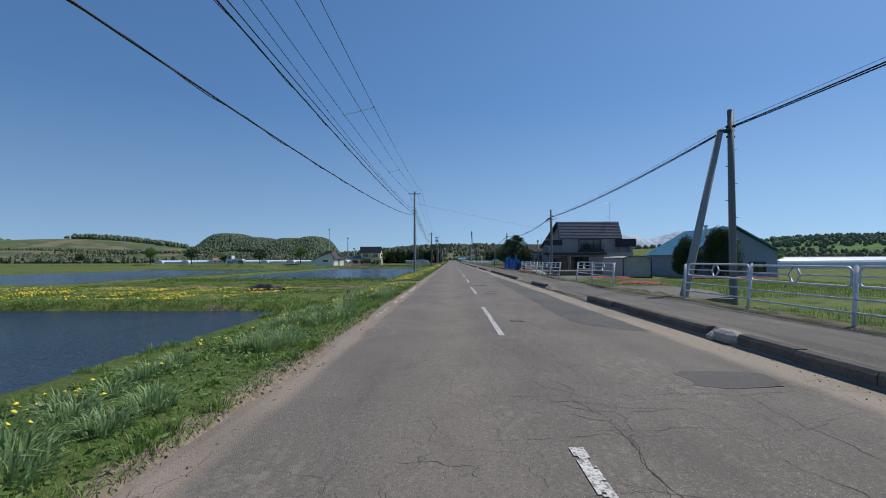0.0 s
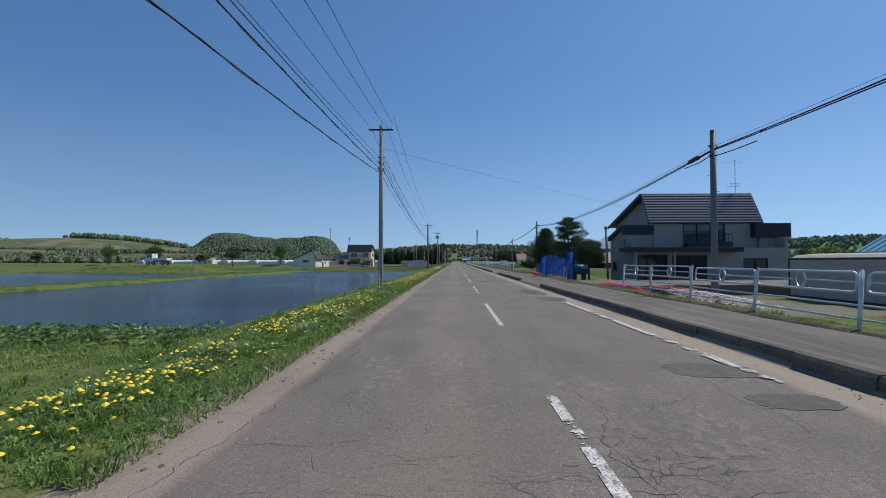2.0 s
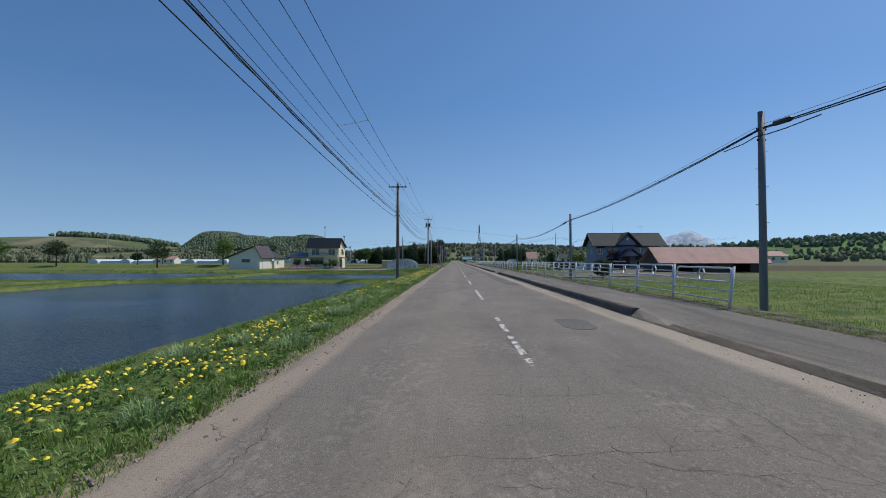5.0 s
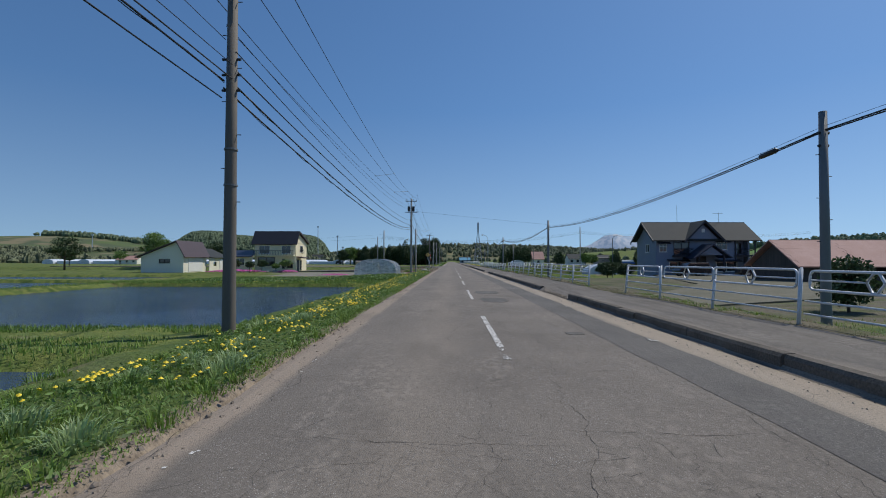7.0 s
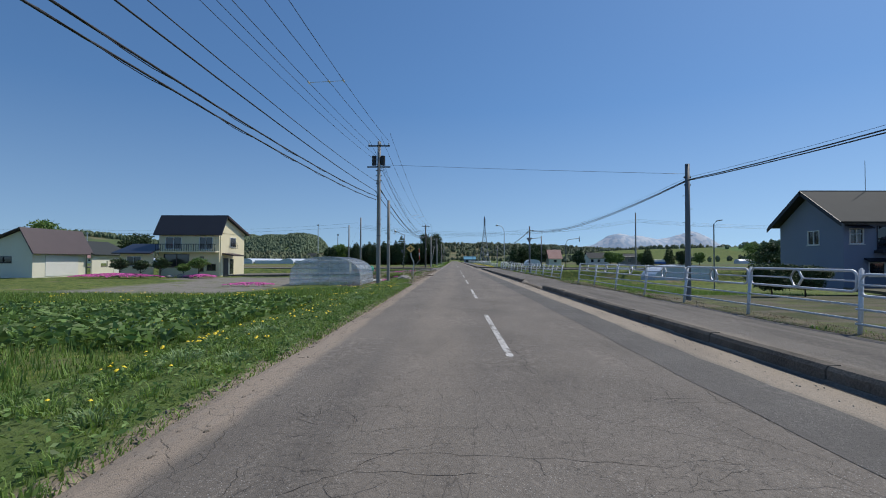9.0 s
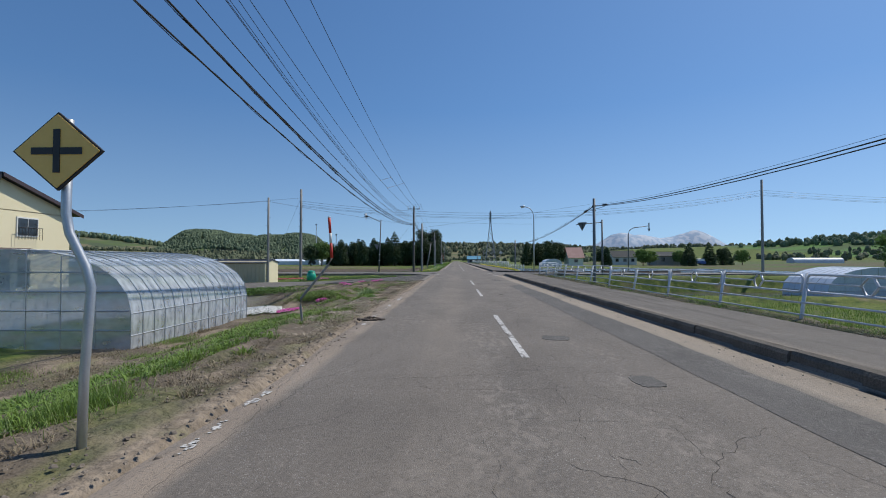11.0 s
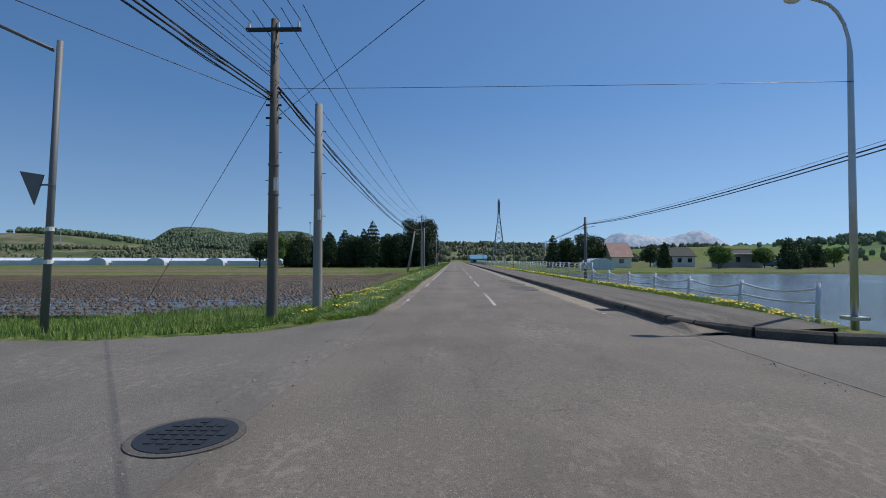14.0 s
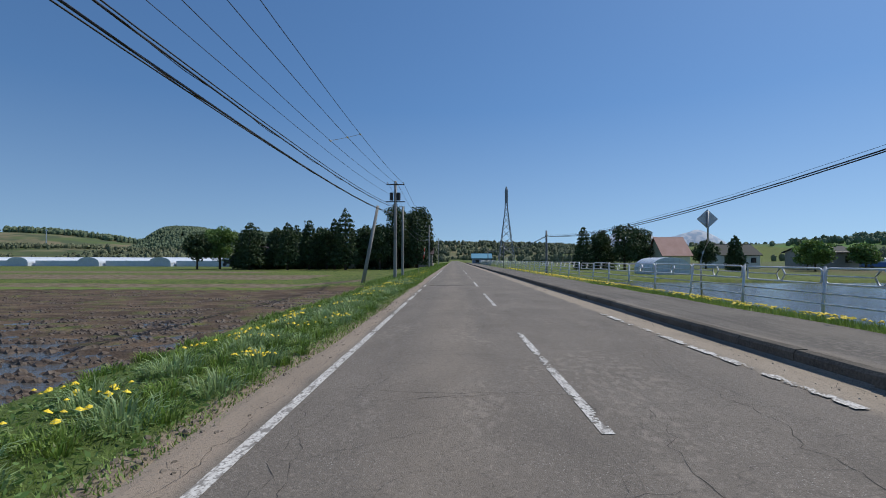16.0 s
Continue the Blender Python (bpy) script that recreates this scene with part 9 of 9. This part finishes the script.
x, y = clusters(-4.5, -2.5, 1, 160, 240, 4, 0.2, rng)
keep = ~bare(x, y) & (x < -2.15) & (x > -4.6)
blooms("dandelions", x[keep], y[keep], 0.027, "yellow", rng, "yellow dandelion heads scattered over the verge", rng.uniform(0.08, 0.16, keep.sum()))
for xa, xb, ya, yb, count, label in ((-4.2, -2.6, 33, 46, 60, "clusters of yellow dandelions on the verge"), (-3.9, -2.5, 56, 84, 75, "thick band of yellow dandelions beside the paddy"), (-3.9, -2.4, 98, 128, 70, "clusters of yellow dandelions on the verge"), (-4.0, -2.6, 18, 33, 40, "clusters of yellow dandelions by the track")):
    x, y = clusters(xa, xb, ya, yb, count, 6, 0.18, rng)
    keep = ~bare(x, y)
    x, y = np.minimum(x, -2.2)[keep], y[keep]
    blooms("dandelions", x, y, 0.028, "yellow", rng, label, rng.uniform(0.09, 0.17, len(x)))
# white umbels among the grass by the poles
x, y = clusters(-4.4, -3.4, 51, 62, 6, 14, 0.08, rng)
blooms("cow_parsley", x, y, 0.012, "white_flower", rng, "white umbels of cow parsley near the water", rng.uniform(0.25, 0.4, len(x)))
x, y = clusters(-4.9, -3.9, 217.5, 226, 5, 14, 0.08, rng)
blooms("cow_parsley", x, y, 0.012, "white_flower", rng, "white umbels of cow parsley near the water", rng.uniform(0.25, 0.4, len(x)))
x, y = clusters(-4.5, -2.4, 219, 300, 130, 7, 0.16, rng)
keep = x < -2.15
x, y = x[keep], y[keep]
blooms("dandelions", x, y, 0.034, "yellow", rng, "yellow dandelion heads on the verge of the wet field", 0.13)
x, y = clusters(7.0, 8.3, 217, 300, 420, 8, 0.2, rng)
blooms("dandelions", x, y, 0.036, "yellow", rng, "dense yellow dandelions under the footpath fence", 0.14)
x, y = clusters(-26, -8, 18, 27, 150, 8, 0.35, rng)
blooms("dandelions", x, y, 0.035, "yellow", rng, "yellow dandelions on the bank between paddies", 0.16)
x, y = clusters(-20, -3.5, 136, 160, 90, 6, 0.3, rng)
blooms("dandelions", x, y, 0.03, "yellow", rng, "yellow dandelions in the rough grass", 0.2)


def bed(x0, x1, y0, y1, n, mat, label, z=0.0, mound=0.12, size=0.035):
    x, y = rng.uniform(x0, x1, n), rng.uniform(y0, y1, n)
    u = ((x - (x0 + x1) / 2) / (x1 - x0) * 2) ** 2 + ((y - (y0 + y1) / 2) / (y1 - y0) * 2) ** 2
    keep = u < 0.75 + 0.3 * wobble(x * 2, y * 2, 1.0)
    x, y = x[keep], y[keep]
    blooms("flower_bed", x, y, size, mat, rng, label, z + mound * np.maximum(0, 1 - u[keep]) + rng.uniform(0, 0.05, keep.sum()))
    leaf_stuff("bed_leaves", x[::3], y[::3], 0.04, "leaf_mid", rng, "green leaves of a flower bed", 0.06 + mound * 0.5, "plants")


bed(7.4, 9.0, 47.5, 54.6, 3600, "coral", "low carpet of coral pink moss phlox beside the footpath", 0.1)
bed(7.5, 8.4, 70.5, 77.4, 2600, "coral", "strip of coral pink moss phlox by the blue tarpaulin", 0.1)
bed(8.2, 8.8, 64.0, 70, 700, "red_flower", "red flowers along the blue netting", 0.05)
bed(9.3, 10.6, 68, 77, 900, "pink", "pink flowers behind the blue netting", 0.2, size=0.05)
bed(7.5, 8.6, 40, 47, 1200, "white_flower", "white daisies behind the fence", 0.2)
bed(7.7, 8.8, 42, 49, 700, "red_flower", "red tulips behind the fence", 0.3)
bed(11.5, 15.5, 38, 43, 900, "red_flower", "red flowers before the garage", 0.15, size=0.05)
bed(18, 26, 36, 38, 900, "red_flower", "row of red flowers in the field", 0.2, size=0.05)
bed(-42, -31, 181.5, 184.5, 3200, "pink", "carpet of bright pink moss phlox before the yellow house", 0.1, 0.4, 0.07)
bed(-30, -26, 183, 186, 1200, "pink", "pink moss phlox round garden stones", 0.1, 0.3, 0.07)
bed(-19, -14, 170, 172, 900, "pink", "pink moss phlox edging the yard", 0.1, 0.2, 0.06)
for x, y in ((-6.07, 193.4), (-7.1, 192.4), (-5.3, 194.1), (-5.0, 194.5), (-6.1, 183.9), (-6.2, 189.9)):
    bed(x - 0.34, x + 0.34, y - 0.25, y + 0.25, 200, "pink", "clump of pink moss phlox on the bare bank", 0.03, 0.08, 0.028)
bed(-9.4, -6.9, 180.4, 183.4, 4200, "white_flower", "white carpet of moss phlox beside the greenhouse", 0.04, 0.12, 0.03)
bed(-7.4, -6.2, 181.0, 182.6, 900, "pink", "purple-pink edge of the moss phlox carpet", 0.05, 0.1, 0.03)
bed(-16.5, -13, 203.2, 204.2, 500, "red_flower", "row of orange-red tulips by the yellow shed", 0.25, 0.05, 0.04)
bed(-13.2, -10.5, 202.0, 203.5, 300, "pink", "pink flowers behind the compost bin", 0.1)

n = 30000
x, y = rng.uniform(8.4, 27, n), rng.uniform(6, 38, n)
keep = ~((y > 15) & (y < 20))
grass_stuff("lawn_grass", x[keep], y[keep], rng.uniform(0.08, 0.25, n)[keep], rng.uniform(0.008, 0.016, n)[keep], "grass", rng, "green grass and crops behind the footpath fence")
n = 60000
x, y = rng.uniform(6.95, 8.6, n), rng.uniform(217.5, 262, n)
grass_stuff("verge_grass", x, y, rng.uniform(0.06, 0.22, n), rng.uniform(0.004, 0.008, n), "grass", rng, "dense green grass under the guard rail")
bed(10, 13, 27, 31, 900, "red_flower", "patch of red flowers in the green plot", 0.15, size=0.05)
# pale straw in heaps beside the road
M["straw"] = material("pale_straw", (0.5, 0.44, 0.34), 0.85, (0.33, 0.28, 0.21), 1, 8, 0.7, 0, island=0.3)
cy = np.concatenate([rng.uniform(170.5, 174.5, 110), rng.uniform(175.6, 178.4, 60)])
cx = -2.95 + rng.normal(0, 0.22, 170)
tufts("straw_heap", cx, cy, 60, 0.26, 0.07, 0.006, "straw", rng, "heap of pale straw lying along the road edge", 4.5)
# flattened dead grass and rubble round the ditch
cx, cy = rng.uniform(-9.2, -2.4, 2300), rng.uniform(160, 195, 2300)
keep = (cy < 195 + (cx + 4.5) * 0.73) & (wobble(cx * 1.2, cy * 0.9, 1.0) > -0.35) & ~((cx < -7.9) & (cy > 173) & (cy < 181))
tufts("dead_grass", cx[keep], cy[keep], 36, 0.2, 0.09, 0.005, "dry", rng, "flattened dead grass on the ditch banks", 2.6)
cx, cy = rng.uniform(6.6, 7.6, 900), rng.uniform(-3, 203, 900)
tufts("dead_grass", cx, cy, 30, 0.16, 0.08, 0.005, "dry", rng, "dead grass along the back of the footpath", 2.2)
cx, cy = rng.uniform(4.36, 4.46, 240), rng.uniform(-3, 262, 240)
keep = np.sin(cy * 0.23) + 0.6 * np.sin(cy * 0.71) > 0.5
tufts("kerb_weeds", cx[keep], cy[keep], 26, 0.07, 0.1, 0.006, "grass", rng, "small weeds growing at the foot of the kerb", 1.4)
# clods of the wet field
n = 66000
x, y = rng.uniform(-39.5, -5.7, n), 223.6 + 1.2 * rng.randint(0, 36, n) + rng.normal(0, 0.2, n)
y = np.clip(y + 0.16 * x * 0.2, 223.4, 267)
s_ = (0.035 + 0.09 * rng.rand(n) ** 2) * np.where((y < 231) & (rng.rand(n) < 0.6), 0.25, 1.0)
ang = np.arange(6) * np.pi / 3
zc = np.full(n, -0.66)
jit = rng.uniform(0.6, 1.3, (n, 6))
rim = np.stack([x[:, None] + np.cos(ang) * s_[:, None] * jit * 1.4, y[:, None] + np.sin(ang) * s_[:, None] * jit * 0.9, np.broadcast_to(zc[:, None], (n, 6))], -1)
top = np.stack([x[:, None] + np.cos(ang[::2] + 0.4) * s_[:, None] * 0.55, y[:, None] + np.sin(ang[::2] + 0.4) * s_[:, None] * 0.45, zc[:, None] + s_[:, None] * rng.uniform(0.35, 0.8, (n, 3))], -1)
tri = np.array([(0, 1, 6), (1, 2, 6), (2, 7, 6), (2, 3, 7), (3, 4, 7), (4, 8, 7), (4, 5, 8), (5, 0, 8), (0, 6, 8), (6, 7, 8)])
soup("mud_clods", np.concatenate([rim, top], 1), (tri[None] + 9 * np.arange(n)[:, None, None]).reshape(-1, 3), "mud", "rows of wet brown clods in the flooded ploughed field", "soil")


def grains(name, x, y, z, s_, mat, label, category):
    """Flattened uneven lumps."""
    n = len(x)
    jit = rng.uniform(0.6, 1.3, (n, 6))
    rim = np.stack([x[:, None] + np.cos(ang) * s_[:, None] * jit, y[:, None] + np.sin(ang) * s_[:, None] * jit, np.broadcast_to(z[:, None] - 0.006, (n, 6))], -1)
    top = np.stack([x[:, None] + np.cos(ang[::2] + 0.4) * s_[:, None] * 0.6, y[:, None] + np.sin(ang[::2] + 0.4) * s_[:, None] * 0.6, z[:, None] + s_[:, None] * rng.uniform(0.25, 0.6, (n, 3))], -1)
    return soup(name, np.concatenate([rim, top], 1), (tri[None] + 9 * np.arange(n)[:, None, None]).reshape(-1, 3), mat, label, category)


# crumbs of earth round the ditch and along the road edge
M["crumb"] = material("dry_earth", (0.24, 0.2, 0.158), 0.95, (0.14, 0.115, 0.09), 0.8, 20, 0.8, 0.3, island=0.3)
n = 26000
x = np.where(rng.rand(n) < 0.75, rng.uniform(-9.5, -2.0, n), rng.uniform(-2.3, -1.6, n))
y = np.where(x < -2.3, rng.uniform(160, 194, n), rng.uniform(-2, 262, n))
grains("earth_crumbs", x, y, np.where(x > -2.2, 0.0, ground_height(x, y) + 0.01), 0.004 + 0.03 * rng.rand(n) ** 2.5, "crumb", "loose crumbs of dry earth", "soil")
# pebbles of the drive, grit along the kerb
M["pebble"] = material("grey_pebble", (0.3, 0.285, 0.26), 0.9, (0.1, 0.095, 0.085), 30, 90, 0.8, 0.2, island=0.45)
n = 34000
x, y = rng.uniform(-9, -2.1, n), 206 - 13 * rng.rand(n)
keep = (x > -4.4 - (204 - y) * 0.75) & (y > np.where(x < -4.4, 195.4 + (x + 4.5) * 0.73, 192.4 - (x + 2.2) * 1.0)) & (x < -2.2)
grains("drive_pebbles", x[keep], y[keep], np.full(keep.sum(), -0.025) - 0.042 * np.maximum(0, -3.5 - x[keep]), 0.004 + 0.013 * rng.rand(keep.sum()) ** 2, "pebble", "dark and pale pebbles of the gravel drive", "gravel")
n = 3000
grains("kerb_grit", rng.uniform(4.0, 4.45, n), rng.uniform(-3, 262, n), np.full(n, 0.008), rng.uniform(0.004, 0.012, n), "pebble", "grit gathered along the kerb", "gravel")
